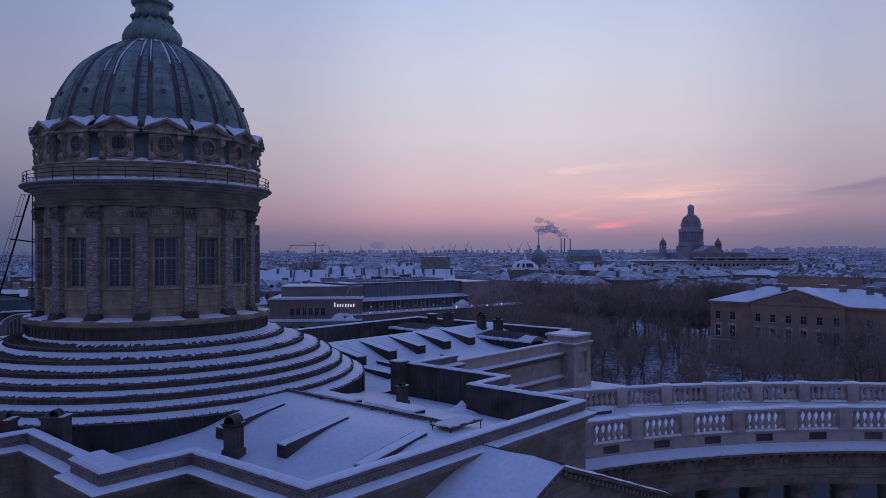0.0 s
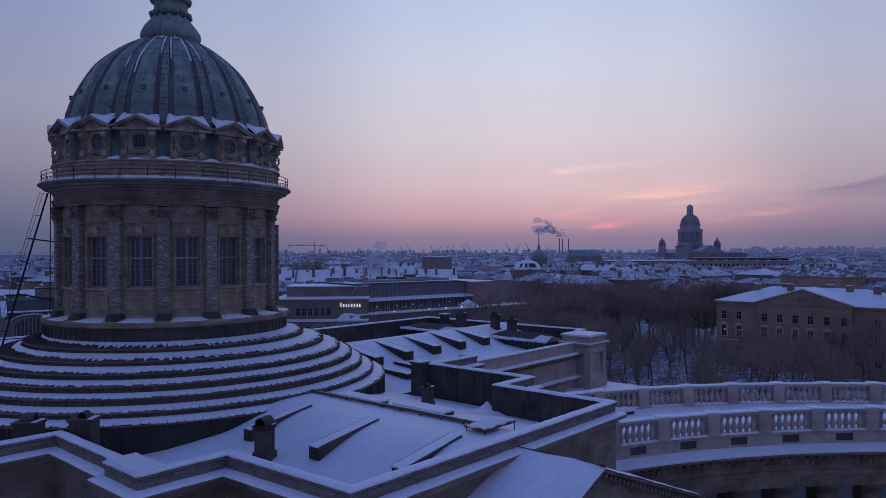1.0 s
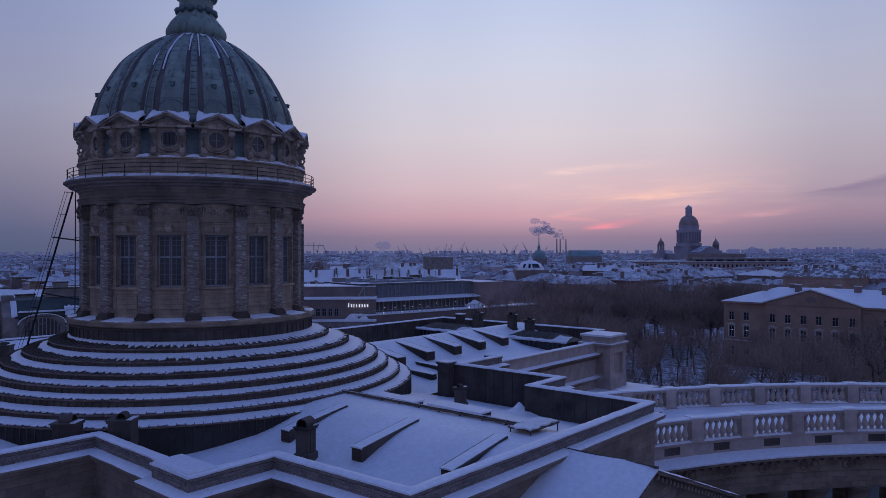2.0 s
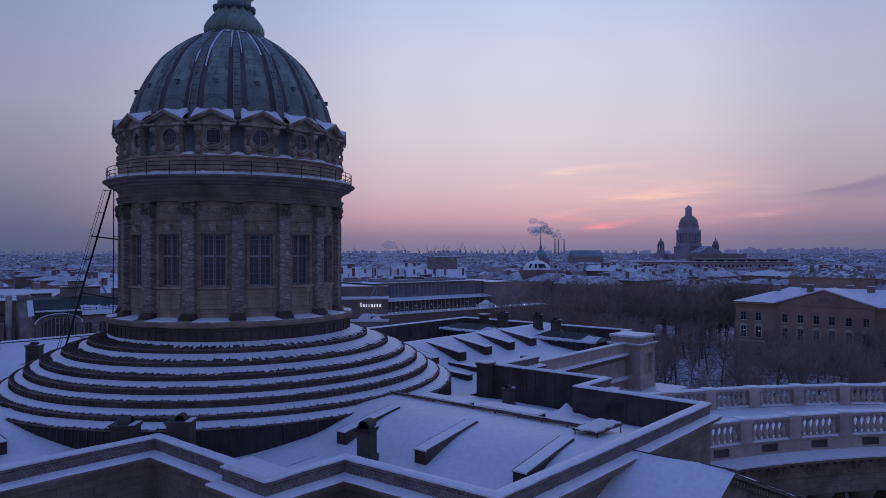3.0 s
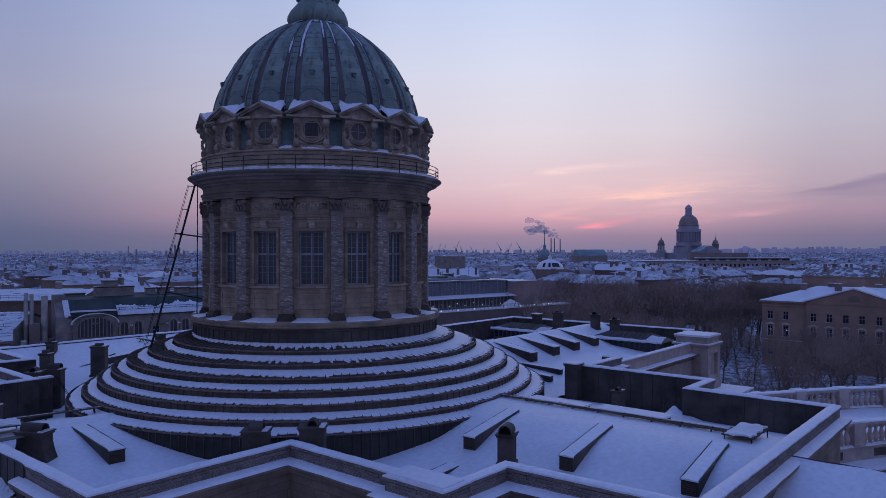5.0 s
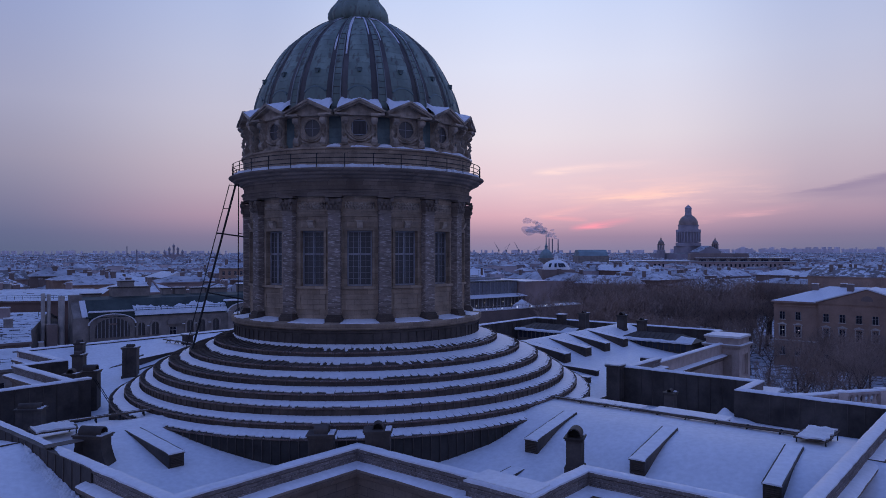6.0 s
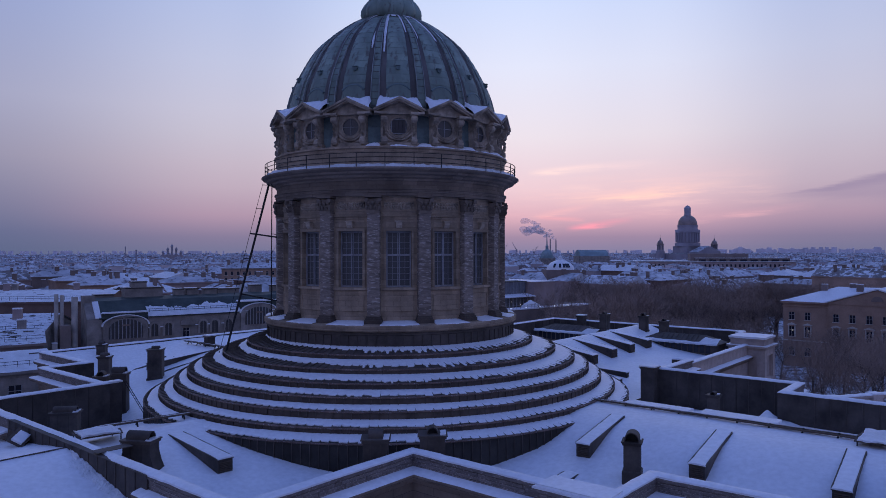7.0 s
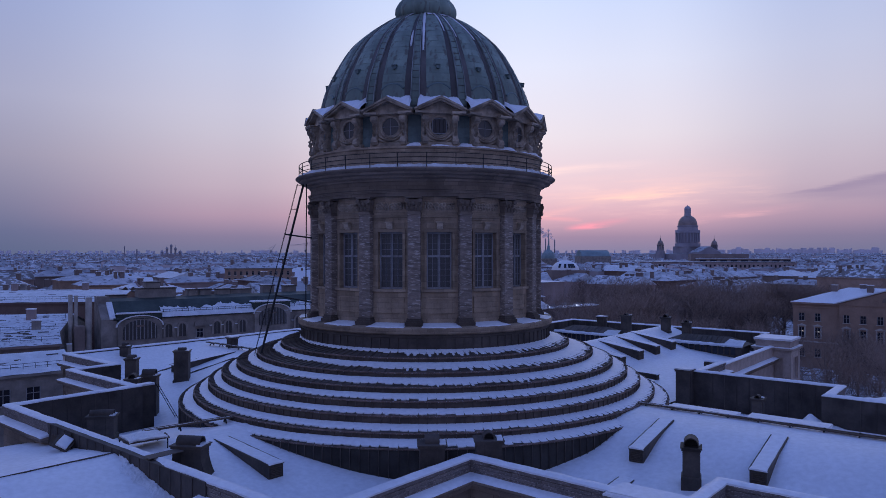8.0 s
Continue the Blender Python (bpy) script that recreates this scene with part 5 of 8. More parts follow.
def chimney(u, v, h, w, d, z=None, spin=0.0, cowl=0.0, half=0.0, along_x=True, flare=False, label="dark sheet-metal clad chimney with a rounded cowl"):
    """cowl: radius of the rounded hood on top, 0 for a flat snow-capped top; flare: the shaft spreads at the foot."""
    z = roof_z(u, v) - 0.3 if z is None else z
    o = empty("chimney", CH @ pose(u, -v, z, 0, 0, spin), label, "chimney", "chimneys")
    bm = box(bmn(), -w / 2, w / 2, -d / 2, d / 2, 0, h)
    bmesh.ops.bevel(bm, geom=bm.edges[:], offset=0.03, segments=1, affect="EDGES")
    part("shaft", uneven(bm, 0.02, 1.0), M_metal, o)
    bm = box(bmn(), -w / 2 - 0.07, w / 2 + 0.07, -d / 2 - 0.07, d / 2 + 0.07, h - 0.16, h - 0.02)
    box(bm, -w / 2 - 0.13, w / 2 + 0.13, -d / 2 - 0.13, d / 2 + 0.13, h - 0.02, h + 0.05)
    part("cap", bm, M_metal, o)
    if flare:
        for s in (-1, 1):
            part("skirt", slab_y(bmn(), [(s * w / 2, 0.0), (s * (w / 2 + 0.4), 0.0), (s * (w / 2 + 0.18), 0.45), (s * (w / 2 + 0.04), 0.9), (s * w / 2, 1.1)], -d / 2, d / 2), M_metal, o)
    else:
        bm = box(bmn(), -w / 2 - 0.09, w / 2 + 0.09, -d / 2 - 0.09, d / 2 + 0.09, 0.0, min(0.95, h * 0.36))
        bmesh.ops.bevel(bm, geom=[e for e in bm.edges if all(q.co.z > 0.1 for q in e.verts)], offset=0.06, segments=1, affect="EDGES")
        part("skirt", bm, M_metal, o)
    for s in (-1, 1):                                    # sheet seams up the shaft
        part("seam", box(bmn(), s * w * 0.2 - 0.015, s * w * 0.2 + 0.015, -d / 2 - 0.025, -d / 2, 0.1, h - 0.15), M_metal, o)
    if cowl:
        part("cowl", hood(bmn(), cowl, half or max(w, d) * 0.36, h + 0.04, along_x), M_metal, o, "rounded sheet-metal cowl", smooth=True)
        # dark plate across the inside of the cowl
        plate = slab_x(bmn(), arch_line(cowl * 0.97, h + 0.04), -0.02, 0.02) if along_x else slab_y(bmn(), arch_line(cowl * 0.97, h + 0.04), -0.02, 0.02)
        part("baffle", plate, M_iron, o)
        bm = box(bmn(), w / 2 - 0.3, w / 2 + 0.06, -d / 2 - 0.02, d / 2 - 0.1, h + 0.05, h + 0.11)
        bmesh.ops.subdivide_edges(bm, edges=bm.edges, cuts=3, use_grid_fill=True)
        part("snow", uneven(bm, 0.05, 2.2), M_snow, o, smooth=True)
    else:
        bm = box(bmn(), -w / 2 - 0.08, w / 2 + 0.08, -d / 2 - 0.08, d / 2 + 0.08, h + 0.05, h + 0.17)
        bmesh.ops.subdivide_edges(bm, edges=bm.edges, cuts=3, use_grid_fill=True)
        part("snow", uneven(bm, 0.05, 1.6), M_snow, o, smooth=True)
    return o


chimney(-8.1, 27.8, 2.6, 1.0, 0.95, spin=20, cowl=0.42, half=0.5)
chimney(-18.75, 16.85, 4.15, 1.45, 1.2, z=19.65, spin=-48, cowl=0.36, half=0.42)
chimney(-16.1, 18.9, 4.2, 1.5, 1.2, z=19.65, spin=-48, cowl=0.32, half=0.34, along_x=False)
chimney(-27.0, 5.3, 1.8, 1.8, 1.0, spin=-60, cowl=0.36, half=0.75, flare=True)
chimney(-24.6, -11.2, 2.2, 1.9, 1.1, spin=-40, cowl=0.3, half=0.85)
chimney(-8.7, -27.3, 4.0, 1.5, 1.2, z=20.0, spin=-42, cowl=0.24, half=0.42, label="dark sheet-metal clad chimney with a low cowl")
chimney(-16.0, -20.4, 4.6, 1.5, 1.0, z=18.5, spin=-45, cowl=0.42, half=0.6)
chimney(-18.5, -18.6, 4.85, 1.1, 0.9, z=18.5, spin=-45, cowl=0.34, half=0.32, along_x=False, label="dark chimney pillar with a small rounded cap beside the parapet")
chimney(-13.9, -28.0, 4.9, 1.1, 1.0, z=18.8, spin=-45, cowl=0.28, half=0.4)
chimney(-9.4, -38.6, 3.6, 1.0, 0.9, z=20.0, spin=-45, cowl=0.3, half=0.3, flare=True, label="small urn-like dark chimney at the parapet's corner")
chimney(-8.0, -17.0, 1.6, 0.9, 0.9, z=22.0, label="small dark chimney standing in roof snow")
chimney(2.0, -34.0, 1.6, 1.0, 1.0, label="small dark chimney standing in roof snow")
chimney(52.0, 1.6, 2.9, 1.1, 1.1, z=22.0, cowl=0.34, half=0.4)
chimney(52.3, 4.6, 2.7, 1.3, 1.0, z=21.6, cowl=0.25, half=0.3, label="dark ridge chimney with a small cowl")
chimney(50.4, -3.9, 3.2, 1.4, 1.1, z=21.8, cowl=0.22, half=0.4, label="dark ridge chimney with a small cowl")
chimney(51.9, -8.7, 3.6, 1.2, 1.1, z=20.8, label="dark ridge chimney with a snow cap")
chimney(9.3, 26.6, 1.9, 0.8, 0.75, cowl=0.2, half=0.25, label="small dark vent stack beside the well wall")
chimney(18.1, 17.4, 6.3, 1.3, 1.3, z=17.0, label="dark sheet-clad post at the end of the parapet")


def snow_guard(p0, p1, n, label):
    """A board rail on short trestles along a ridge."""
    o = empty("snow_guard", CH, label, "snow guard")
    a, b = Vector(U(*p0)), Vector(U(*p1))
    d = (b - a).normalized()
    side = Vector((-d.y, d.x, 0))
    for k in (-1, 1):
        bm = bmn()
        box(bm, 0, (b - a).length, -0.09, 0.09, -0.05, 0.05, Matrix.Translation(a + side * 0.16 * k) @ Matrix.Rotation(math.atan2(d.y, d.x), 4, "Z"))
        bmesh.ops.subdivide_edges(bm, edges=[e for e in bm.edges if e.calc_length() > 2], cuts=14)
        part("board", uneven(bm, 0.04, 0.6), M_wood, o)
    leg = None
    for i in range(n):
        c = a.lerp(b, (i + 0.5) / n)
        m = Matrix.Translation(c) @ Matrix.Rotation(math.atan2(d.y, d.x), 4, "Z")
        if leg is None:
            bm = bmn()
            tube(bm, (0, 0, 0), (0.05, 0.3, -0.34), 0.06, n=5), tube(bm, (0, 0, 0), (-0.05, -0.3, -0.34), 0.06, n=5)
            leg = part("trestle", bm, M_iron, o, m=m)
        else:
            again(leg, m)
    bm = tube(bmn(), a + Vector((0, 0, 0.03)), b + Vector((0, 0, 0.02)), 0.035, n=6)
    bmesh.ops.subdivide_edges(bm, edges=[e for e in bm.edges if e.calc_length() > 2], cuts=24)
    part("snow", uneven(bm, 0.05, 1.2), M_snow, o)


snow_guard((2.0, 19.6, 23.12), (2.0, 37.9, 23.26), 9, "old board snow guard along the transept ridge")
snow_guard((-18.4, -0.3, 23.0), (-26.4, -1.5, 23.0), 5, "old board snow guard along the apse ridge")
snow_guard((1.0, -19.6, 23.1), (1.0, -38, 23.1), 9, "old board snow guard along the far ridge")


def roof_table(u, v, z, spin, w, d, label):
    """A small snow-laden platform on thin legs."""
    o = empty("roof_platform", CH @ pose(u, -v, z, 0, 0, spin), label, "platform")
    for i in range(5):
        y = -d / 2 + d * (i + 0.5) / 5
        part("plank", box(bmn(), -w / 2 - 0.05 * (i % 2), w / 2 + 0.07 * (i % 3), y - d / 10 + 0.02, y + d / 10 - 0.02, 0.7, 0.78), M_wood, o)
    bm = box(bmn(), -w / 2 + 0.1, w / 2 - 0.08, -d / 2 + 0.06, d / 2 - 0.05, 0.77, 0.88)
    bmesh.ops.subdivide_edges(bm, edges=bm.edges, cuts=9, use_grid_fill=True)
    part("snow", uneven(bm, 0.13, 2.2), M_snow_rough, o, smooth=True)
    leg = part("leg", tube(bmn(), (0, 0, -0.8), (0, 0, 0.74), 0.04, n=5), M_iron, o, m=pose(-w / 2 + 0.1, -d / 2 + 0.1, 0))
    for x, y in ((w / 2 - 0.1, -d / 2 + 0.1), (w / 2 - 0.1, d / 2 - 0.1), (-w / 2 + 0.1, d / 2 - 0.1)):
        again(leg, pose(x, y, 0))


roof_table(2.2, 38.9, 22.5, 90, 1.8, 3.4, "snow-laden metal platform on legs at the ridge end")
roof_table(-27.6, 0.9, 22.5, -10, 2.5, 2.1, "snow-laden metal platform on legs at the ridge end")

# snow drift banked against the wall of the roof well
bm = bmn()
rows = []
for i in range(33):
    f = i / 32
    v = 27.6 + 5.2 * f
    line = []
    for j in range(13):
        g = j / 12
        u = 11.8 + 2.4 * g
        crest = 0.95 * math.exp(-((v - 29.4) / 0.75) ** 2) + 0.45 * math.exp(-((v - 31.2) / 0.9) ** 2)
        hump = crest * g ** 1.4 * min(1.0, 5 * f, 5 * (1 - f))
        line.append(bm.verts.new((u, -v, roof_z(u, v) - 0.05 + hump * (1 + 0.3 * noise.noise((v * 0.8, u * 0.8, 2))) + 0.2 * noise.noise((v * 1.9, u * 1.9, 4)) * hump)))
    rows.append(line)
for p, q in zip(rows, rows[1:]):
    for j in range(12):
        bm.faces.new((p[j], q[j], q[j + 1], p[j + 1]))
thing("snow_drift", bm, M_snow, "bank of drifted snow against the well wall", "snow drift", CH, smooth=True)


def long_hatch(u0, u1, v, z, half):
    """A low hatch roof behind the ridge, snow on top."""
    o = empty("roof_hatch", CH, "long low sheet-metal hatch with a snowy lid", "roof hatch")
    part("body", box(bmn(), u0, u1, -v - half, -v + half, z - 1.4, z), M_metal, o)
    part("snow", uneven(box(bmn(), u0 - 0.1, u1 + 0.1, -v - half - 0.1, -v + half + 0.1, z, z + 0.15), 0.03), M_snow, o)


long_hatch(3.4, 4.6, 24.2, 22.74, 2.4)
long_hatch(4.6, 6.0, 29.8, 22.52, 2.6)

# ladder leaning against the end of the dark wall
rl = empty("leaning_ladder", pose(0, 0, 0), "thin iron ladder leaning from the roof snow to the wall end", "ladder")
l0, l1 = (CH @ Vector(U(-17.3, -16.7, 23.0))), (CH @ Vector(U(-15.2, -16.9, 19.45)))
side = CH.to_3x3() @ Vector((0.0, 0.24, 0.0))
for s in (-1, 1):
    part("stile", tube(bmn(), l0 + side * s, l1 + side * s, 0.03, n=5), M_iron, rl)
for i in range(1, 12):
    c = l0.lerp(l1, i / 12)
    part("rung", tube(bmn(), c - side, c + side, 0.014, n=4), M_iron, rl)

# ---- porticoes: snow-covered gable roofs against the church's two near faces ----
def portico(name, m, half, depth, z_ridge, slope, label, left=None):
    """Local: the church face is y = 0, the gable looks along -y."""
    o = empty(name, m, label, "portico", kind="structure")
    ze = z_ridge - slope * half
    left = left or slope
    bm = bmn()
    rows = []
    for j in range(17):
        y = -depth * j / 16
        line = []
        for i in range(49):
            x = half * (i / 24 - 1)
            line.append(bm.verts.new((x, y - (0.2 if j == 16 else 0), z_ridge - (slope if x > 0 else left) * abs(x) + 0.07 * noise.noise((x * 0.4, y * 0.4, half)) + 0.03 * noise.noise((x * 1.1, y * 1.1, 8)) + (0.0 if j < 16 else -0.12))))
        rows.append(line)
    for a, b in zip(rows, rows[1:]):
        for i in range(48):
            bm.faces.new((a[i], b[i], b[i + 1], a[i + 1]))
    part("roof_snow", bm, M_snow, o, smooth=True)
    part("ridge_cap", uneven(box(bmn(), -0.025, 0.025, -depth - 0.2, 0, z_ridge - 0.1, z_ridge + 0.06), 0.03), M_metal, o, "thin dark strip along the ridge")
    part("pediment", slab_y(bmn(), [(-half, ze - 1.0), (half, ze - 1.0), (half, ze - 0.25), (0, z_ridge - 0.25), (-half, ze - 0.25)], -depth + 0.5, 0), M_facade, o)
    bm = bmn()
    for s in (-1, 1):
        slab_y(bm, [(s * (half + 0.3), ze - 0.4), (s * (half + 0.3), ze - 0.2), (0, z_ridge - 0.14), (0, z_ridge - 0.38)], -depth - 0.1, 0)
        slab_y(bm, [(s * half, ze - 0.62), (s * half, ze - 0.3), (0, z_ridge - 0.3), (0, z_ridge - 0.6)], -depth + 0.2, 0)
    part("raking_cornice", bm, M_facade, o)
    dent = part("dentil", box(bmn(), -0.12, 0.12, -0.12, 0.12, -0.12, 0.12), M_facade, o, m=pose(0.5, -depth + 0.12, z_ridge - 0.72))
    for i in range(int(half / 0.55)):
        for s in (-1, 1):
            x = s * (0.5 + i * 0.55)
            if x != 0.5 and abs(x) < half - 0.2:
                again(dent, pose(x, -depth + 0.12, z_ridge - 0.5 - slope * abs(x) - 0.12))
    part("entablature", box(bmn(), -half, half, -depth + 0.3, 0, ze - 3.2, ze - 1.0), M_facade, o)
    col = part("column", revolve(bmn(), [(0.95, 0), (0.9, ze - 4.6), (1.25, ze - 3.25), (1.25, ze - 3.2), (0, ze - 3.2)], 16), M_facade, o, m=pose(-half + 1.6, -depth + 1.6, 0), smooth=True)
    for i in range(1, 6):
        again(col, pose(-half + 1.6 + i * (2 * half - 3.2) / 5, -depth + 1.6, 0))
    return o


portico("portico_north", CH @ pose(1.3, -41.77, 0), 15.0, 6.0, 22.4, 0.373, "snow-covered portico roof with a dark stone pediment")
portico("portico_east", CH @ pose(-29.72, -1.54, 0, 0, 0, -90), 13.0, 6.4, 22.86, 0.2, "snow-covered portico roof with a dark stone pediment", left=0.125)

# crumbled snow fallen from the parapet along the portico roof
bm = bmn()
rows = []
for i in range(81):
    v = 2.2 + 8.0 * i / 80
    reach = (0.75 + 0.5 * noise.noise((v * 0.9, 1, 1)) + 0.25 * noise.noise((v * 3.1, 1, 2))) * min(1.0, (v - 2.1) / 1.5)
    line = []
    for j in range(9):
        f = j / 8
        u = -29.73 - reach * f
        lump = (1 - f) * (0.16 + 0.1 * noise.noise((v * 2.7, u * 2.7, 3)) + 0.09 * noise.noise((v * 6.3, u * 6.3, 4)))
        line.append(bm.verts.new((u, -v, 22.9 - 0.2 * (v - 1.54) + lump - 0.14 * f * f)))
    rows.append(line)
for p, q in zip(rows, rows[1:]):
    for j in range(8):
        bm.faces.new((p[j], p[j + 1], q[j + 1], q[j]))
thing("snow_crumbs", bm, M_snow_rough, "crumbled snow banked along the dark cladding", "snow drift", CH)

# ---- curved colonnade ----
CC = Vector((68.0, -70.0, 0.4))
R_FRONT, R_BACK = 64.8, 76.9
A_LO, A_HI = 207.2, 160.0      # in the sense of revolve(), seen from the centre


def arc_part(name, prof, a0, a1, n, mat, parent, label="", smooth=False):
    return part(name, revolve(bmn(), prof, n, a0, a1, loop=True), mat, parent, label, smooth=smooth)


colon = empty("colonnade", Matrix.Translation(CC), "curved stone colonnade with a snowy walk on its roof", "colonnade", kind="structure")
arc_part("roof", [(R_FRONT - 0.2, 15.2), (R_FRONT - 0.2, 17.3), (R_BACK + 0.2, 17.3), (R_BACK + 0.2, 15.2)], A_HI, A_LO + 2, 80, M_facade, colon)
bm = bmn()
rows = []
for i in range(161):
    a = A_HI + (A_LO + 2 - A_HI) * i / 160
    line = []
    for j in range(13):
        r = R_FRONT + 0.2 + (R_BACK - R_FRONT - 0.5) * j / 12
        x, y = r * math.sin(radians(a)), -r * math.cos(radians(a))
        line.append(bm.verts.new((x, y, 17.5 + 0.1 * noise.noise((x * 0.25, y * 0.25, 1)) + 0.22 * math.exp(-j * 0.8))))
    rows.append(line)
for p, q in zip(rows, rows[1:]):
    for j in range(12):
        bm.faces.new((p[j], q[j], q[j + 1], p[j + 1]))
part("walk_snow", bm, M_snow, colon, "smooth snow on the walk", smooth=True)
arc_part("entablature", [(R_FRONT - 0.35, 12.4), (R_FRONT - 0.35, 13.3), (R_FRONT - 0.45, 13.35), (R_FRONT - 0.45, 13.9), (R_FRONT - 0.3, 14.0), (R_FRONT - 0.3, 15.25), (R_BACK + 0.3, 15.2), (R_BACK + 0.3, 12.4)], A_HI, A_LO + 2, 80, M_facade, colon, "dark stone frieze")
arc_part("cornice", [(R_FRONT - 0.3, 15.25), (R_FRONT - 1.0, 15.5), (R_FRONT - 1.7, 15.65), (R_FRONT - 1.78, 15.95), (R_FRONT - 0.3, 16.1), (R_FRONT + 0.2, 16.1), (R_FRONT + 0.2, 15.25)], A_HI, A_LO + 2, 80, M_facade, colon)
dn = part("dentil", box(bmn(), -0.2, 0.2, -0.16, 0.3, 15.27, 15.5), M_facade, colon, m=turn(A_HI + 0.5) @ pose(0, -R_FRONT + 0.9, 0))
k = A_HI + 1.3
while k < A_LO:
    again(dn, turn(k) @ pose(0, -R_FRONT + 0.9, 0))
    k += 0.8
bm = bmn()
rows = []
for i in range(221):
    a = A_HI + (A_LO + 2 - A_HI) * i / 220
    line = []
    for r, z in ((R_FRONT - 0.02, 16.42), (R_FRONT - 0.6, 16.34), (R_FRONT - 1.3, 16.18), (R_FRONT - 1.8 + 0.05 * noise.noise((a * 2, 0, 0)), 16.03), (R_FRONT - 1.79, 15.9)):
        line.append(bm.verts.new((r * math.sin(radians(a)), -r * math.cos(radians(a)), z + 0.04 * noise.noise((a * 1.5, r, 0)))))
    rows.append(line)
for p, q in zip(rows, rows[1:]):
    for j in range(4):
        bm.faces.new((p[j], q[j], q[j + 1], p[j + 1]))
part("ledge_snow", bm, M_snow, colon, smooth=True)
col0 = part("column", revolve(bmn(), [(0.95, 0), (0.85, 10.9), (0.95, 11.0), (0.9, 11.3), (1.15, 12.1), (1.3, 12.3), (1.3, 12.4), (0, 12.4)], 20), M_facade, colon, m=turn(A_HI + 1) @ pose(0, -R_FRONT - 0.6, 0), smooth=True)
k = A_HI + 4.8
while k < A_LO:
    again(col0, turn(k) @ pose(0, -R_FRONT - 0.6, 0))
    again(col0, turn(k) @ pose(0, -R_BACK + 1.4, 0))
    k += 3.8
# carved rings in the frieze
bm = bmn()
for x in (-0.55, 0, 0.55):
    revolve(bm, [(0.34, -0.05), (0.46, -0.05), (0.46, 0.05), (0.34, 0.05)], 14, loop=True, m=pose(x, 0, 0, 90))
orn = part("wreath", bm, M_facade, colon, "three carved wreaths", m=turn(A_HI + 2) @ pose(0, -R_FRONT + 0.3, 14.6))
k = A_HI + 5.8
while k < A_LO:
    again(orn, turn(k) @ pose(0, -R_FRONT + 0.3, 14.6))
    k += 3.8


# street sheet runs on under the colonnade, its dark colour imitating shade there
arc_street = thing("street", revolve(bmn(), [(R_FRONT - 26, 0.03), (R_BACK + 42, 0.03)], 60, A_HI - 8, A_LO + 2), M_road, "dark wet street round the colonnade, widened to stand in for shade", "street", Matrix.Translation((CC.x, CC.y, 0)), kind="structure")


def balustrade(name, R, side, label):
    """Pedestals, balusters and rails on an arc; side: -1 if its face looks to the centre."""
    o = empty(name, Matrix.Translation(CC), label, "balustrade", kind="structure")
    arc_part("base_wall", [(R - 0.28, 16.05), (R - 0.28, 17.42), (R - 0.42, 17.46), (R - 0.42, 17.6), (R + 0.42, 17.6), (R + 0.42, 17.46), (R + 0.28, 17.42), (R + 0.28, 16.05)], A_HI, A_LO + 1, 80, M_pale, o)
    arc_part("handrail", [(R - 0.36, 19.28), (R - 0.42, 19.4), (R - 0.42, 19.58), (R + 0.42, 19.58), (R + 0.42, 19.4), (R + 0.36, 19.28)], A_HI, A_LO + 1, 80, M_pale, o)
    bm = bmn()
    rows = []
    for i in range(241):
        a = A_HI + (A_LO + 1 - A_HI) * i / 240
        line = []
        for r, z in ((R - 0.45, 19.57), (R - 0.42, 19.66), (R - 0.1, 19.74), (R + 0.3, 19.7), (R + 0.45, 19.57)):
            line.append(bm.verts.new((r * math.sin(radians(a)), -r * math.cos(radians(a)), z + 0.03 * noise.noise((a * 3, r * 2, 0)))))
        rows.append(line)
    for p, q in zip(rows, rows[1:]):
        for j in range(4):
            bm.faces.new((p[j], q[j], q[j + 1], p[j + 1]))
    part("rail_snow", bm, M_snow, o, smooth=True)
    part("base_snow", uneven(revolve(bmn(), [(R - 0.44, 17.58), (R - 0.42, 17.66), (R - 0.2, 17.72), (R + 0.2, 17.72), (R + 0.44, 17.6)], 240, A_HI, A_LO + 1), 0.03, 1.2), M_snow, o, smooth=True)
    step = 5.3 * 57.2958 / R
    bm = box(bmn(), -0.6, 0.6, -0.44, 0.44, 17.6, 19.32)
    box(bm, -0.66, 0.66, -0.5, 0.5, 17.6, 17.82), box(bm, -0.66, 0.66, -0.5, 0.5, 19.24, 19.62)
    ped = None
    prof = [(0.25, 0), (0.25, 0.13), (0.14, 0.19), (0.17, 0.28), (0.29, 0.5), (0.28, 0.68), (0.17, 1.02), (0.115, 1.26), (0.17, 1.4), (0.25, 1.52), (0.25, 1.69)]
    ball = slot = cap = None
    a = 194.35 - math.floor((194.35 - A_HI) / step) * step
    while a < A_LO:
        m = turn(a) @ pose(0, -R, 0)
        if ped is None:
            ped = part("pedestal", bm, M_pale, o, m=m)
            cap = part("pedestal_snow", uneven(box(bmn(), -0.68, 0.68, -0.52, 0.52, 19.62, 19.76), 0.03), M_snow, o, m=m)
        else:
            again(ped, m), again(cap, m)
        for i in range(6):
            b = a + step * (0.5 + (i - 2.5) * 0.122)
            m = turn(b) @ pose(0, -R, 17.6)
            if ball is None:
                ball = part("baluster", revolve(bmn(), prof, 10), M_pale, o, m=m, smooth=True)
            else:
                again(ball, m)
        m = turn(a + step * 0.5) @ pose(0, -R + 0.27, 0)
        if side < 0:
            if slot is None:
                slot = part("drain_opening", box(bmn(), -0.82, 0.82, -0.02, 0.06, 16.62, 17.28), M_metal, o, "dark rectangular opening", m=m)
            else:
                again(slot, m)
        a += step
    return o


balustrade("front_balustrade", R_FRONT, -1, "pale stone balustrade with snow on its handrail")
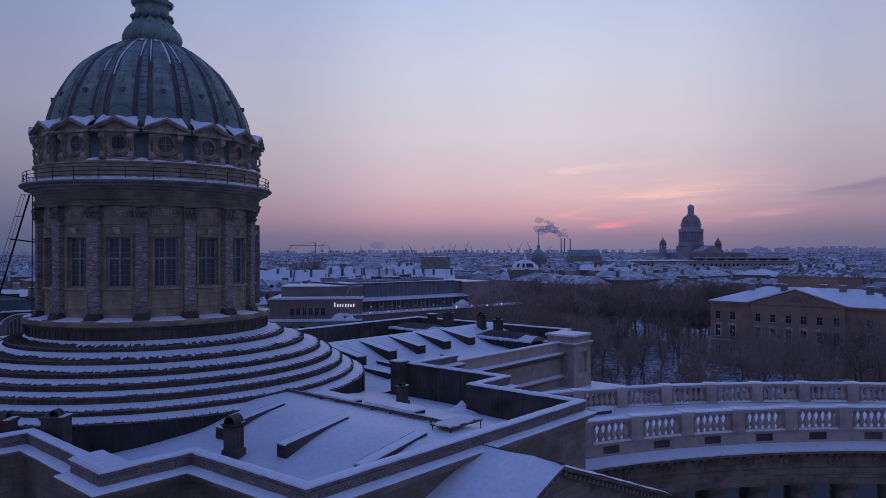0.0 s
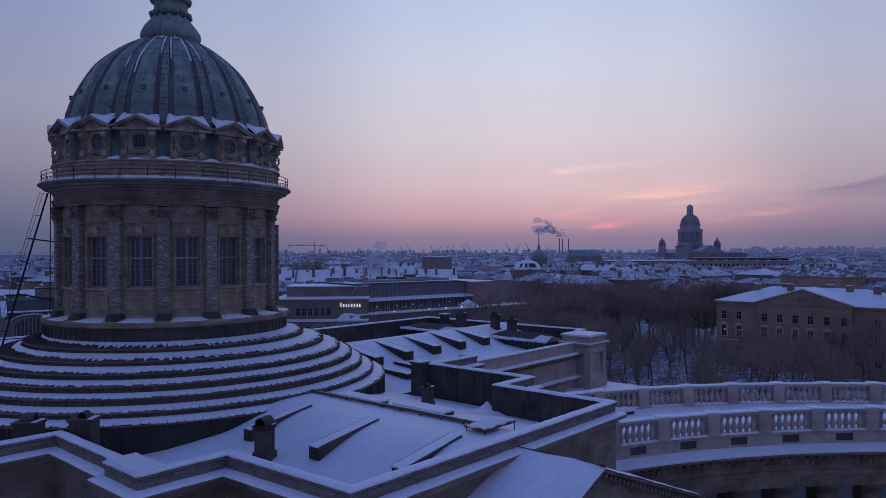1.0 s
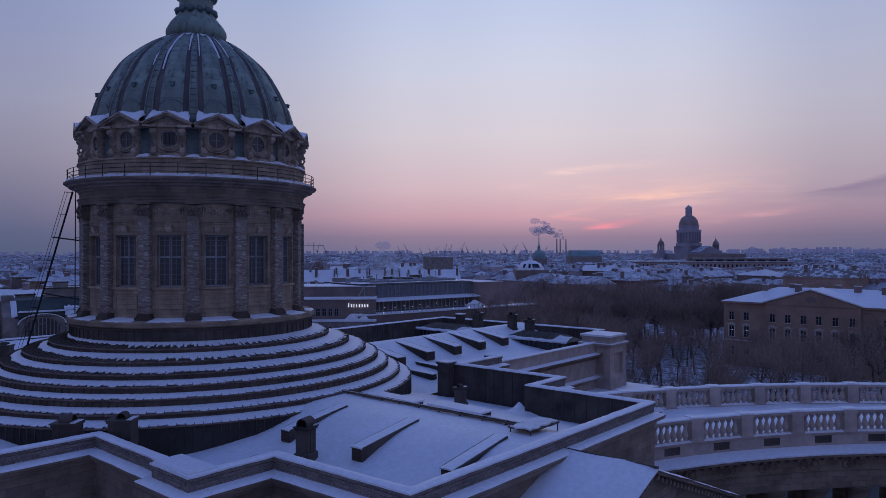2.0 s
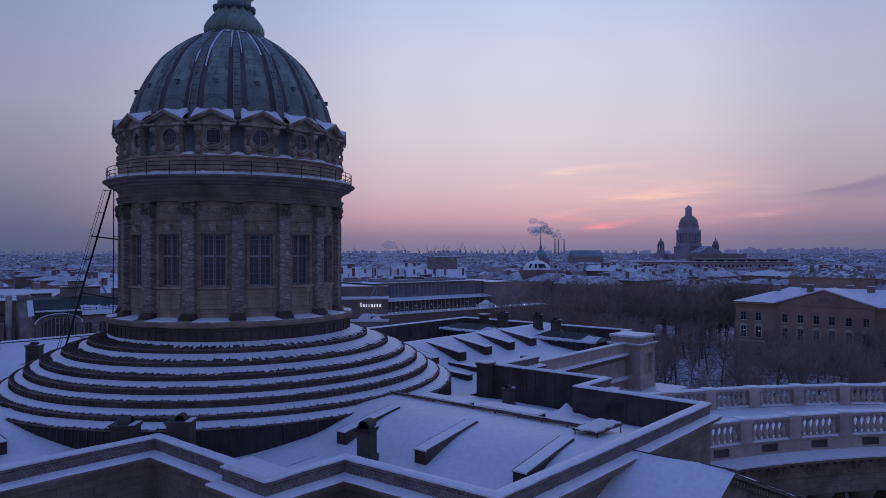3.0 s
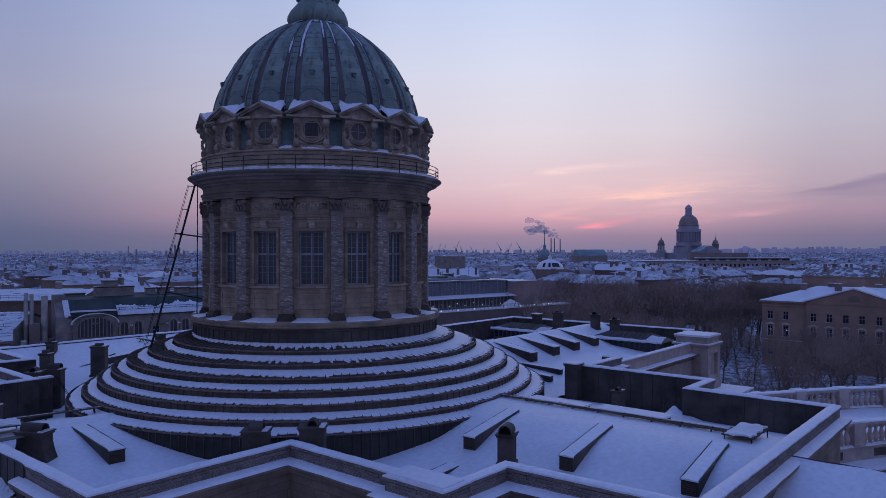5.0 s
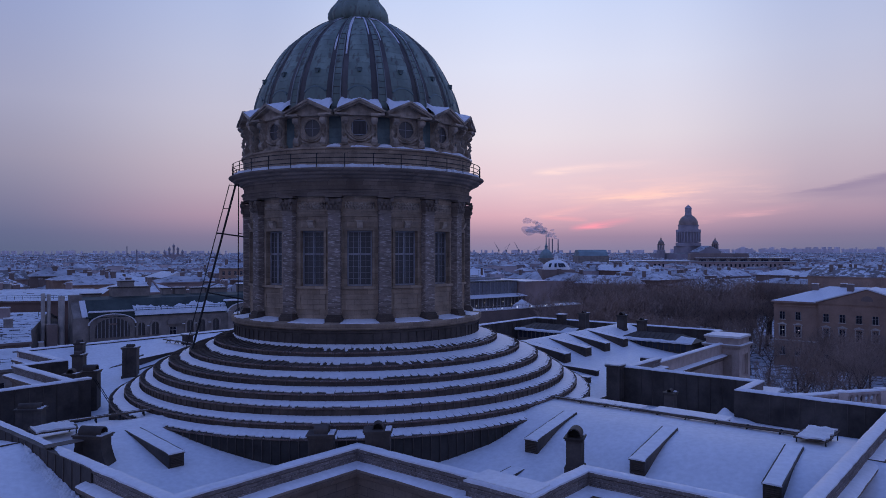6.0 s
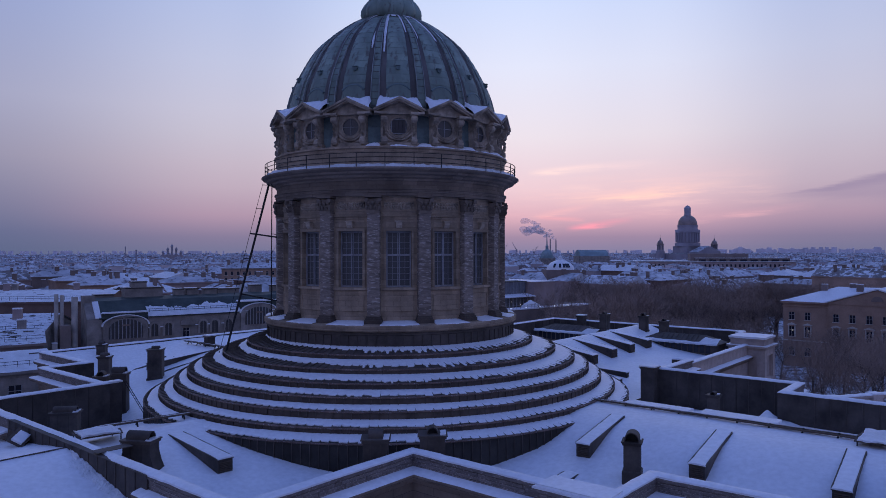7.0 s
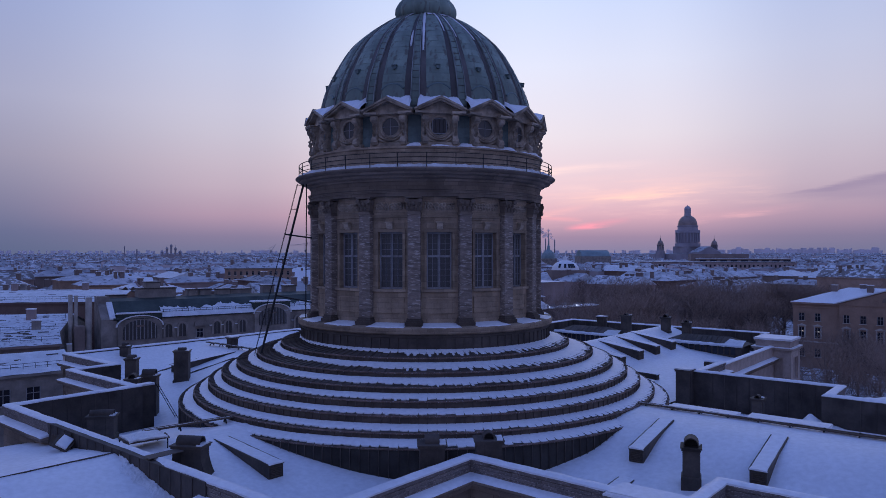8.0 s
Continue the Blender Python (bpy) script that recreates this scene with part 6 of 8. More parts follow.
balustrade("back_balustrade", R_BACK, 1, "pale stone balustrade with snow on its handrail")

hatch = empty("walk_hatch", pose(46.1, 1.9, 17.5, 0, 0, 25), "small snow-topped hatch on the colonnade walk", "roof hatch")
part("body", box(bmn(), -1.0, 1.0, -0.7, 0.7, 0, 0.7), M_metal, hatch)
part("snow", uneven(box(bmn(), -1.1, 1.1, -0.8, 0.8, 0.7, 0.9), 0.04), M_snow, hatch)

# attic pier at the end of the nave wall
pier = empty("attic_pier", CH @ pose(52.6, -16.8, 0), "tall pale stone attic pier with recessed panels under snow", "pier")
part("shaft", box(bmn(), -1.9, 1.9, -1.9, 1.9, 15.5, 21.6), M_pale, pier)
bm = bmn()
box(bm, -2.35, 2.35, -2.35, 2.35, 15.0, 16.8), box(bm, -2.32, 2.32, -2.32, 2.32, 16.8, 17.2)
part("base", bm, M_pale, pier)
bm = bmn()
box(bm, -2.35, 2.35, -2.35, 2.35, 21.5, 21.75), box(bm, -2.55, 2.55, -2.55, 2.55, 21.75, 21.98), box(bm, -2.15, 2.15, -2.15, 2.15, 21.98, 22.75), box(bm, -2.3, 2.3, -2.3, 2.3, 22.75, 22.95)
part("cap", bm, M_pale, pier)
for k in range(4):
    m = turn(90 * k)
    for x0, x1, z0, z1, y0 in ((-1.3, 1.3, 20.75, 21.5, 2.28), (-1.3, 1.3, 17.2, 17.75, 2.28), (-2.26, -1.3, 17.2, 21.5, 2.28), (1.3, 2.26, 17.2, 21.5, 2.28),
                               (-1.3, 1.3, 20.6, 20.75, 2.12), (-1.3, 1.3, 17.75, 17.9, 2.12), (-1.3, -1.16, 17.9, 20.6, 2.12), (1.16, 1.3, 17.9, 20.6, 2.12)):
        part("panel_rail", box(bmn(), x0, x1, -y0, -1.85, z0, z1, m), M_pale, pier)
bm = box(bmn(), -2.35, 2.35, -2.35, 2.35, 22.95, 23.2)
bmesh.ops.subdivide_edges(bm, edges=bm.edges, cuts=4, use_grid_fill=True)
part("snow_cap", uneven(bm, 0.05), M_snow, pier, smooth=True)
bm = bmn()
for s0, s1, t0, t1 in ((-2.6, 2.6, -2.6, -2.16), (-2.6, 2.6, 2.16, 2.6), (-2.6, -2.16, -2.16, 2.16), (2.16, 2.6, -2.16, 2.16)):
    box(bm, s0, s1, t0, t1, 21.98, 22.08)
part("ledge_snow", bm, M_snow, pier)
bm = box(bmn(), 47.0, 57.0, -22.6, -17.0, 0, 15.6)
lean = thing("aisle_block", bm, M_facade, "low stone block at the pier's foot", "wall", CH, kind="structure")
bm = box(bmn(), 46.8, 57.2, -22.8, -16.95, 15.6, 15.85)
bmesh.ops.subdivide_edges(bm, edges=bm.edges, cuts=4, use_grid_fill=True)
thing("aisle_roof", uneven(bm, 0.08), M_snow, "flat snow-covered roof at the pier's foot", "roof", CH, kind="structure", smooth=True)


def monitor(u, v, w, d, z, h, label):
    """A glazed roof lantern with a ribbed metal hipped lid half under snow."""
    o = empty("roof_monitor", CH @ pose(u, -v, z, 0, 0, -90), label, "roof lantern")
    part("body", box(bmn(), -w / 2, w / 2, -d / 2, d / 2, -1.0, h), M_metal, o)
    pane = part("pane", box(bmn(), -0.3, 0.3, -0.03, 0.03, 0.25, h - 0.15), M_far_glass, o, m=pose(-w / 2 + 0.6, -d / 2 - 0.01, 0))
    for i in range(1, int((w - 0.6) / 0.8)):
        again(pane, pose(-w / 2 + 0.6 + i * 0.8, -d / 2 - 0.01, 0))
    bm = bmn()
    ww, dd = w / 2 + 0.35, d / 2 + 0.35
    b = [bm.verts.new(c) for c in ((-ww, -dd, h), (ww, -dd, h), (ww, dd, h), (-ww, dd, h), (-ww + dd, 0, h + 1.0), (ww - dd, 0, h + 1.0))]
    for f in ((0, 1, 5, 4), (1, 2, 5), (2, 3, 4, 5), (3, 0, 4), (3, 2, 1, 0)):
        bm.faces.new([b[i] for i in f])
    part("lid", bm, M_tread, o, "ribbed dark metal lid")
    sl = math.degrees(math.atan2(1.0, dd))
    rb = part("seam", box(bmn(), -0.03, 0.03, 0, math.hypot(1, dd), 0, 0.07, pose(0, 0, 0, sl)), M_metal, o, m=pose(-ww + dd, -dd, h))
    for i in range(1, int((2 * ww - 2 * dd) / 0.7)):
        again(rb, pose(-ww + dd + i * 0.7, -dd, h))
    bm = bmn()
    rows = []
    for i in range(41):
        x = -ww + 2 * ww * i / 40
        reach = 0.22 + 0.16 * noise.noise((x * 0.9, w, u)) + (0.5 if x > ww - 2.4 else 0.0)
        droop = 0.1 * abs(noise.noise((x * 1.7, w, 3)))
        rows.append([bm.verts.new((x, y, zz)) for y, zz in ((-dd - 0.06, h - 0.08 - droop), (-dd - 0.1, h + 0.1), (-dd + dd * reach * 0.5, h + 0.2 + reach * 0.5), (-dd + dd * reach, h + 0.02 + reach))])
    for p, q in zip(rows, rows[1:]):
        for j in range(3):
            bm.faces.new((p[j], q[j], q[j + 1], p[j + 1]))
    part("snow", uneven(bm, 0.06, 1.5), M_snow_rough, o, smooth=True)


monitor(50.2, 8.2, 10.4, 3.9, 20.55, 1.45, "glazed roof lantern with a ribbed lid and drooping snow")
monitor(50.2, -9.6, 10.0, 3.9, 20.6, 1.45, "glazed roof lantern with a ribbed lid and drooping snow")

# ladder and guy poles that lean on the gallery
lad = empty("roof_ladder", pose(0, 0, 0), "long thin iron ladder leaning from the stepped roof to the gallery", "ladder")
top, foot = Vector((-10.75, -3.2, 40.6)), Vector((-14.0, -5.2, 26.0))
across = Vector((-0.12, 0.48, 0))
out = Vector((-0.75, -0.35, 0)) * 0.66
part("pole", tube(bmn(), foot, top, 0.095, n=6), M_iron, lad)
for s in (-1, 1):
    part("stile", tube(bmn(), foot + out + across * s, top + out + across * s, 0.022, n=5), M_iron, lad)
for f in (0.995, 0.85, 0.7, 0.55, 0.4, 0.25, 0.1):
    c = foot.lerp(top, f)
    bm = tube(bmn(), c + out - across, c + out + across, 0.022, n=4)
    part("rung", tube(bm, c, c + out, 0.03, n=4), M_iron, lad)
c = foot.lerp(top, 0.7)
part("brace", tube(bmn(), c + out, c + Vector((2.3, 0.5, -0.4)), 0.07, n=5), M_iron, lad)
c = foot.lerp(top, 0.34)
part("brace", tube(bmn(), c, c + Vector((4.2, 1.6, -1.0)), 0.07, n=5), M_iron, lad)
drop_pipe = empty("lightning_rod_cable", pose(0, 0, 0), "thin dark conductor hanging from the gallery cornice", "cable")
part("cable", tube(bmn(), (-10.48, -3.2, 41.0), (-10.56, -3.2, 28.3), 0.05, n=5), M_iron, drop_pipe)
part("clip", tube(bmn(), (-10.5, -3.2, 36.2), (-9.8, -2.6, 36.1), 0.03, n=4), M_iron, drop_pipe)

# broken wooden hood dropped in the snow of the apse portico
hd = empty("fallen_hood", CH @ pose(-30.7, 4.4, 21.95, 25, -24, 40) @ Matrix.Scale(1.35, 4), "broken wooden hood lying in the portico's snow", "debris")
part("side_board", box(bmn(), -0.5, 0.5, -0.5, -0.44, -0.1, 0.7), M_wood, hd)
part("side_board", box(bmn(), 0.44, 0.5, -0.44, 0.5, -0.1, 0.6), M_wood, hd)
part("lid_board", box(bmn(), -0.7, 0.62, -0.5, 0.3, 0.7, 0.76, pose(0, 0, 0, 8, 14, 0)), M_wood, hd)
part("snow", uneven(box(bmn(), -0.6, 0.3, -0.4, 0.1, 0.78, 0.88, pose(0, 0, 0, 8, 14, 0)), 0.04, 2.0), M_snow, hd)

# sheet laid from the apse chimney to the parapet
thing("roof_flashing", box(bmn(), -29.75, -27.7, -5.75, -4.95, 23.26, 23.3), M_metal, "dark sheet laid from chimney to parapet", "flashing", CH)

# ---- city ----
def window_piece(w, h, parent, m, trim=True, lit=False):
    win = part("window", box(bmn(), -w / 2, w / 2, -0.05, 0.05, 0, h), M_far_glass, parent, m=m)
    bm = bmn()
    box(bm, -w / 2 - 0.02, -w / 2 + 0.08, -0.09, 0.04, 0, h), box(bm, w / 2 - 0.08, w / 2 + 0.02, -0.09, 0.04, 0, h)
    box(bm, -0.05, 0.05, -0.09, 0.04, 0, h), box(bm, -w / 2, w / 2, -0.09, 0.04, h * 0.62, h * 0.62 + 0.09)
    part("frame", bm, M_frame, win)
    if trim:
        bm = bmn()
        box(bm, -w / 2 - 0.25, w / 2 + 0.25, -0.22, 0, -0.22, -0.04)
        part("sill", bm, M_trim, win)
    return win


def hip_roof(bm, w, d, z, h, over=0.5, ridge_gable=False):
    ww, dd = w / 2 + over, d / 2 + over
    run = 0 if ridge_gable else min(dd, ww * 0.8)
    b = [bm.verts.new(c) for c in ((-ww, -dd, z), (ww, -dd, z), (ww, dd, z), (-ww, dd, z), (-ww + run, 0, z + h), (ww - run, 0, z + h))]
    for f in ((0, 1, 5, 4), (1, 2, 5), (2, 3, 4, 5), (3, 0, 4), (3, 2, 1, 0)):
        bm.faces.new([b[i] for i in f])
    return bm


def house(m, w, d, h, mat, roof_h, label, seed, windows=True, gable=False, chimneys=3, floors=4, pitch=3.2):
    rr = random.Random(seed)
    o = empty("house", m, label, "building", "city houses")
    part("wall", box(bmn(), -w / 2, w / 2, -d / 2, d / 2, 0, h), mat, o)
    bm = bmn()
    box(bm, -w / 2 - 0.35, w / 2 + 0.35, -d / 2 - 0.35, d / 2 + 0.35, h - 0.5, h)
    part("eaves_cornice", bm, mat, o)
    part("roof", hip_roof(bmn(), w, d, h, roof_h, 0.4, gable), rr.choice((M_thin_snow, M_thin_snow, M_thin_snow, M_snow_rough, M_bare_roof)), o, "roof under thin sooty snow, haze put into its dimmer colour")
    if windows:                                          # firewalls and dormers break up the roof
        for x in (-w * rr.uniform(0.1, 0.3), w * rr.uniform(0.1, 0.3)):
            part("firewall", slab_x(bmn(), [(-d / 2, h - 0.2), (-d / 2, h + 0.5), (0, h + roof_h + 0.6), (d / 2, h + 0.5), (d / 2, h - 0.2)], x - 0.2, x + 0.2), mat, o)
        for i in range(rr.randint(1, 3)):
            x = rr.uniform(-w * 0.35, w * 0.35)
            dz = h + roof_h * 0.35
            dm = part("dormer", slab_y(bmn(), [(-0.8, dz - 0.6), (0.8, dz - 0.6), (0.8, dz + 0.6), (0, dz + 1.1), (-0.8, dz + 0.6)], -d * 0.36, -d * 0.1), M_tread, o, m=pose(x, 0, 0))
            part("snow", slab_y(bmn(), [(-0.95, dz + 0.55), (0, dz + 1.15), (0.95, dz + 0.55), (0.95, dz + 0.7), (0, dz + 1.32), (-0.95, dz + 0.7)], -d * 0.37, -d * 0.1), M_snow, dm)
    ch = None
    for i in range(chimneys):
        x, y = rr.uniform(-w * 0.42, w * 0.42), rr.uniform(-d * 0.22, d * 0.22)
        mm = pose(x, y, h + roof_h * 0.35, 0, 0, rr.choice((0, 90)))
        if ch is None:
            bm = box(bmn(), -0.9, 0.9, -0.5, 0.5, 0, roof_h * 0.65 + 1.6)
            box(bm, -1.0, 1.0, -0.6, 0.6, roof_h * 0.65 + 1.4, roof_h * 0.65 + 1.65)
            ch = part("chimney", bm, M_brown, o, m=mm)
            part("chimney_snow", box(bmn(), -0.95, 0.95, -0.55, 0.55, roof_h * 0.65 + 1.65, roof_h * 0.65 + 1.85), M_snow, ch)
        else:
            copy_thing(ch, mm)
    if windows:
        win = None
        for f in range(floors):
            z = h - 2.9 - f * 3.4
            if z < 4:
                break
            for i in range(int((w - 2) / pitch)):
                mm = pose(-w / 2 + 1.6 + i * pitch + 0.2, -d / 2 - 0.02, z)
                if win is None:
                    win = window_piece(1.2, 1.9, o, mm)
                else:
                    copy_thing(win, mm)
            for i in range(int((d - 2) / pitch)):
                for s in (-1, 1):
                    copy_thing(win, pose(s * (w / 2 + 0.02), -d / 2 + 1.8 + i * pitch, z, 0, 0, 90 * s))
    return o


# the ochre palace with a pediment beyond the trees
PA = pose(129.2, 126.9, 0, 0, 0, -45.0)
pal = empty("palace", PA, "ochre stucco palace with a broad pediment and a snowy hipped roof", "building")
PW, PD, PH = 50.0, 24.0, 19.4
part("wall", box(bmn(), -PW / 2, PW / 2, 0.0, PD, 0, PH), M_ochre, pal)
part("wall_centre", box(bmn(), -12.4, 12.4, -0.9, 0.0, 0, PH - 0.3), M_ochre, pal, "projecting pedimented centre")
bm = bmn()
box(bm, -PW / 2 - 0.6, PW / 2 + 0.6, -0.6, PD + 0.6, PH - 0.55, PH), box(bm, -PW / 2 - 0.25, PW / 2 + 0.25, -0.25, PD + 0.25, PH - 1.5, PH - 1.25)
part("cornice", bm, M_ochre, pal)
bm = bmn()
box(bm, -PW / 2 - 0.15, PW / 2 + 0.15, -0.15, 0.2, 7.6, 7.95)
part("string_course", bm, M_trim, pal)
part("roof", hip_roof(bmn(), PW, PD, 0, 4.2, 0.7), M_snow, pal, "smooth snow on a hipped roof", m=pose(0, PD / 2, PH + 0.01))
bm = slab_y(bmn(), [(-12.9, PH - 0.35), (12.9, PH - 0.35), (12.9, PH - 0.05), (0, PH + 4.1), (-12.9, PH - 0.05)], -1.1, 8.0)
part("pediment", bm, M_ochre, pal)
bm = bmn()
for s in (-1, 1):
    slab_y(bm, [(s * 13.3, PH - 0.05), (s * 13.3, PH + 0.3), (0, PH + 4.6), (0, PH + 4.2)], -1.5, 9.5)
part("pediment_snow", bm, M_snow, pal)
part("lunette", revolve(bmn(), [(0, 0), (1.5, 0), (1.5, 0.1), (0, 0.1)], 20, 90, 270, m=pose(0, -1.12, PH + 0.9, 90)), M_brown, pal, "blind half-round attic window")
wp = None
for row, (z, h) in enumerate(((14.0, 2.2), (8.9, 3.0), (3.4, 2.4))):
    for x in (-22.6, -18.2, -10.4, -6.2, -2.0, 2.0, 6.2, 10.4, 18.2, 22.6):
        y = -0.92 if abs(x) < 12 else -0.02
        w = window_piece(1.5, h, pal, pose(x, y, z))
        if row == 1:
            bm = bmn()
            slab_y(bm, [(-1.3, h + 0.45), (1.3, h + 0.45), (1.3, h + 0.6), (0, h + 1.15), (-1.3, h + 0.6)], -0.4, 0)
            box(bm, -1.05, -0.78, -0.15, 0, -0.2, h + 0.45), box(bm, 0.78, 1.05, -0.15, 0, -0.2, h + 0.45)
            part("hood", bm, M_trim, w, "pale window hood")
for x in (-22.6, -18.2):
    part("lit_window", box(bmn(), -0.2, 0.2, -0.12, -0.1, 1.8, 2.0), M_lamp, pal, "warm lamp behind the glass", m=pose(x + 0.25, -0.02, 8.9))
chp = part("chimney", box(bmn(), -0.85, 0.85, -0.6, 0.6, 0, 2.9), M_brown, pal, m=pose(-16, 9, PH + 2.0))
part("chimney_snow", uneven(box(bmn(), -0.9, 0.9, -0.65, 0.65, 2.9, 3.05), 0.05, 1.5), M_snow, chp)
for x, y in ((-9.0, 12), (-6.5, 9), (3, 13), (9, 10), (16, 9), (19, 13)):
    copy_thing(chp, pose(x, y, PH + 2.2))

# grey courtyard building with arched attic windows
AR = pose(-57.5, 62.0, 0, 0, 0, 34.8)
arc = empty("arcade_building", AR, "grey stucco building with arched attic windows and snow-streaked roof", "building")
AL, EV = 56.0, 22.2
part("wall", box(bmn(), 2.2, AL, 0, 15, 0, EV), M_plaster, arc)
bm = slab_x(bmn(), [(0.0, 0), (0.0, EV + 0.2), (3.4, EV + 2.9), (3.4, EV + 4.2), (6.0, EV + 4.2), (6.0, 0)], 0.2, 2.2)
part("end_wall", bm, M_plaster, arc, "tall blank grey party wall")
part("end_wall_snow", uneven(slab_x(bmn(), [(-0.1, EV + 0.2), (-0.1, EV + 0.45), (3.3, EV + 3.2), (3.4, EV + 2.9)], 1.6, 2.6), 0.06, 1.0), M_snow, arc)


def arch(x, r, z0, zs, rise, n=16):
    return [(x - r, z0)] + [(x - r * math.cos(math.pi * i / n), zs + rise * math.sin(math.pi * i / n)) for i in range(n + 1)] + [(x + r, z0)]


def gable(x, z_shift, r, y):
    """A round-headed dormer gable with a half-round window."""
    z = z_shift
    g = part("gable", slab_y(bmn(), arch(x, r + 0.9, 0, 20.9 + z, 1.9), y - 0.35, y + 2.5), M_plaster, arc, "round-headed gable")
    rim = arch(x, r + 1.2, 20.9 + z, 21.0 + z, 2.0)[1:-1] + arch(x, r + 0.95, 20.9 + z, 21.0 + z, 1.85)[1:-1][::-1]
    part("snow", slab_y(bmn(), rim, y - 0.5, y + 0.6), M_snow, g)
    hood_roof = slab_y(bmn(), [(x - r - 1.0, 21.6 + z), (x - r - 0.9, 23.3 + z), (x + r + 0.9, 23.3 + z), (x + r + 1.0, 21.6 + z)], y - 0.1, y + 4.0)
    part("hood_roof", hood_roof, M_stucco_green, g, "dark green sheet roof behind the gable")
    part("hood_snow", uneven(slab_y(bmn(), [(x - r - 1.1, 23.25 + z), (x - r - 0.8, 23.5 + z), (x + r + 0.8, 23.5 + z), (x + r + 1.1, 23.25 + z)], y - 0.25, y + 3.0), 0.1, 0.9), M_snow, g)
    gw = part("arched_window", slab_y(bmn(), arch(x, r, 18.6 + z, 20.4 + z, 1.75), y - 0.45, y - 0.36), M_glass, g, "large half-round window")
    for i in range(-4, 5):
        q = i * r * 0.22
        hh = 20.4 + z + 1.75 * math.sqrt(max(0, 1 - (q / r) ** 2))
        part("mullion", box(bmn(), x + q - 0.07, x + q + 0.07, y - 0.52, y - 0.44, 18.6 + z, hh), M_frame, gw)
    part("transom", box(bmn(), x - 0.7, x + 0.7, y - 0.55, y - 0.44, 20.9 + z, 21.2 + z), M_brown, gw)


gable(6.7, 0.0, 2.95, 0.0)
gable(32.3, 1.1, 2.95, 0.0)
gable(50.0, 0.6, 2.95, 0.0)
for x in (11.8, 14.3, 20.9, 23.2, 26.0, 38.0, 40.5, 43.4):
    w = part("arched_window", slab_y(bmn(), arch(0, 0.62, 18.6, 20.4, 0.62, 8), -0.1, 0.05), M_glass, arc, m=pose(x, 0, 0))
    rim = arch(0, 1.0, 18.6, 20.4, 1.0, 8) + arch(0, 0.63, 18.6, 20.4, 0.63, 8)[::-1]
    part("surround", slab_y(bmn(), rim, -0.25, 0.0), M_plaster, w)
    part("sill_snow", box(bmn(), -1.5, -1.0, -0.28, 0.0, 20.25, 20.4), M_snow, w)
    part("glazing_bar", box(bmn(), -0.04, 0.04, -0.14, -0.09, 18.6, 21.0), M_frame, w)
window_piece(1.3, 1.6, arc, pose(17.6, -0.02, 18.2))
part("bay_hood", slab_y(bmn(), arch(17.6, 1.1, 20.4, 21.0, 0.5, 8), -0.5, 0.3), M_plaster, arc)
# one long steep roof, snow held along its lower half
part("roof", slab_x(bmn(), [(-0.35, EV + 0.1), (-0.35, EV + 0.25), (3.6, EV + 3.2), (7.5, EV + 3.6), (15.2, EV + 0.2), (15.2, EV)], 2.2, AL), M_stucco_green, arc, "dark green sheet roof")
ra = random.Random(31)
bm = bmn()
rows = []
for i in range(161):
    x = 10.6 + (AL - 10.8) * i / 160
    reach = max(0.2, min(1.0, 0.55 + 0.22 * noise.noise((x * 0.15, 1, 1)) + 0.12 * noise.noise((x * 0.7, 2, 1)) + 0.12 * noise.noise((x * 3.1, 3, 1))))
    rows.append([bm.verts.new((x, -0.42 + 3.9 * reach * f, EV + 0.24 + 2.98 * reach * f + (0.16 if 0 < f < 1 else 0.0))) for f in (0.0, 0.12, 0.85, 1.0)])
for p, q in zip(rows, rows[1:]):
    for j in range(3):
        bm.faces.new((p[j], q[j], q[j + 1], p[j + 1]))
part("roof_snow", bm, M_snow_rough, arc, "ragged snow sliding to the eaves")
gp = None
for i in range(38):
    m = pose(11.0 + i * 1.15, 0.5, EV + 0.85)
    gp = again(gp, m) if gp else part("guard_post", tube(bmn(), (0, 0, -0.2), (0, -0.1, 0.75), 0.035, n=4), M_iron, arc, m=m)
for zz in (0.35, 0.72):
    part("guard_rail", tube(bmn(), (10.8, 0.42, EV + 0.85 + zz), (AL - 1, 0.42, EV + 0.85 + zz), 0.035, n=4), M_iron, arc)
# firewalls and chimney blocks along the ridge
for x, y, w, d, top in ((11.5, 8.0, 7.0, 3.0, 27.4), (10.7, 7.9, 2.6, 2.6, 28.6), (4.6, 9.0, 3.4, 2.0, 26.2), (18.4, 8.0, 1.7, 2.0, 26.9), (21.1, 8.2, 2.3, 2.0, 26.9), (24.8, 8.2, 2.6, 2.0, 26.8), (29.0, 9.5, 4.5, 2.0, 26.6), (35.0, 9, 2.4, 2, 27.2), (40.0, 9, 2.6, 2, 27.0), (46, 9, 2.4, 2, 27.0)):
    c = part("chimney_block", box(bmn(), -w / 2, w / 2, -d / 2, d / 2, 22.5, top), M_plaster, arc, m=pose(x, y, 0))
    part("block_cap", box(bmn(), -w / 2 - 0.12, w / 2 + 0.12, -d / 2 - 0.12, d / 2 + 0.12, top - 0.05, top + 0.14), M_metal, c)
    part("block_snow", uneven(box(bmn(), -w / 2 - 0.05, w / 2 + 0.05, 0, d / 2 + 0.1, top + 0.14, top + 0.24), 0.03), M_snow, c)
for x, r, top in ((-3.4, 0.32, 26.8), (-4.3, 0.36, 27.0), (-1.35, 0.55, 26.4)):
    fl = thing("flue", tube(bmn(), (x, 2.6, 14), (x, 2.6, top), r, n=12), M_trim, "tall pale metal flue rising beside the party wall", "flue", AR, "flues", smooth=True)
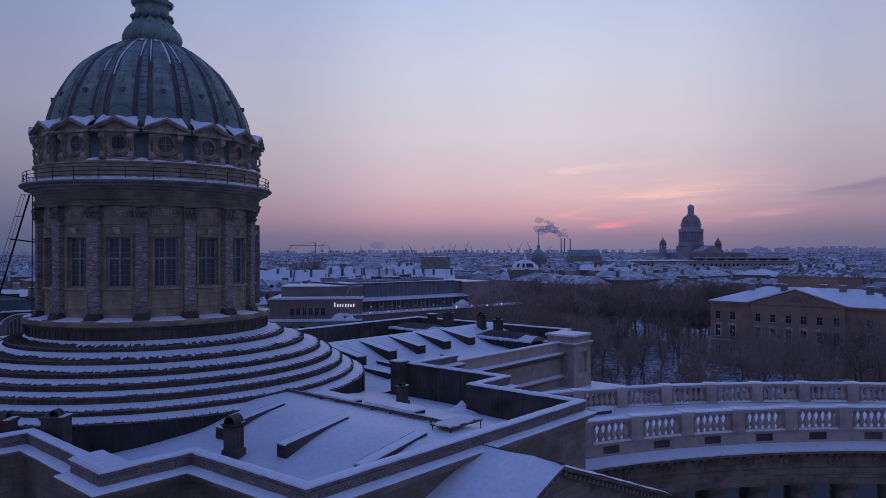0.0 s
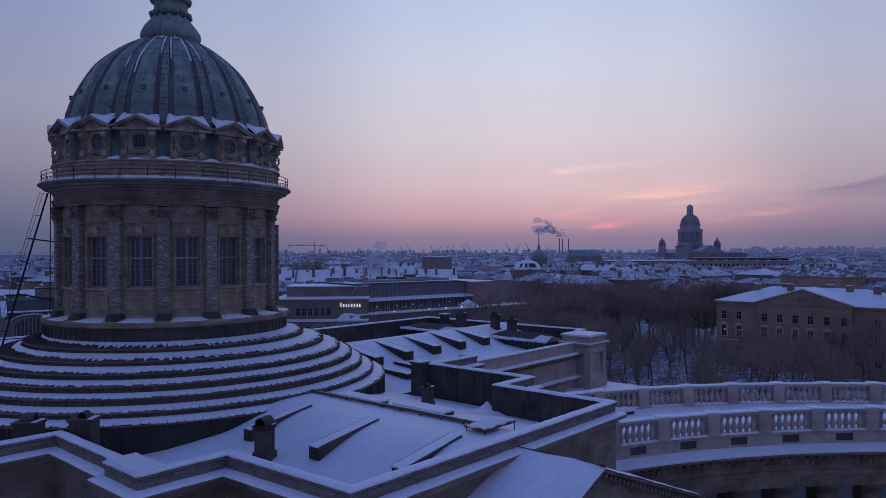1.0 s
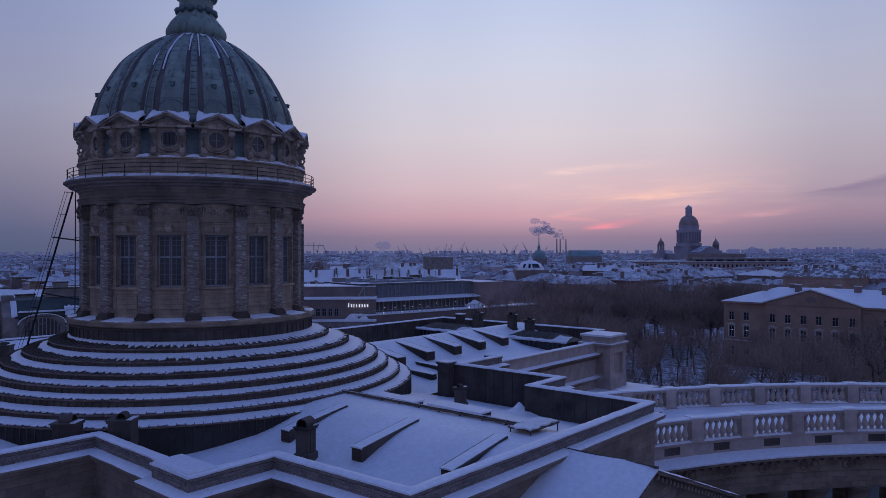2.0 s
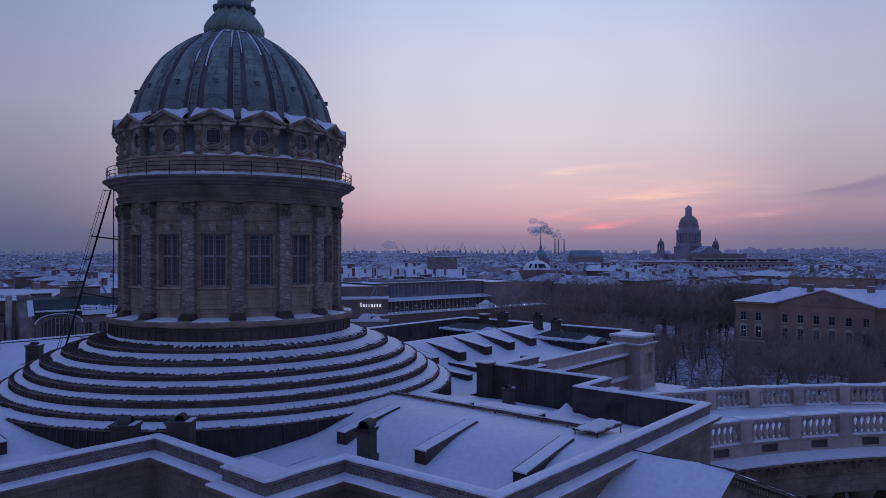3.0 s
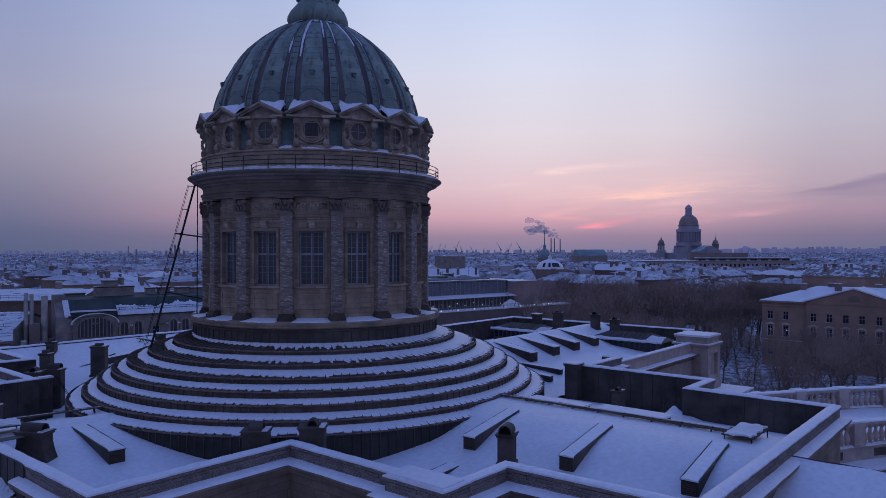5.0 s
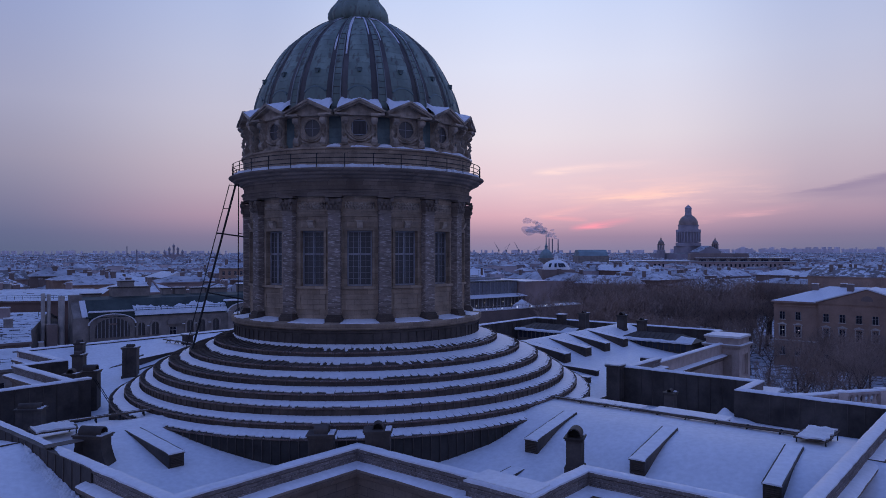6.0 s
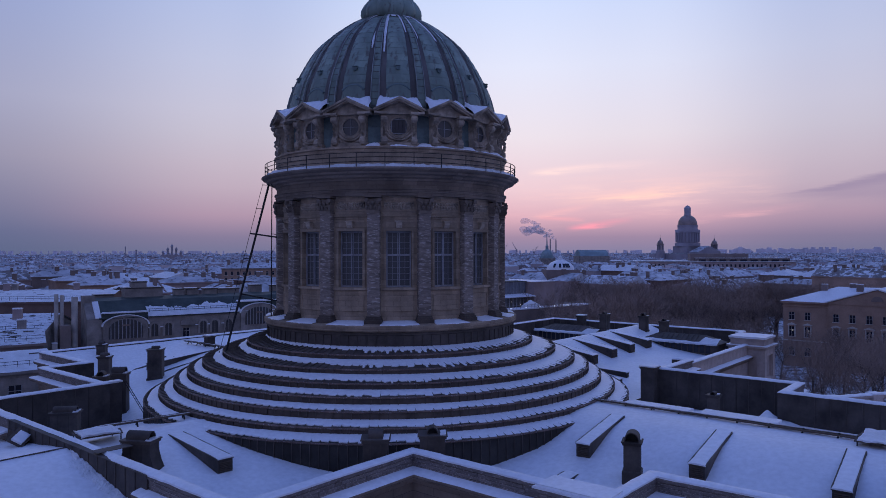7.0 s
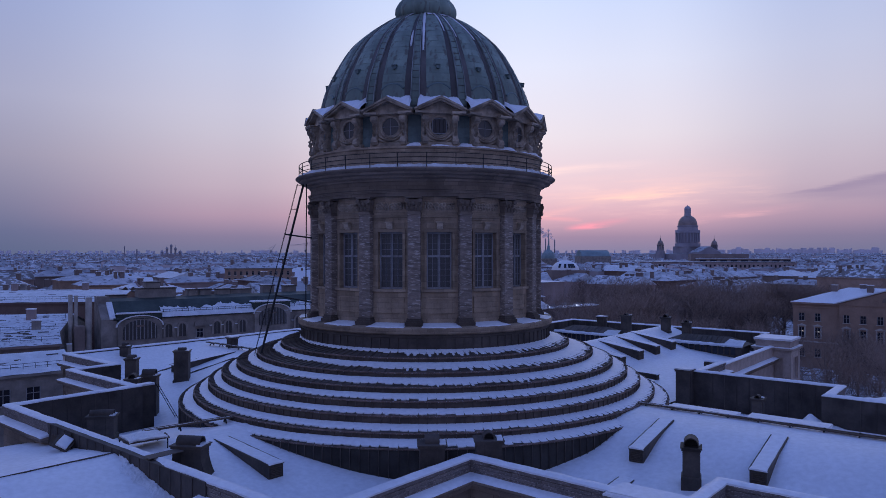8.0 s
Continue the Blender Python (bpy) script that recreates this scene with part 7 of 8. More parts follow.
thing("flue_block", box(bmn(), -3.9, -2.2, 1.0, 3.4, 10, 21.4), M_brown, "brick flue block at the foot of pale flues", "chimney", AR)
# low lean-to roofs at the foot of the party wall
low = empty("lean_to", AR, "low yard house with patchy snow beside a party wall", "building")
part("wall", box(bmn(), -15, -1.05, -1.5, 34, 0, 16.6), M_brown, low)
bm = bmn()
rows = []
for i in range(31):
    x = -15.2 + 14.1 * i / 30
    rows.append([bm.verts.new((x, -1.8 + 36 * j / 40, 16.7 + 0.9 * abs(((j / 40 * 3) % 1.0) - 0.5) + 0.15 * noise.noise((x * 0.5, j * 0.4, 5)))) for j in range(41)])
for p, q in zip(rows, rows[1:]):
    for j in range(40):
        bm.faces.new((p[j], q[j], q[j + 1], p[j + 1]))
part("roof_snow", bm, M_snow_rough, low)
rl2 = random.Random(55)
for i in range(34):
    x, y = rl2.uniform(-14.5, -2), rl2.uniform(-1.2, 32)
    part("bare_patch", uneven(box(bmn(), -rl2.uniform(0.3, 1.4), rl2.uniform(0.3, 1.4), -0.3, 0.4, 0, 0.14), 0.08), M_tread, low, m=pose(x, y, 17.05, 0, 0, rl2.uniform(-12, 12)))
for x, y, w, hh, mt in ((-7.5, 1.0, 0.9, 18.8, M_plaster), (-5.0, -0.6, 0.8, 18.6, M_trim), (-10.2, 12.0, 1.0, 19.2, M_brown), (-6.0, 20.0, 1.0, 19.6, M_plaster), (-12.5, 4.0, 0.9, 18.4, M_pinkish), (-3.2, 9.0, 1.1, 20.0, M_brick)):
    c = part("chimney", box(bmn(), -w / 2, w / 2, -w / 2, w / 2, 16.8, hh), mt, low, m=pose(x, y, 0))
    part("chimney_snow", box(bmn(), -w / 2 - 0.05, w / 2 + 0.05, -w / 2 - 0.05, w / 2 + 0.05, hh, hh + 0.15), M_snow, c)
for x, y, hh in ((-4.6, 6.0, 23.5), (-8.2, 8.0, 22.5), (-6.6, 3.0, 22.0)):
    part("aerial_pole", tube(bmn(), (x, y, 16.8), (x, y, hh), 0.05, n=5), M_iron, low)

# long modern roof terrace building with a lit sign
TE = pose(7.0, 127.0, 0, 0, 0, 37.0)
ter = empty("terrace_building", TE, "long low building with glazed roof galleries and a lit sign", "building")
part("wall", box(bmn(), -6, 62, 3.0, 30, 0, 17.2), M_brown, ter)
part("terrace_snow", uneven(box(bmn(), -7, 62.3, -1.5, 3.2, 17.0, 17.35), 0.05), M_snow, ter)
part("lower_wall", box(bmn(), -6.5, 62, -1.2, 3.0, 0, 17.0), M_brown, ter)
rail = part("terrace_railing", box(bmn(), -6.8, 62.2, -1.46, -1.4, 18.3, 18.38), M_frame, ter, "thin grey terrace railing")
rp0 = part("rail_post", box(bmn(), -0.05, 0.05, -1.47, -1.39, 17.2, 18.3), M_frame, rail, m=pose(-6.5, 0, 0))
for i in range(1, 46):
    again(rp0, pose(-6.5 + i * 1.52, 0, 0))
part("mid_rail", box(bmn(), -6.8, 62.2, -1.45, -1.41, 17.8, 17.85), M_frame, rail)
lo = part("glazed_front", box(bmn(), 0, 40, 3.4, 3.6, 17.35, 20.2), M_glass, ter, "dark glazing with slim posts")
hi = part("glazed_gallery", box(bmn(), 0, 40, 6.4, 6.6, 20.8, 24.9), M_gallery, ter, "upper glazed gallery")
ps = part("post", box(bmn(), -0.09, 0.09, 3.2, 3.4, 17.3, 20.5), M_frame, lo)
p2 = part("post", box(bmn(), -0.07, 0.07, 6.2, 6.4, 20.7, 25.0), M_frame, hi)
for i in range(1, 27):
    again(ps, pose(i * 1.5, 0, 0)), again(p2, pose(i * 1.5, 0, 0))
part("awning", slab_x(bmn(), [(2.2, 20.4), (2.2, 20.55), (6.4, 21.2), (6.4, 21.0)], -0.5, 40.5), M_snow, ter, "snow-covered awning")
part("gallery_roof", slab_x(bmn(), [(6.2, 24.9), (6.2, 25.05), (30, 25.2), (30, 24.9)], -0.5, 40.5), M_metal, ter)
part("gallery_roof_snow", uneven(box(bmn(), 0, 40, 9, 29.5, 25.18, 25.3), 0.08), M_snow, ter)
rd = random.Random(77)
for i in range(26):
    x, y, w, hh = rd.uniform(1, 38), rd.uniform(11, 27), rd.uniform(0.5, 2.6), rd.uniform(0.5, 1.7)
    pl = part("roof_plant", box(bmn(), -w, w, -0.6, 0.6, 25.2, 25.2 + hh), rd.choice((M_frame, M_metal, M_plaster)), ter, m=pose(x, y, 0))
    part("plant_snow", box(bmn(), -w, w, -0.6, 0.6, 25.2 + hh, 25.3 + hh), M_snow, pl)
for y in (10.0, 14.5, 19.0):
    part("duct", tube(bmn(), (4, y, 25.8), (36, y, 25.8), 0.35, n=8), M_frame, ter, "long pale roof duct")
part("end_block", box(bmn(), 40.5, 50, 3.2, 30, 17.0, 24.8), M_pinkish, ter)
part("end_block_snow", box(bmn(), 40.3, 50.2, 3.0, 30.2, 24.8, 24.95), M_snow, ter)
lamp0 = None
for i in range(12):
    m = pose(1.0 + i * 3.3 + 0.7 * math.sin(i * 7), 3.1, 18.6 + 0.5 * math.sin(i * 3))
    if lamp0 is None:
        bm = bmn()
        bmesh.ops.create_icosphere(bm, subdivisions=1, radius=0.14)
        lamp0 = part("lamp", bm, M_lamp, ter, m=m)
    else:
        again(lamp0, m)
lamp1 = None
for i in range(9):
    m = pose(1.5 + i * 6.2, -1.3, 17.55)
    if lamp1 is None:
        bm = bmn()
        bmesh.ops.create_icosphere(bm, subdivisions=1, radius=0.15)
        lamp1 = part("terrace_lamp", bm, M_blue_lamp, ter, m=m)
    else:
        again(lamp1, m)


def mound(parent, x, y, z, rx, ry, h, seed):
    """A heap of shovelled snow."""
    bm = bmn()
    bmesh.ops.create_icosphere(bm, subdivisions=3, radius=1.0)
    for v in bm.verts:
        k = 1 + 0.3 * noise.noise(v.co * 1.7 + Vector((seed, 0, 0)))
        v.co = Vector((v.co.x * rx * k, v.co.y * ry * k, max(-0.05, v.co.z) ** 1.3 * h * k if v.co.z > 0 else -0.1))
    part("snow_mound", bm, M_snow, parent, "heap of shovelled snow", m=pose(x, y, z), smooth=True)


mound(ter, 36.5, 0.6, 17.3, 3.6, 1.8, 2.0, 1)
for i in range(16):                                     # thin masts and flues among the roof plant
    x, y, hh = rd.uniform(-0.2, 39), rd.uniform(8, 27), rd.uniform(1.6, 3.6)
    mast = part("roof_mast", tube(bmn(), (0, 0, 25.0), (0, 0, 25.0 + hh), rd.choice((0.05, 0.07, 0.16)), n=6), M_frame, ter, m=pose(x, y, 0))
    part("arm", box(bmn(), -0.45, 0.45, -0.04, 0.04, 24.8 + hh, 24.88 + hh), M_frame, mast)
part("strut", tube(bmn(), (-5.0, 3.6, 20.4), (0.0, 6.2, 24.9), 0.12, n=6), M_frame, ter, "slanting pale steel strut")
WG = pose(-18.5, 124.2, 0, 0, 0, 3.0)
wing = empty("sign_wing", WG, "plain stucco wing that carries a lit sign", "building")
part("wall", box(bmn(), 0, 25.4, 0, 24, 0, 21.4), M_brown, wing)
part("roof_snow", uneven(box(bmn(), -0.3, 25.6, -0.3, 24.3, 21.4, 21.8), 0.06), M_snow, wing)
part("ledge", box(bmn(), -0.2, 25.6, -3.5, 0, 0, 15.6), M_plaster, wing)
part("ledge_snow", uneven(box(bmn(), -0.3, 25.7, -3.7, 0, 15.6, 16.0), 0.06), M_snow, wing)
part("upper_storey", box(bmn(), 2.0, 25.0, 7.0, 22, 21.4, 24.6), M_brown, wing)
part("upper_snow", uneven(box(bmn(), 1.8, 25.2, 6.8, 22.2, 24.6, 24.8), 0.05), M_snow, wing)
wnd = None
for i in range(6):
    mm = pose(6.2 + i * 1.7, -0.03, 17.0)
    wnd = copy_thing(wnd, mm) if wnd else window_piece(1.2, 1.9, wing, mm, False)
for i in range(7):
    window_piece(1.5, 3.0, wing, pose(2.6 + i * 3.4, -3.53, 11.2), False)
mound(wing, 20.5, -1.8, 15.9, 3.4, 1.6, 1.8, 5)
sign = empty("lit_sign", WG @ pose(17.9, -0.35, 19.3), "white glowing sign of plain bars", "sign")
for i, (w, h) in enumerate(((0.26, 1.2), (0.34, 0.8), (0.22, 0.8), (0.22, 0.8), (0.34, 0.8), (0.3, 0.8), (0.3, 0.8), (0.34, 0.8))):
    part("bar", box(bmn(), i * 0.74, i * 0.74 + w, -0.1, 0.0, 0, h), M_sign, sign)

# snowy roofs of the yards beside the church
def yard_roof(m, w, d, z0, z1, mat, label, seed, windows=0):
    rr = random.Random(seed)
    o = empty("yard_house", m, label, "building", "yard houses")
    part("wall", box(bmn(), -w / 2, w / 2, 0, d, 0, z0), mat, o)
    bm = bmn()
    rows = []
    for i in range(25):
        x = -w / 2 - 0.3 + (w + 0.6) * i / 24
        rows.append([bm.verts.new((x, -0.4 + (d + 0.8) * j / 12, z0 + 0.05 + (z1 - z0) * (1 - abs(j / 6 - 1)) + 0.12 * noise.noise((x * 0.5, j, seed)))) for j in range(13)])
    for p, q in zip(rows, rows[1:]):
        for j in range(12):
            bm.faces.new((p[j], q[j], q[j + 1], p[j + 1]))
    part("roof_snow", bm, M_patchy if seed in (2, 3, 5) else M_snow_rough, o, smooth=True)
    part("gable_wall", slab_x(bmn(), [(0, z0 - 0.1), (0, z0), (d / 2, z1 - 0.15), (d, z0), (d, z0 - 0.1)], -w / 2, w / 2), mat, o)
    part("eaves_cornice", box(bmn(), -w / 2 - 0.4, w / 2 + 0.4, -0.45, -0.05, z0 - 0.35, z0), mat, o)
    for i in range(4):
        x, y = rr.uniform(-w * 0.45, w * 0.45), rr.uniform(d * 0.15, d * 0.6)
        c = part("chimney", box(bmn(), -0.7, 0.7, -0.5, 0.5, -1, 1.6), rr.choice((M_plaster, M_brown, M_pinkish)), o, m=pose(x, y, z0 + (z1 - z0) * (1 - abs(2 * y / d - 1)) + 0.2))
        part("chimney_snow", box(bmn(), -0.75, 0.75, -0.55, 0.55, 1.6, 1.8), M_snow, c)
    r0 = None
    for i in range(int(w / 1.5)):
        mm = pose(-w / 2 + i * 1.5, 1.2, z0 + (z1 - z0) * 2.4 / d)
        r0 = again(r0, mm) if r0 else part("guard_post", tube(bmn(), (0, 0, -0.2), (0, 0, 0.9), 0.03, n=4), M_iron, o, m=mm)
    for z in (0.45, 0.88):
        part("guard_rail", tube(bmn(), (-w / 2, 1.2, z0 + (z1 - z0) * 2.4 / d + z), (w / 2, 1.2, z0 + (z1 - z0) * 2.4 / d + z), 0.03, n=4), M_iron, o)
    bm = bmn()                                           # bare courses where the snow slid off
    for i in range(110 if seed in (2, 3) else 30):
        x, y = rr.gauss(rr.choice((-0.3, 0.05, 0.3)) * w, w * 0.09), rr.uniform(1.0, d * 0.46)
        if abs(x) < w * 0.47:
            box(bm, -rr.uniform(0.15, 0.9), rr.uniform(0.15, 0.9), -rr.uniform(0.1, 0.25), rr.uniform(0.1, 0.25), 0, 0.1, pose(x, y, z0 + (z1 - z0) * 2 * y / d + 0.0, math.degrees(math.atan2(2 * (z1 - z0), d))))
    tagged(part("bare_patch", uneven(bm, 0.06, 1.3), M_tread, o), "bare sheet metal showing through the snow", kind="stuff")
    w0 = None
    for i in range(windows):
        mm = pose(-w / 2 + 2.2 + i * 3.6, -0.02, z0 - 4.0)
        w0 = copy_thing(w0, mm) if w0 else window_piece(1.7, 2.1, o, mm)
    return o


yard_roof(pose(-64.0, 25.5, 0, 0, 0, 39), 36, 13, 17.9, 20.0, M_plaster, "grey yard house with a railed snowy roof and dark windows", 1, windows=9)
yard_roof(pose(-74.0, 43.0, 0, 0, 0, 30), 34, 13, 19.6, 21.4, M_brown, "yard house with snow sliding off its roof", 2)
yard_roof(pose(-86.0, 52.0, 0, 0, 0, 12), 48, 20, 20.6, 23.2, M_plaster, "long house with a patchy snow roof", 3)
yard_roof(pose(-94.0, 78.0, 0, 0, 0, 8), 62, 22, 24.3, 26.0, M_brick, "long red brick house with a snowy roof", 4)
yard_roof(pose(-112.0, 112.0, 0, 0, 0, 8), 60, 22, 21.8, 24.4, M_pinkish, "pale long house with a snowy roof", 5)

# random streets of houses, ring by ring
rc = random.Random(11)
mats = [M_ochre, M_plaster, M_pinkish, M_brown, M_plaster, M_brick, M_pinkish]
NAMES = {id(M_ochre): "ochre", id(M_plaster): "grey", id(M_pinkish): "faded pink", id(M_brown): "brown", id(M_brick): "red brick"}


def free(x, y, w, d):
    """Ground left open: the church, the park, the palace and the buildings above."""
    if x < -40 and y < 130 and x > -150:
        return False
    if y < 60 or -75 < x < 0 and y < 108 and x > -75 + (y - 60) * 0.2:
        return False
    if 22 < x < 205 and y < 240:
        return False
    if -30 < x < 70 and 95 < y < 195:
        return False
    if 640 < math.hypot(x - 30, y + 70) < 985 and 15.0 < math.degrees(math.atan2(x - 30, y + 70)) < 29.0:
        return False
    if -135 < x < -58 and 322 < y < 395:
        return False
    if -75 < x < 60 and 250 < y < 325 or 5 < x < 52 and 325 < y < 455:
        return False
    return True


streets = 37.0
ca, sa = math.cos(radians(streets)), math.sin(radians(streets))
count = 0
for iu in range(-14, 34):
    for iv in range(-34, 22):
        gx, gy = iu * 38 + rc.uniform(-5, 5), iv * 30 + rc.uniform(-3, 3)
        x, y = gx * ca - gy * sa, gx * sa + gy * ca
        dist = math.hypot(x, y + 70)
        w, d = rc.uniform(24, 36), rc.uniform(13, 19)
        h, rh = rc.uniform(15, 22), rc.uniform(2.5, 4.5)
        sp, mat, gb = rc.choice((0, 90)), rc.choice(mats), rc.random() < 0.5
        skip = rc.random()
        if abs(x - 15) > (y + 90) * 0.72 or dist > 520 or not free(x, y, w, d) or skip < 0.1:
            continue
        count += 1
        house(pose(x, y, 0, 0, 0, streets + sp), w, d, h, mat, rh, "%s city house with a snowy roof and chimneys" % NAMES[id(mat)], count,
              windows=dist < 330, gable=gb, chimneys=rc.randint(2, 4), floors=2)


# long row house behind the terrace: one snowy roof cut by firewalls
RH = pose(-12.0, 272.0, 0, 0, 0, 6)
row = empty("row_house", RH, "long ochre row house with a snowy roof cut by firewalls", "building")
part("wall", box(bmn(), -48, 48, 0, 22, 0, 17.4), M_ochre, row)
part("gable_wall", slab_x(bmn(), [(0, 17.4), (11, 25.1), (22, 17.4)], -47.9, 47.9), M_ochre, row)
bm = bmn()
rows = []
for i in range(97):
    x = -48.4 + 96.8 * i / 96
    rows.append([bm.verts.new((x, -0.6 + 23.2 * j / 10, 17.3 + 8.1 * (1 - abs(j / 5 - 1)) + 0.1 * noise.noise((x * 0.4, j, 7)))) for j in range(11)])
for p, q in zip(rows, rows[1:]):
    for j in range(10):
        bm.faces.new((p[j], q[j], q[j + 1], p[j + 1]))
part("roof_snow", bm, M_snow, row)
rw = random.Random(12)
for x in (-31, -14, 2, 18, 33):
    part("firewall", slab_x(bmn(), [(-0.7, 17.3), (-0.7, 18.0), (11, 26.1), (11.6, 26.1), (11.6, 17.3)], x - 0.3, x + 0.3), M_brown, row)
for i in range(16):
    x, hh = -45 + i * 6 + rw.uniform(-2, 2), rw.uniform(25.4, 26.8)
    c = part("chimney", box(bmn(), -rw.uniform(0.35, 0.7), rw.uniform(0.35, 0.7), -0.4, 0.4, 20, hh), rw.choice((M_brown, M_plaster, M_brick)), row, m=pose(x, rw.uniform(6, 11), 0))
    part("chimney_snow", box(bmn(), -0.45, 0.45, -0.4, 0.4, hh, hh + 0.15), M_snow, c)
rw0 = None
for i in range(30):
    m = pose(-46.5 + i * 3.2, -0.03, 13.6)
    rw0 = copy_thing(rw0, m) if rw0 else window_piece(1.2, 2.0, row, m)
blk = empty("plain_block", pose(28, 400, 0, 0, 0, 20), "windowless grey block with a flat snowy roof", "building")
part("wall", box(bmn(), -8, 7, 0, 18, 0, 30.6), M_plaster, blk)
part("roof_snow", box(bmn(), -8.2, 7.2, -0.2, 18.2, 30.6, 30.8), M_snow, blk)


# long pale public building with roof lights, short of the far cathedral
LH = pose(330.0, 770.0, 0, 0, 0, -14)
hall = empty("long_hall", LH, "long pale hall with a flat snowy roof and roof lights", "building")
part("wall", box(bmn(), -105, 108, 0, 60, 0, 21.0), M_pinkish, hall)
part("cornice", box(bmn(), -105.6, 108.6, -0.6, 60.6, 20.4, 21.2), M_plaster, hall)
part("roof_snow", uneven(box(bmn(), -105, 108, 0, 60, 21.2, 21.6), 0.1, 0.05), M_snow_rough, hall)
part("attic", box(bmn(), 0, 105, 14, 46, 21.6, 25.0), M_brown, hall)
part("attic_snow", box(bmn(), -0.5, 105.5, 13.5, 46.5, 25.0, 25.4), M_snow, hall)
part("upper_block", box(bmn(), -5, 62, 30, 58, 21.6, 30.5), M_brown, hall, "dark upper block")
rl0 = None
for i in range(9):
    m = pose(6 + i * 11.6, 8, 0)
    rl0 = again(rl0, m) if rl0 else part("roof_light", box(bmn(), -3.6, 3.6, -2, 2, 21.6, 23.6), M_far_glass, hall, m=m)
hw0 = None
for i in range(44):
    m = pose(-102 + i * 4.8, -0.05, 14.6)
    hw0 = again(hw0, m) if hw0 else part("window", box(bmn(), -1.0, 1.0, -0.1, 0.1, 0, 3.4), M_far_glass, hall, m=m)
# tall ochre corner house with rows of windows
OH = pose(-95.0, 350.0, 0, 0, 0, 15)
och = empty("ochre_house", OH, "tall ochre corner house with rows of dark windows", "building")
part("wall", box(bmn(), -19, 19, 0, 16, 0, 24.5), M_ochre, och)
part("cornice", box(bmn(), -19.5, 19.5, -0.5, 16.5, 24.0, 24.6), M_plaster, och)
part("roof", hip_roof(bmn(), 38, 16, 0, 3.4, 0.5), M_thin_snow, och, m=pose(0, 8, 24.61))
ow = None
for f in range(3):
    for i in range(11):
        m = pose(-16.5 + i * 3.3, -0.03, 20.6 - f * 3.7)
        ow = copy_thing(ow, m) if ow else window_piece(1.3, 2.1, och, m)
for i in range(5):
    c = part("chimney", box(bmn(), -0.9, 0.9, -0.5, 0.5, 25, 29.6), M_brown, och, m=pose(-15 + i * 7.4, 7.5, 0))
    part("chimney_snow", box(bmn(), -0.95, 0.95, -0.55, 0.55, 29.6, 29.8), M_snow, c)


def roofscape(name, r0, r1, n, seed, label):
    """Far streets: walls and snowy roofs of many small houses."""
    rr = random.Random(seed)
    walls, tops = bmn(), bmn()
    for i in range(n):
        t = rr.random()
        dist = math.sqrt(r0 * r0 + t * (r1 * r1 - r0 * r0))
        a = radians(rr.uniform(-37, 37))
        x, y = 15 + dist * math.sin(a), -70 + dist * math.cos(a)
        if not free(x, y, 0, 0):
            continue
        w, d = rr.uniform(6, 24), rr.uniform(6, 12)
        h, rh = rr.choice((rr.uniform(9, 17), rr.uniform(14, 20), rr.uniform(17, 22.5))), rr.uniform(1.2, 3.2)
        m = pose(x, y, 0, 0, 0, streets + rr.choice((0, 90)) + rr.uniform(-8, 8))
        box(walls, -w / 2, w / 2, -d / 2, d / 2, 0, h, m)
        ww, dd = w / 2 + 0.3, d / 2 + 0.3
        b = [tops.verts.new(m @ Vector(c)) for c in ((-ww, -dd, h), (ww, -dd, h), (ww, dd, h), (-ww, dd, h), (-ww + dd * 0.5, 0, h + rh), (ww - dd * 0.5, 0, h + rh))]
        for f in ((0, 1, 5, 4), (1, 2, 5), (2, 3, 4, 5), (3, 0, 4)):
            tops.faces.new([b[i] for i in f])
        for j in range(rr.randint(1, 4)):
            cx, cy = rr.uniform(-w * 0.4, w * 0.4), rr.uniform(-d * 0.3, d * 0.3)
            box(walls, cx - 0.7, cx + 0.7, cy - 0.4, cy + 0.4, h, h + rh + rr.uniform(0.2, 1.3), m)
    o = empty(name, pose(0, 0, 0), label, "city", kind="stuff")
    # haze over the far streets is painted by this pale wall colour
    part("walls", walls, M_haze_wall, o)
    part("roofs", tops, M_thin_snow, o, "snowy roofs")


roofscape("far_streets", 480, 1300, 4600, 3, "dense far streets of low houses under snow")
roofscape("farther_streets", 1300, 3000, 3600, 4, "distant rooftops under snow, haze put into the wall colour")
roofscape("horizon_streets", 3000, 4500, 1400, 8, "low roofs on the horizon, haze put into the wall colour")

# far cathedral with a gilded dome, dark against the glow
FC = pose(416.0, 1032.0, 0, 0, 0, 22)
fc = empty("far_cathedral", FC, "distant granite cathedral with a dull gilded dome and small bell towers", "cathedral")
part("body", box(bmn(), -50, 50, -30, 30, 0, 29), M_granite, fc)
part("attic", box(bmn(), -15.5, 15.5, -15.5, 15.5, 28, 41), M_granite, fc)
part("drum", revolve(bmn(), [(19.0, 40.5), (19.0, 46), (15.5, 46.2), (15.5, 66), (0, 66)], 32), M_granite, fc)
cl = part("drum_column", revolve(bmn(), [(1.0, 47), (1.0, 62)], 8), M_granite, fc, m=turn(0) @ pose(0, -17.2, 0))
for i in range(1, 24):
    again(cl, turn(15 * i) @ pose(0, -17.2, 0))
part("gallery", revolve(bmn(), [(18.4, 62), (18.6, 64), (18.6, 66.5), (15, 66.5), (15, 72), (15.8, 72.5), (15.8, 73.5), (0, 73.5)], 32), M_granite, fc)
part("dome", revolve(bmn(), [(14.6, 73.5), (14.4, 77), (13.4, 80.5), (11.6, 84), (9, 86.8), (6, 88.6), (0, 89.2)], 32), M_gilt, fc, smooth=True)
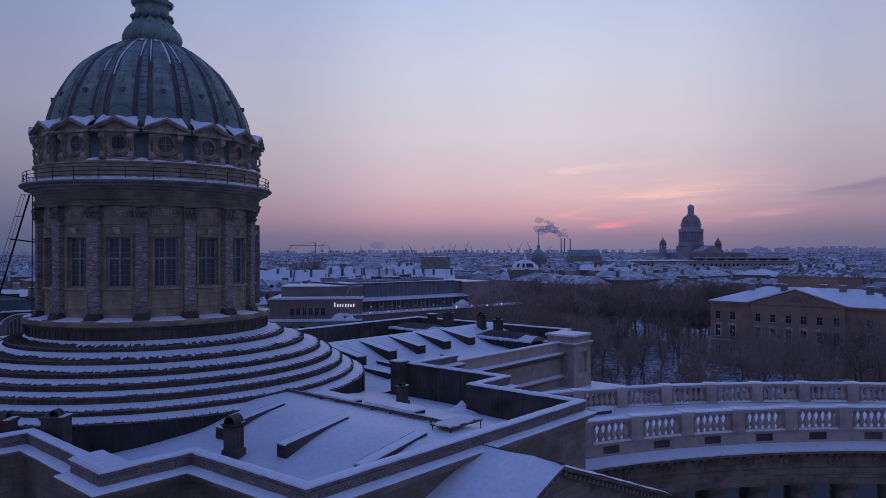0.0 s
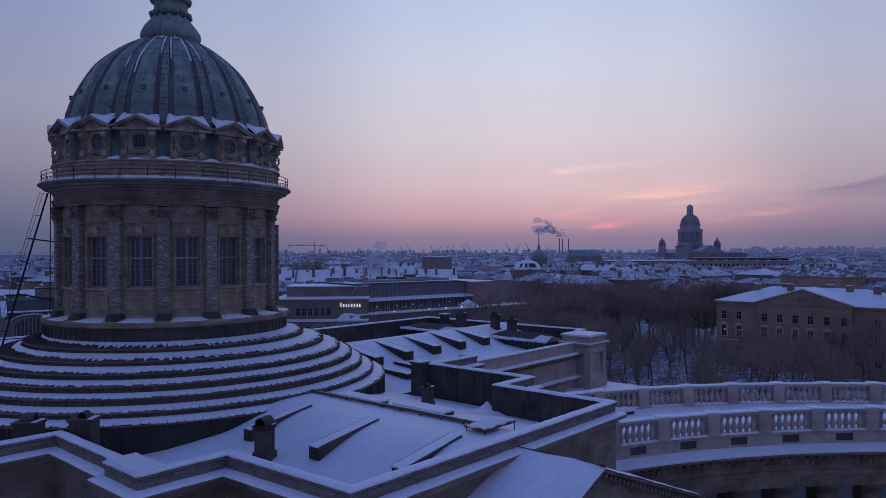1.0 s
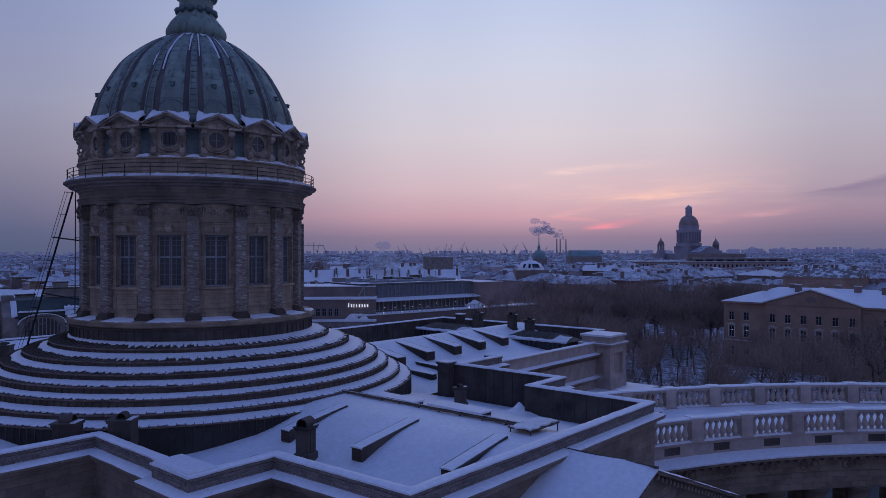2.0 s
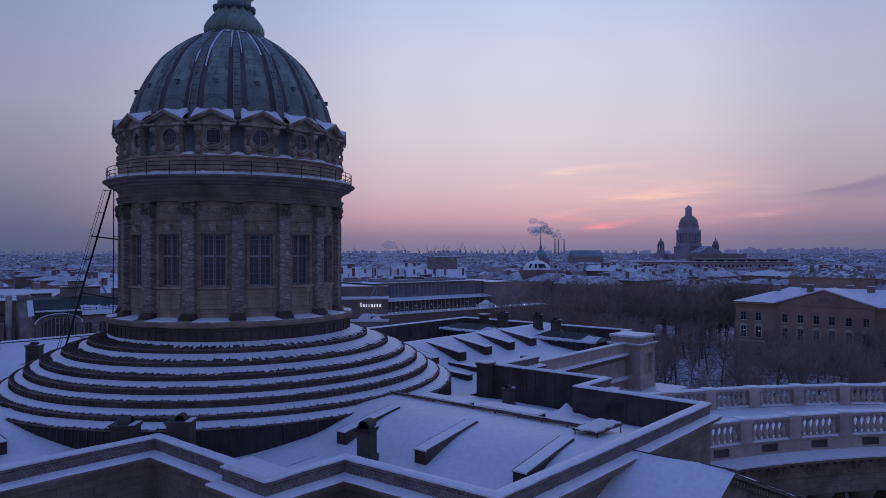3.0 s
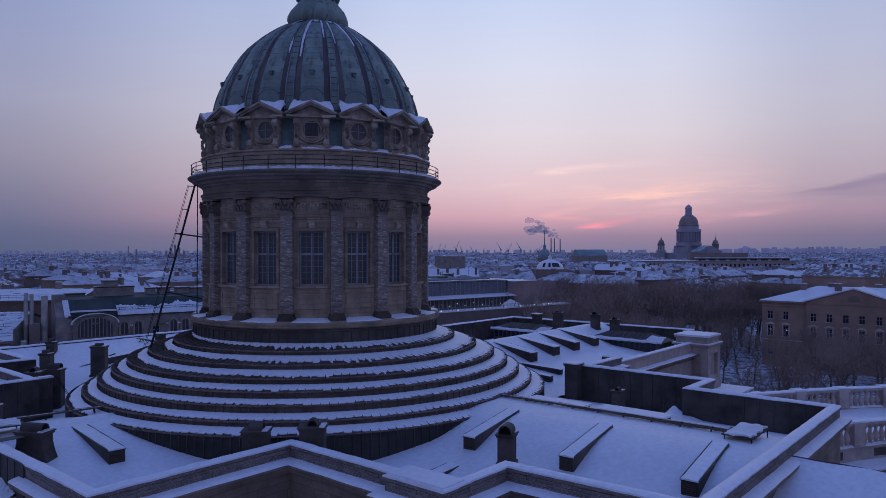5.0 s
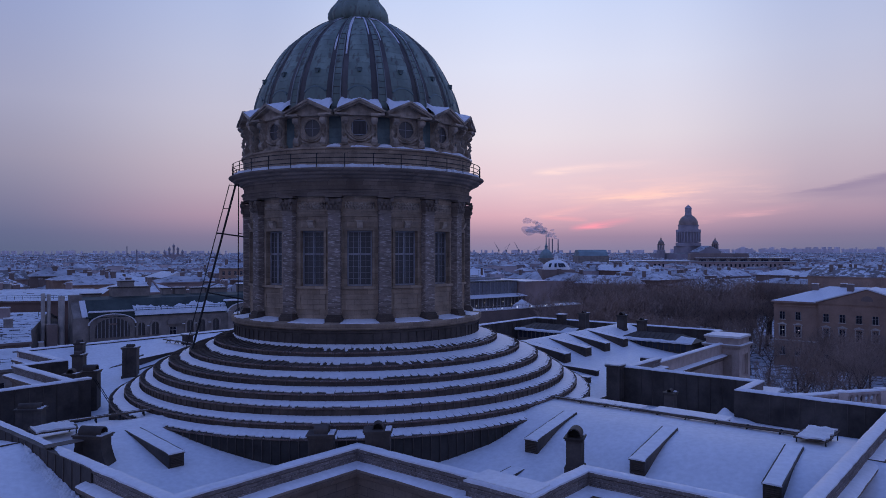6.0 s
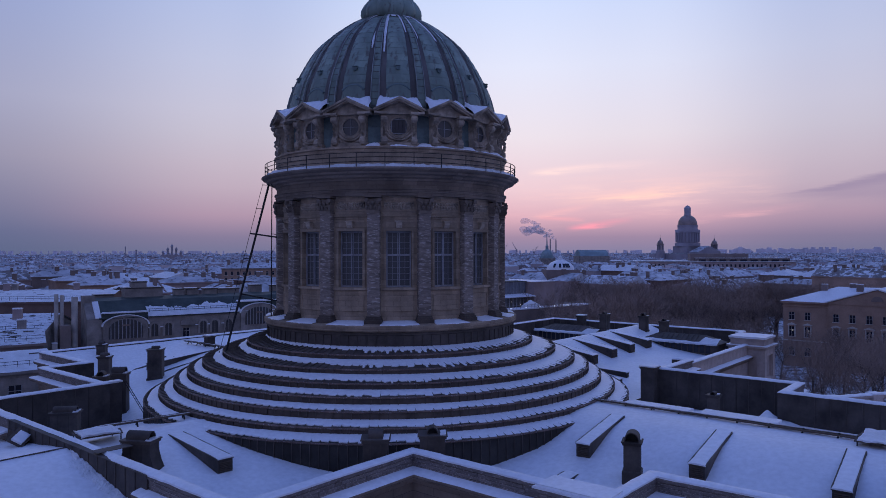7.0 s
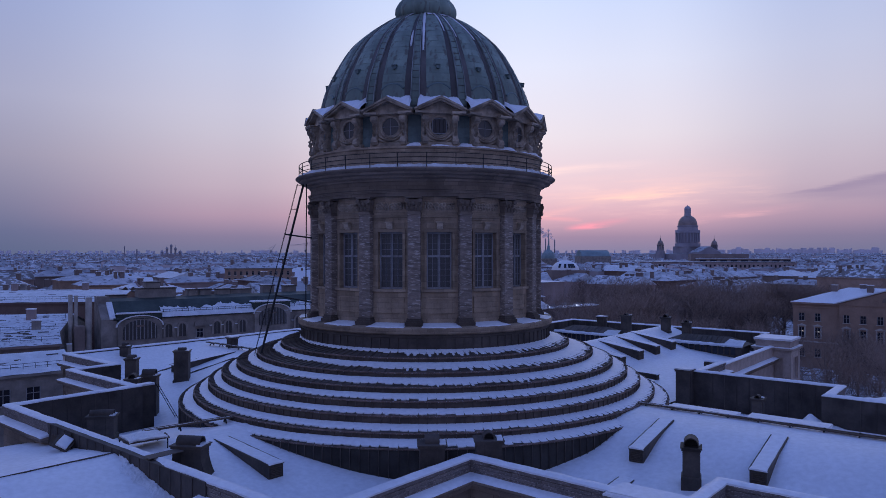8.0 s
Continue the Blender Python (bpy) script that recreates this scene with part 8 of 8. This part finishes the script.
part("lantern", revolve(bmn(), [(5.4, 88), (5.4, 89.5), (4.9, 90), (4.9, 99), (5.3, 99.4), (4.6, 101.5), (2.8, 103.5), (0.8, 104.5), (0, 106)], 20), M_granite, fc, smooth=True)
part("roof_snow", uneven(box(bmn(), -50, 50, -30, 30, 29.02, 29.8), 0.4, 0.05), M_thin_snow, fc)
for x, y in ((-58, -5), (40, -15)):
    b = part("bell_tower", revolve(bmn(), [(6.4, 18), (6.4, 33.5), (5.4, 34), (5.4, 35), (0, 35)], 16), M_granite, fc, m=pose(x, y, 0))
    part("bell_core", revolve(bmn(), [(1.9, 35), (1.9, 43.2)], 10), M_granite, b)
    for i in range(8):
        part("bell_column", revolve(bmn(), [(0.75, 35), (0.65, 42.6)], 8), M_granite, b, m=turn(45 * i + 10) @ pose(0, -4.4, 0))
    part("bell_dome", revolve(bmn(), [(5.5, 42.4), (5.6, 43.6), (4.6, 44), (4.3, 46.4), (3.2, 48.6), (1.5, 50), (1.1, 50.4), (1.0, 52.4), (0.5, 53), (0.16, 54), (0.1, 58.5), (0, 58.5)], 16), M_gilt, b, smooth=True)
part("side_portico", slab_y(bmn(), [(-22, 29), (22, 29), (22, 31.5), (0, 40), (-22, 31.5)], -46, -28), M_granite, fc, "pedimented portico")
part("portico_snow", slab_y(bmn(), [(-22.6, 31.5), (0, 40.1), (22.6, 31.5), (22.6, 32.2), (0, 41), (-22.6, 32.2)], -46.4, -28), M_thin_snow, fc)

# a church of several small domes, and lone stacks far off over the roofs
dc = empty("domed_church", pose(-505, 1380, 0, 0, 0, 20), "distant church with a cluster of small onion domes", "church")
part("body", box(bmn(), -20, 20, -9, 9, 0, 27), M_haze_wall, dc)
for x, z in ((-17, 30), (-8, 36), (0, 42), (8, 36), (17, 30)):
    part("onion_dome", revolve(bmn(), [(2.0, 26), (2.0, z), (2.9, z + 1.2), (2.6, z + 3), (0.9, z + 5.2), (0.25, z + 6.5), (0.15, z + 9.5), (0, z + 9.5)], 10), M_granite, dc, m=pose(x, 0, 0), smooth=True)
for x, y, h in ((-300, 690, 36), (-540, 1240, 43)):
    thing("factory_stack", tube(bmn(), (0, 0, 0), (0, 0, h), 1.2, 0.8, n=10), M_granite, "dark brick factory stack over far roofs", "chimney", pose(x, y, 0), "factory stacks", smooth=True)

# green spire church, small white dome, works chimneys with their plume
sp = empty("spire_church", pose(123, 620, 0), "church with a pale green hipped roof and a thin spire", "church")
part("body", box(bmn(), -7, 7, -7, 7, 0, 27), M_plaster, sp)
part("roof", revolve(bmn(), [(6.6, 27), (6.4, 29.5), (5.2, 32.5), (3.4, 34.6), (1.6, 35.6), (1.3, 38), (1.7, 38.5), (0.6, 40), (0.35, 47), (0, 57)], 8), M_verdigris, sp)
ex = empty("exchange_hall", pose(150, 640, 0), "long hall with a dark rounded roof", "building")
part("body", box(bmn(), 6, 36, -14, 14, 0, 29), M_plaster, ex)
part("roof", slab_x(bmn(), [(-14, 29), (-10, 33), (-4, 35), (4, 35), (10, 33), (14, 29)], 7, 35), M_verdigris, ex)
md = empty("glazed_dome_house", pose(70.5, 282, 0), "corner house with a low snowy dome and a row of skylights", "building")
part("wall", box(bmn(), -8, 8, -8, 8, 0, 25.2), M_brown, md)
part("dome", revolve(bmn(), [(6.8, 25.2), (6.4, 26.8), (4.8, 28.6), (2.6, 29.6), (1, 30), (0.9, 31.5), (0.3, 31.8), (0.1, 34), (0, 34)], 24), M_snow, md, smooth=True)
dw = None
for a in (-38, -12, 6, 18, 30):
    m = turn(a) @ pose(0, -5.9, 27.3, -38)
    if dw is None:
        dw = part("skylight", box(bmn(), -0.55, 0.55, -0.2, 0.2, -1.1, 1.1), M_far_glass, md, m=m)
    else:
        again(dw, m)
wk = empty("works_chimneys", pose(600, 3350, 0), "tall thin works chimneys far off on the horizon", "chimney")
for x in (0, 16, 44):
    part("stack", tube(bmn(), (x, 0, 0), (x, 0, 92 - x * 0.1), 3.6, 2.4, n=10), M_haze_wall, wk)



def steam(name, m, length, rise, width, n, seed, label):
    """Overlapping thin puffs that drift to the left and spread."""
    rp = random.Random(seed)
    bm = bmn()
    for i in range(n):
        t = (i + rp.random()) / n
        wide = width * (0.16 + 0.84 * t ** 0.7)
        c = Vector((-length * t + 0.35 * wide * rp.gauss(0, 1), rp.gauss(0, wide * 0.5), rise * t ** 0.6 + 0.42 * wide * rp.gauss(0, 1)))
        size = wide * rp.uniform(0.26, 0.52)
        made = bmesh.ops.create_icosphere(bm, subdivisions=3, radius=size, matrix=Matrix.Translation(c) @ Matrix.Diagonal((1.35, 1, 0.8, 1)))
        for v in made["verts"]:
            v.co += (v.co - c) * (0.45 * noise.noise(v.co / (size * 0.9)) + 0.22 * noise.noise(v.co / (size * 0.35)))
    return thing(name, bm, M_steam, label, "steam", m, kind="stuff", smooth=True)


M_steam = material("pale_steam", (0.86, 0.88, 0.92), 1.0, dark=0.9, light=1.08, scale=0.03, bump=0.0, grain=0.2, spec=0.0)
st = M_steam.node_tree
st_mix, st_clear = st.nodes.new("ShaderNodeMixShader"), st.nodes.new("ShaderNodeBsdfTransparent")
st_mix.inputs[0].default_value = 0.24
st.links.new(st_clear.outputs[0], st_mix.inputs[1])
st.links.new(st.nodes["Principled BSDF"].outputs[0], st_mix.inputs[2])
st.links.new(st_mix.outputs[0], st.nodes["Material Output"].inputs[0])
steam("steam_plume", pose(640, 3345, 86), 140, 64, 38, 34, 4, "pale blue steam drifting from the works chimneys")
steam("roof_steam", pose(5, 283, 24.6), 13, 8, 6.5, 22, 6, "thin white steam over the city roofs")


# tower blocks on the right horizon, haze painted into their pale colour
rq = random.Random(64)
hb = bmn()
for i in range(110):
    az, dd = rq.uniform(22.5, 33.5), rq.uniform(3600, 4400)
    hh = rq.uniform(36, 42) if rq.random() < 0.8 else rq.uniform(42, 52)
    w = rq.uniform(4, 15)
    box(hb, -w, w, -10, 10, 0, hh, pose(30 + dd * math.tan(radians(az)), dd, 0, 0, 0, -az))
for i in range(260):
    az, dd = rq.uniform(-37, 34), rq.uniform(3700, 4400)
    hh = rq.uniform(32, 36) if rq.random() < 0.94 else rq.uniform(36, 40)
    w = rq.uniform(3, 12)
    box(hb, -w, w, -10, 10, 0, hh, pose(20 + dd * math.tan(radians(az)), dd, 0, 0, 0, -az))
horizon = empty("horizon_blocks", pose(0, 0, 0), "tower blocks on the horizon with haze put into their colour", "city", kind="stuff")
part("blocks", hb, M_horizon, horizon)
tcr = empty("tower_crane", pose(-140, 870, 0, 0, 0, 12), "thin tower crane over the far roofs", "crane")
# mauve-grey steel colour carries the haze in front of the crane
M_far_steel = material("hazy_steel", (0.26, 0.235, 0.27), 0.9, scale=0.05, bump=0, grain=1)
part("mast", tube(bmn(), (0, 0, 0), (0, 0, 46), 0.45, n=4), M_far_steel, tcr)
part("jib", tube(bmn(), (-34, 0, 42), (13, 0, 42), 0.32, n=4), M_far_steel, tcr)
part("tie", tube(bmn(), (0, 0, 46), (-24, 0, 42.3), 0.15, n=4), M_far_steel, tcr)

# port cranes on the horizon
def crane(x, y, h, lean_deg, spin):
    o = empty("port_crane", pose(x, y, 0, 0, 0, spin), "thin distant harbour crane against the sky", "crane", "harbour cranes")
    bm = bmn()
    for sx in (-1, 1):
        tube(bm, (sx * 5, 0, 0), (sx * 1.5, 0, h * 0.5), 1.1, n=4)
    box(bm, -4, 4, -3, 3, h * 0.5, h * 0.62)
    part("portal", bm, M_iron_far, o)
    d = Vector((math.sin(radians(lean_deg)), 0, math.cos(radians(lean_deg))))
    p0 = Vector((1, 0, h * 0.6))
    part("jib", tube(bmn(), p0, p0 + d * h * 0.75, 1.1, 0.6, n=4), M_iron_far, o)
    part("counter_arm", tube(bmn(), p0, p0 + Vector((-0.6, 0, 0.7)) * h * 0.3, 1.0, 0.8, n=4), M_iron_far, o)
    part("stay", tube(bmn(), p0 + Vector((-0.6, 0, 0.7)) * h * 0.3, p0 + d * h * 0.6, 0.45, n=3), M_iron_far, o)


# haze before the harbour cranes is put into this paint's colour
M_iron_far = material("hazy_crane_paint", (0.26, 0.235, 0.27), 0.9, scale=0.05, bump=0, grain=1)
rk = random.Random(21)
for az in (-12.6, -9.9, -9.2, -6.9, -6.6, -3.2, -2.6, -1.4, -0.7, -0.2, 0.5, 0.9, 1.9, 2.4, 3.3, 5.6, 6.2, 7.2, 8.6):
    dd = rk.uniform(3300, 4200)
    crane(30 + dd * math.tan(radians(az)), dd, rk.uniform(38, 64), rk.choice((-32, 28, 36, -22, 18)), rk.uniform(-40, 40))


# ---- bare trees of the square ----
def grow_tree(seed, h):
    """Trunk and limbs, and a crown of fine twigs, as two meshes."""
    rr = random.Random(seed)
    solid, fine_t = ([], []), ([], [])

    def stick(store, p, q, r0, r1, n):
        vs, fs = store
        d = (q - p).normalized()
        a = d.orthogonal().normalized()
        b = d.cross(a)
        k = len(vs)
        for c, r in ((p, r0), (q, r1)):
            for i in range(n):
                t = 2 * math.pi * i / n
                vs.append(tuple(c + (a * math.cos(t) + b * math.sin(t)) * r))
        for i in range(n):
            fs.append((k + i, k + (i + 1) % n, k + n + (i + 1) % n, k + n + i))

    def branch(p, d, length, r, level):
        segs = 3 if level < 3 else (2 if level == 3 else 1)
        ends = []
        for s in range(segs):
            d = (d + Vector((rr.uniform(-1, 1), rr.uniform(-1, 1), rr.uniform(-0.5, 1))) * (0.10 if level == 0 else 0.2)).normalized()
            q = p + d * length / segs
            r1 = r * (0.86 if level == 0 else 0.7)
            stick(solid if level < 3 else fine_t, p, q, max(r, 0.03), max(r1, 0.018), 7 if level == 0 else (5 if level < 3 else 3))
            ends.append((q, d, r1))
            p, r = q, r1
        if level == 4:
            return
        n = (7, 6, 6, 5)[level]
        for i in range(n):
            q, dd, rq = ends[-1] if i < 2 else ends[rr.randint(0 if level else 1, segs - 1)]
            side = Vector((rr.uniform(-1, 1), rr.uniform(-1, 1), rr.uniform(-0.25, 0.7))).normalized()
            nd = (dd * (0.75 if i < 2 else 0.45) + side * 0.75 + Vector((0, 0, 0.22))).normalized()
            branch(q, nd, length * rr.uniform(0.52, 0.74), rq * rr.uniform(0.5, 0.72), level + 1)

    branch(Vector((0, 0, -0.2)), Vector((0, 0, 1)), h * 0.4, h * 0.017, 0)
    out = []
    for nm, (vs, fs), mat in (("trunk", solid, M_bark), ("crown", fine_t, M_twig)):
        me = bpy.data.meshes.new(nm)
        me.from_pydata(vs, [], fs)
        me.materials.append(mat)
        out.append(me)
    return out


def plant(kind_of, x, y, scale, spin, label):
    o = empty("bare_tree", pose(x, y, 0, 0, 0, spin) @ Matrix.Scale(scale, 4), label, "tree", "trees of the square")
    for me in kind_of:
        c = new(me.name.split(".")[0], me)
        c.parent = o
    return o


KINDS = [grow_tree(s, 22) for s in (1, 2, 3, 4, 5, 6)]
rt = random.Random(17)


def in_palace(x, y, margin):
    q = PA.inverted() @ Vector((x, y, 0))
    return -PW / 2 - margin < q.x < PW / 2 + margin and -margin < q.y < PD + margin


placed = []
tries = 0
while len(placed) < 135 and tries < 6000:
    tries += 1
    x, y = rt.uniform(38, 150), rt.uniform(52, 215)
    if in_palace(x, y, 7) or x < 40 + max(0, y - 150) * 0.35 or any(math.hypot(x - a, y - b) < 4.4 for a, b in placed):
        continue
    q = PA.inverted() @ Vector((x, y, 0))
    front = q.y < 0 and abs(q.x) < 45
    if front and (q.y > -9 or rt.random() < 0.6):
        continue
    if q.x > PW / 2 and q.y > -30:
        continue
    placed.append((x, y))
    s = rt.uniform(0.6, 0.85) if front else rt.uniform(0.95, 1.2)
    plant(rt.choice(KINDS), x, y, s, rt.uniform(0, 360), "leafless dark tree standing in the snowy square")
extra = tries = 0
while extra < 40 and tries < 4000:
    tries += 1
    x, y = rt.uniform(44, 112), rt.uniform(54, 128)
    q = PA.inverted() @ Vector((x, y, 0))
    if in_palace(x, y, 9) or q.y < 0 and abs(q.x) < 36 or any(math.hypot(x - a, y - b) < 3.2 for a, b in placed):
        continue
    placed.append((x, y))
    extra += 1
    plant(rt.choice(KINDS), x, y, rt.uniform(0.6, 0.95), rt.uniform(0, 360), "leafless dark tree standing in the snowy square")
for px_, py_, s in ((-3, -12, 0.6), (12, -13, 0.82), (18, -12, 0.88), (24, -13, 0.85)):
    c = PA @ Vector((px_, py_, 0))
    plant(rt.choice(KINDS), c.x, c.y, s, rt.uniform(0, 360), "tall leafless tree before the palace")
for x, y, s in ((-6, 318, 1.15), (-14, 326, 1.1), (2, 330, 1.05), (-48, 335, 1.5), (-57, 340, 1.42), (-41, 342, 1.35)):
    plant(rt.choice(KINDS), x, y, s, rt.uniform(0, 360), "leafless dark tree among the city roofs")


# ---- ashlar of the near parapets, block by block ----
rb = random.Random(9)
SIZES = [0.42, 0.6, 0.8, 1.05]
ROW = 0.2
shared = []
for w in SIZES:
    bm = box(bmn(), 0.006, w - 0.006, -0.028, 0.02, 0.006, ROW - 0.008)
    bmesh.ops.bevel(bm, geom=[e for e in bm.edges if all(v.co.y < 0 for v in e.verts)], offset=0.012, segments=1, affect="EDGES")
    shared.append(mesh_of("ashlar_block", bm, M_coping))
rest_v, rest_f = [], []
laid = 0
for p, q in sorted(zip([(-29.6, 11.3)] + MAIN[5:13], MAIN[5:14]), key=lambda s: s[0][0]):
    a, b = Vector((p[0], -p[1])), Vector((q[0], -q[1]))
    d = (b - a).normalized()
    spin = Matrix.Rotation(math.atan2(d.y, d.x), 4, "Z")
    for row in range(3):
        s = rb.uniform(0.05, 0.4)
        while True:
            k = rb.randrange(4)
            if s + SIZES[k] > (b - a).length - 0.05:
                break
            c = a + d * s + Vector((d.y, -d.x)) * (rb.uniform(-0.012, 0.014) - 0.006)
            m = Matrix.Translation((c.x, c.y, 22.29 + ROW * row)) @ spin
            s += SIZES[k]
            if laid < 300:
                o = new("ashlar_block", shared[k])
                o.parent = east
                o.matrix_basis = m
                laid += 1
            else:
                n0 = len(rest_v)
                rest_v += [tuple(m @ v.co) for v in shared[k].vertices]
                rest_f += [tuple(n0 + i for i in f.vertices) for f in shared[k].polygons]
me = bpy.data.meshes.new("ashlar_courses")
me.from_pydata(rest_v, [], rest_f)
me.materials.append(M_coping)
courses = new("ashlar_courses", me)
courses.parent = east
tagged(courses, "weathered ashlar courses of the parapet", kind="stuff")
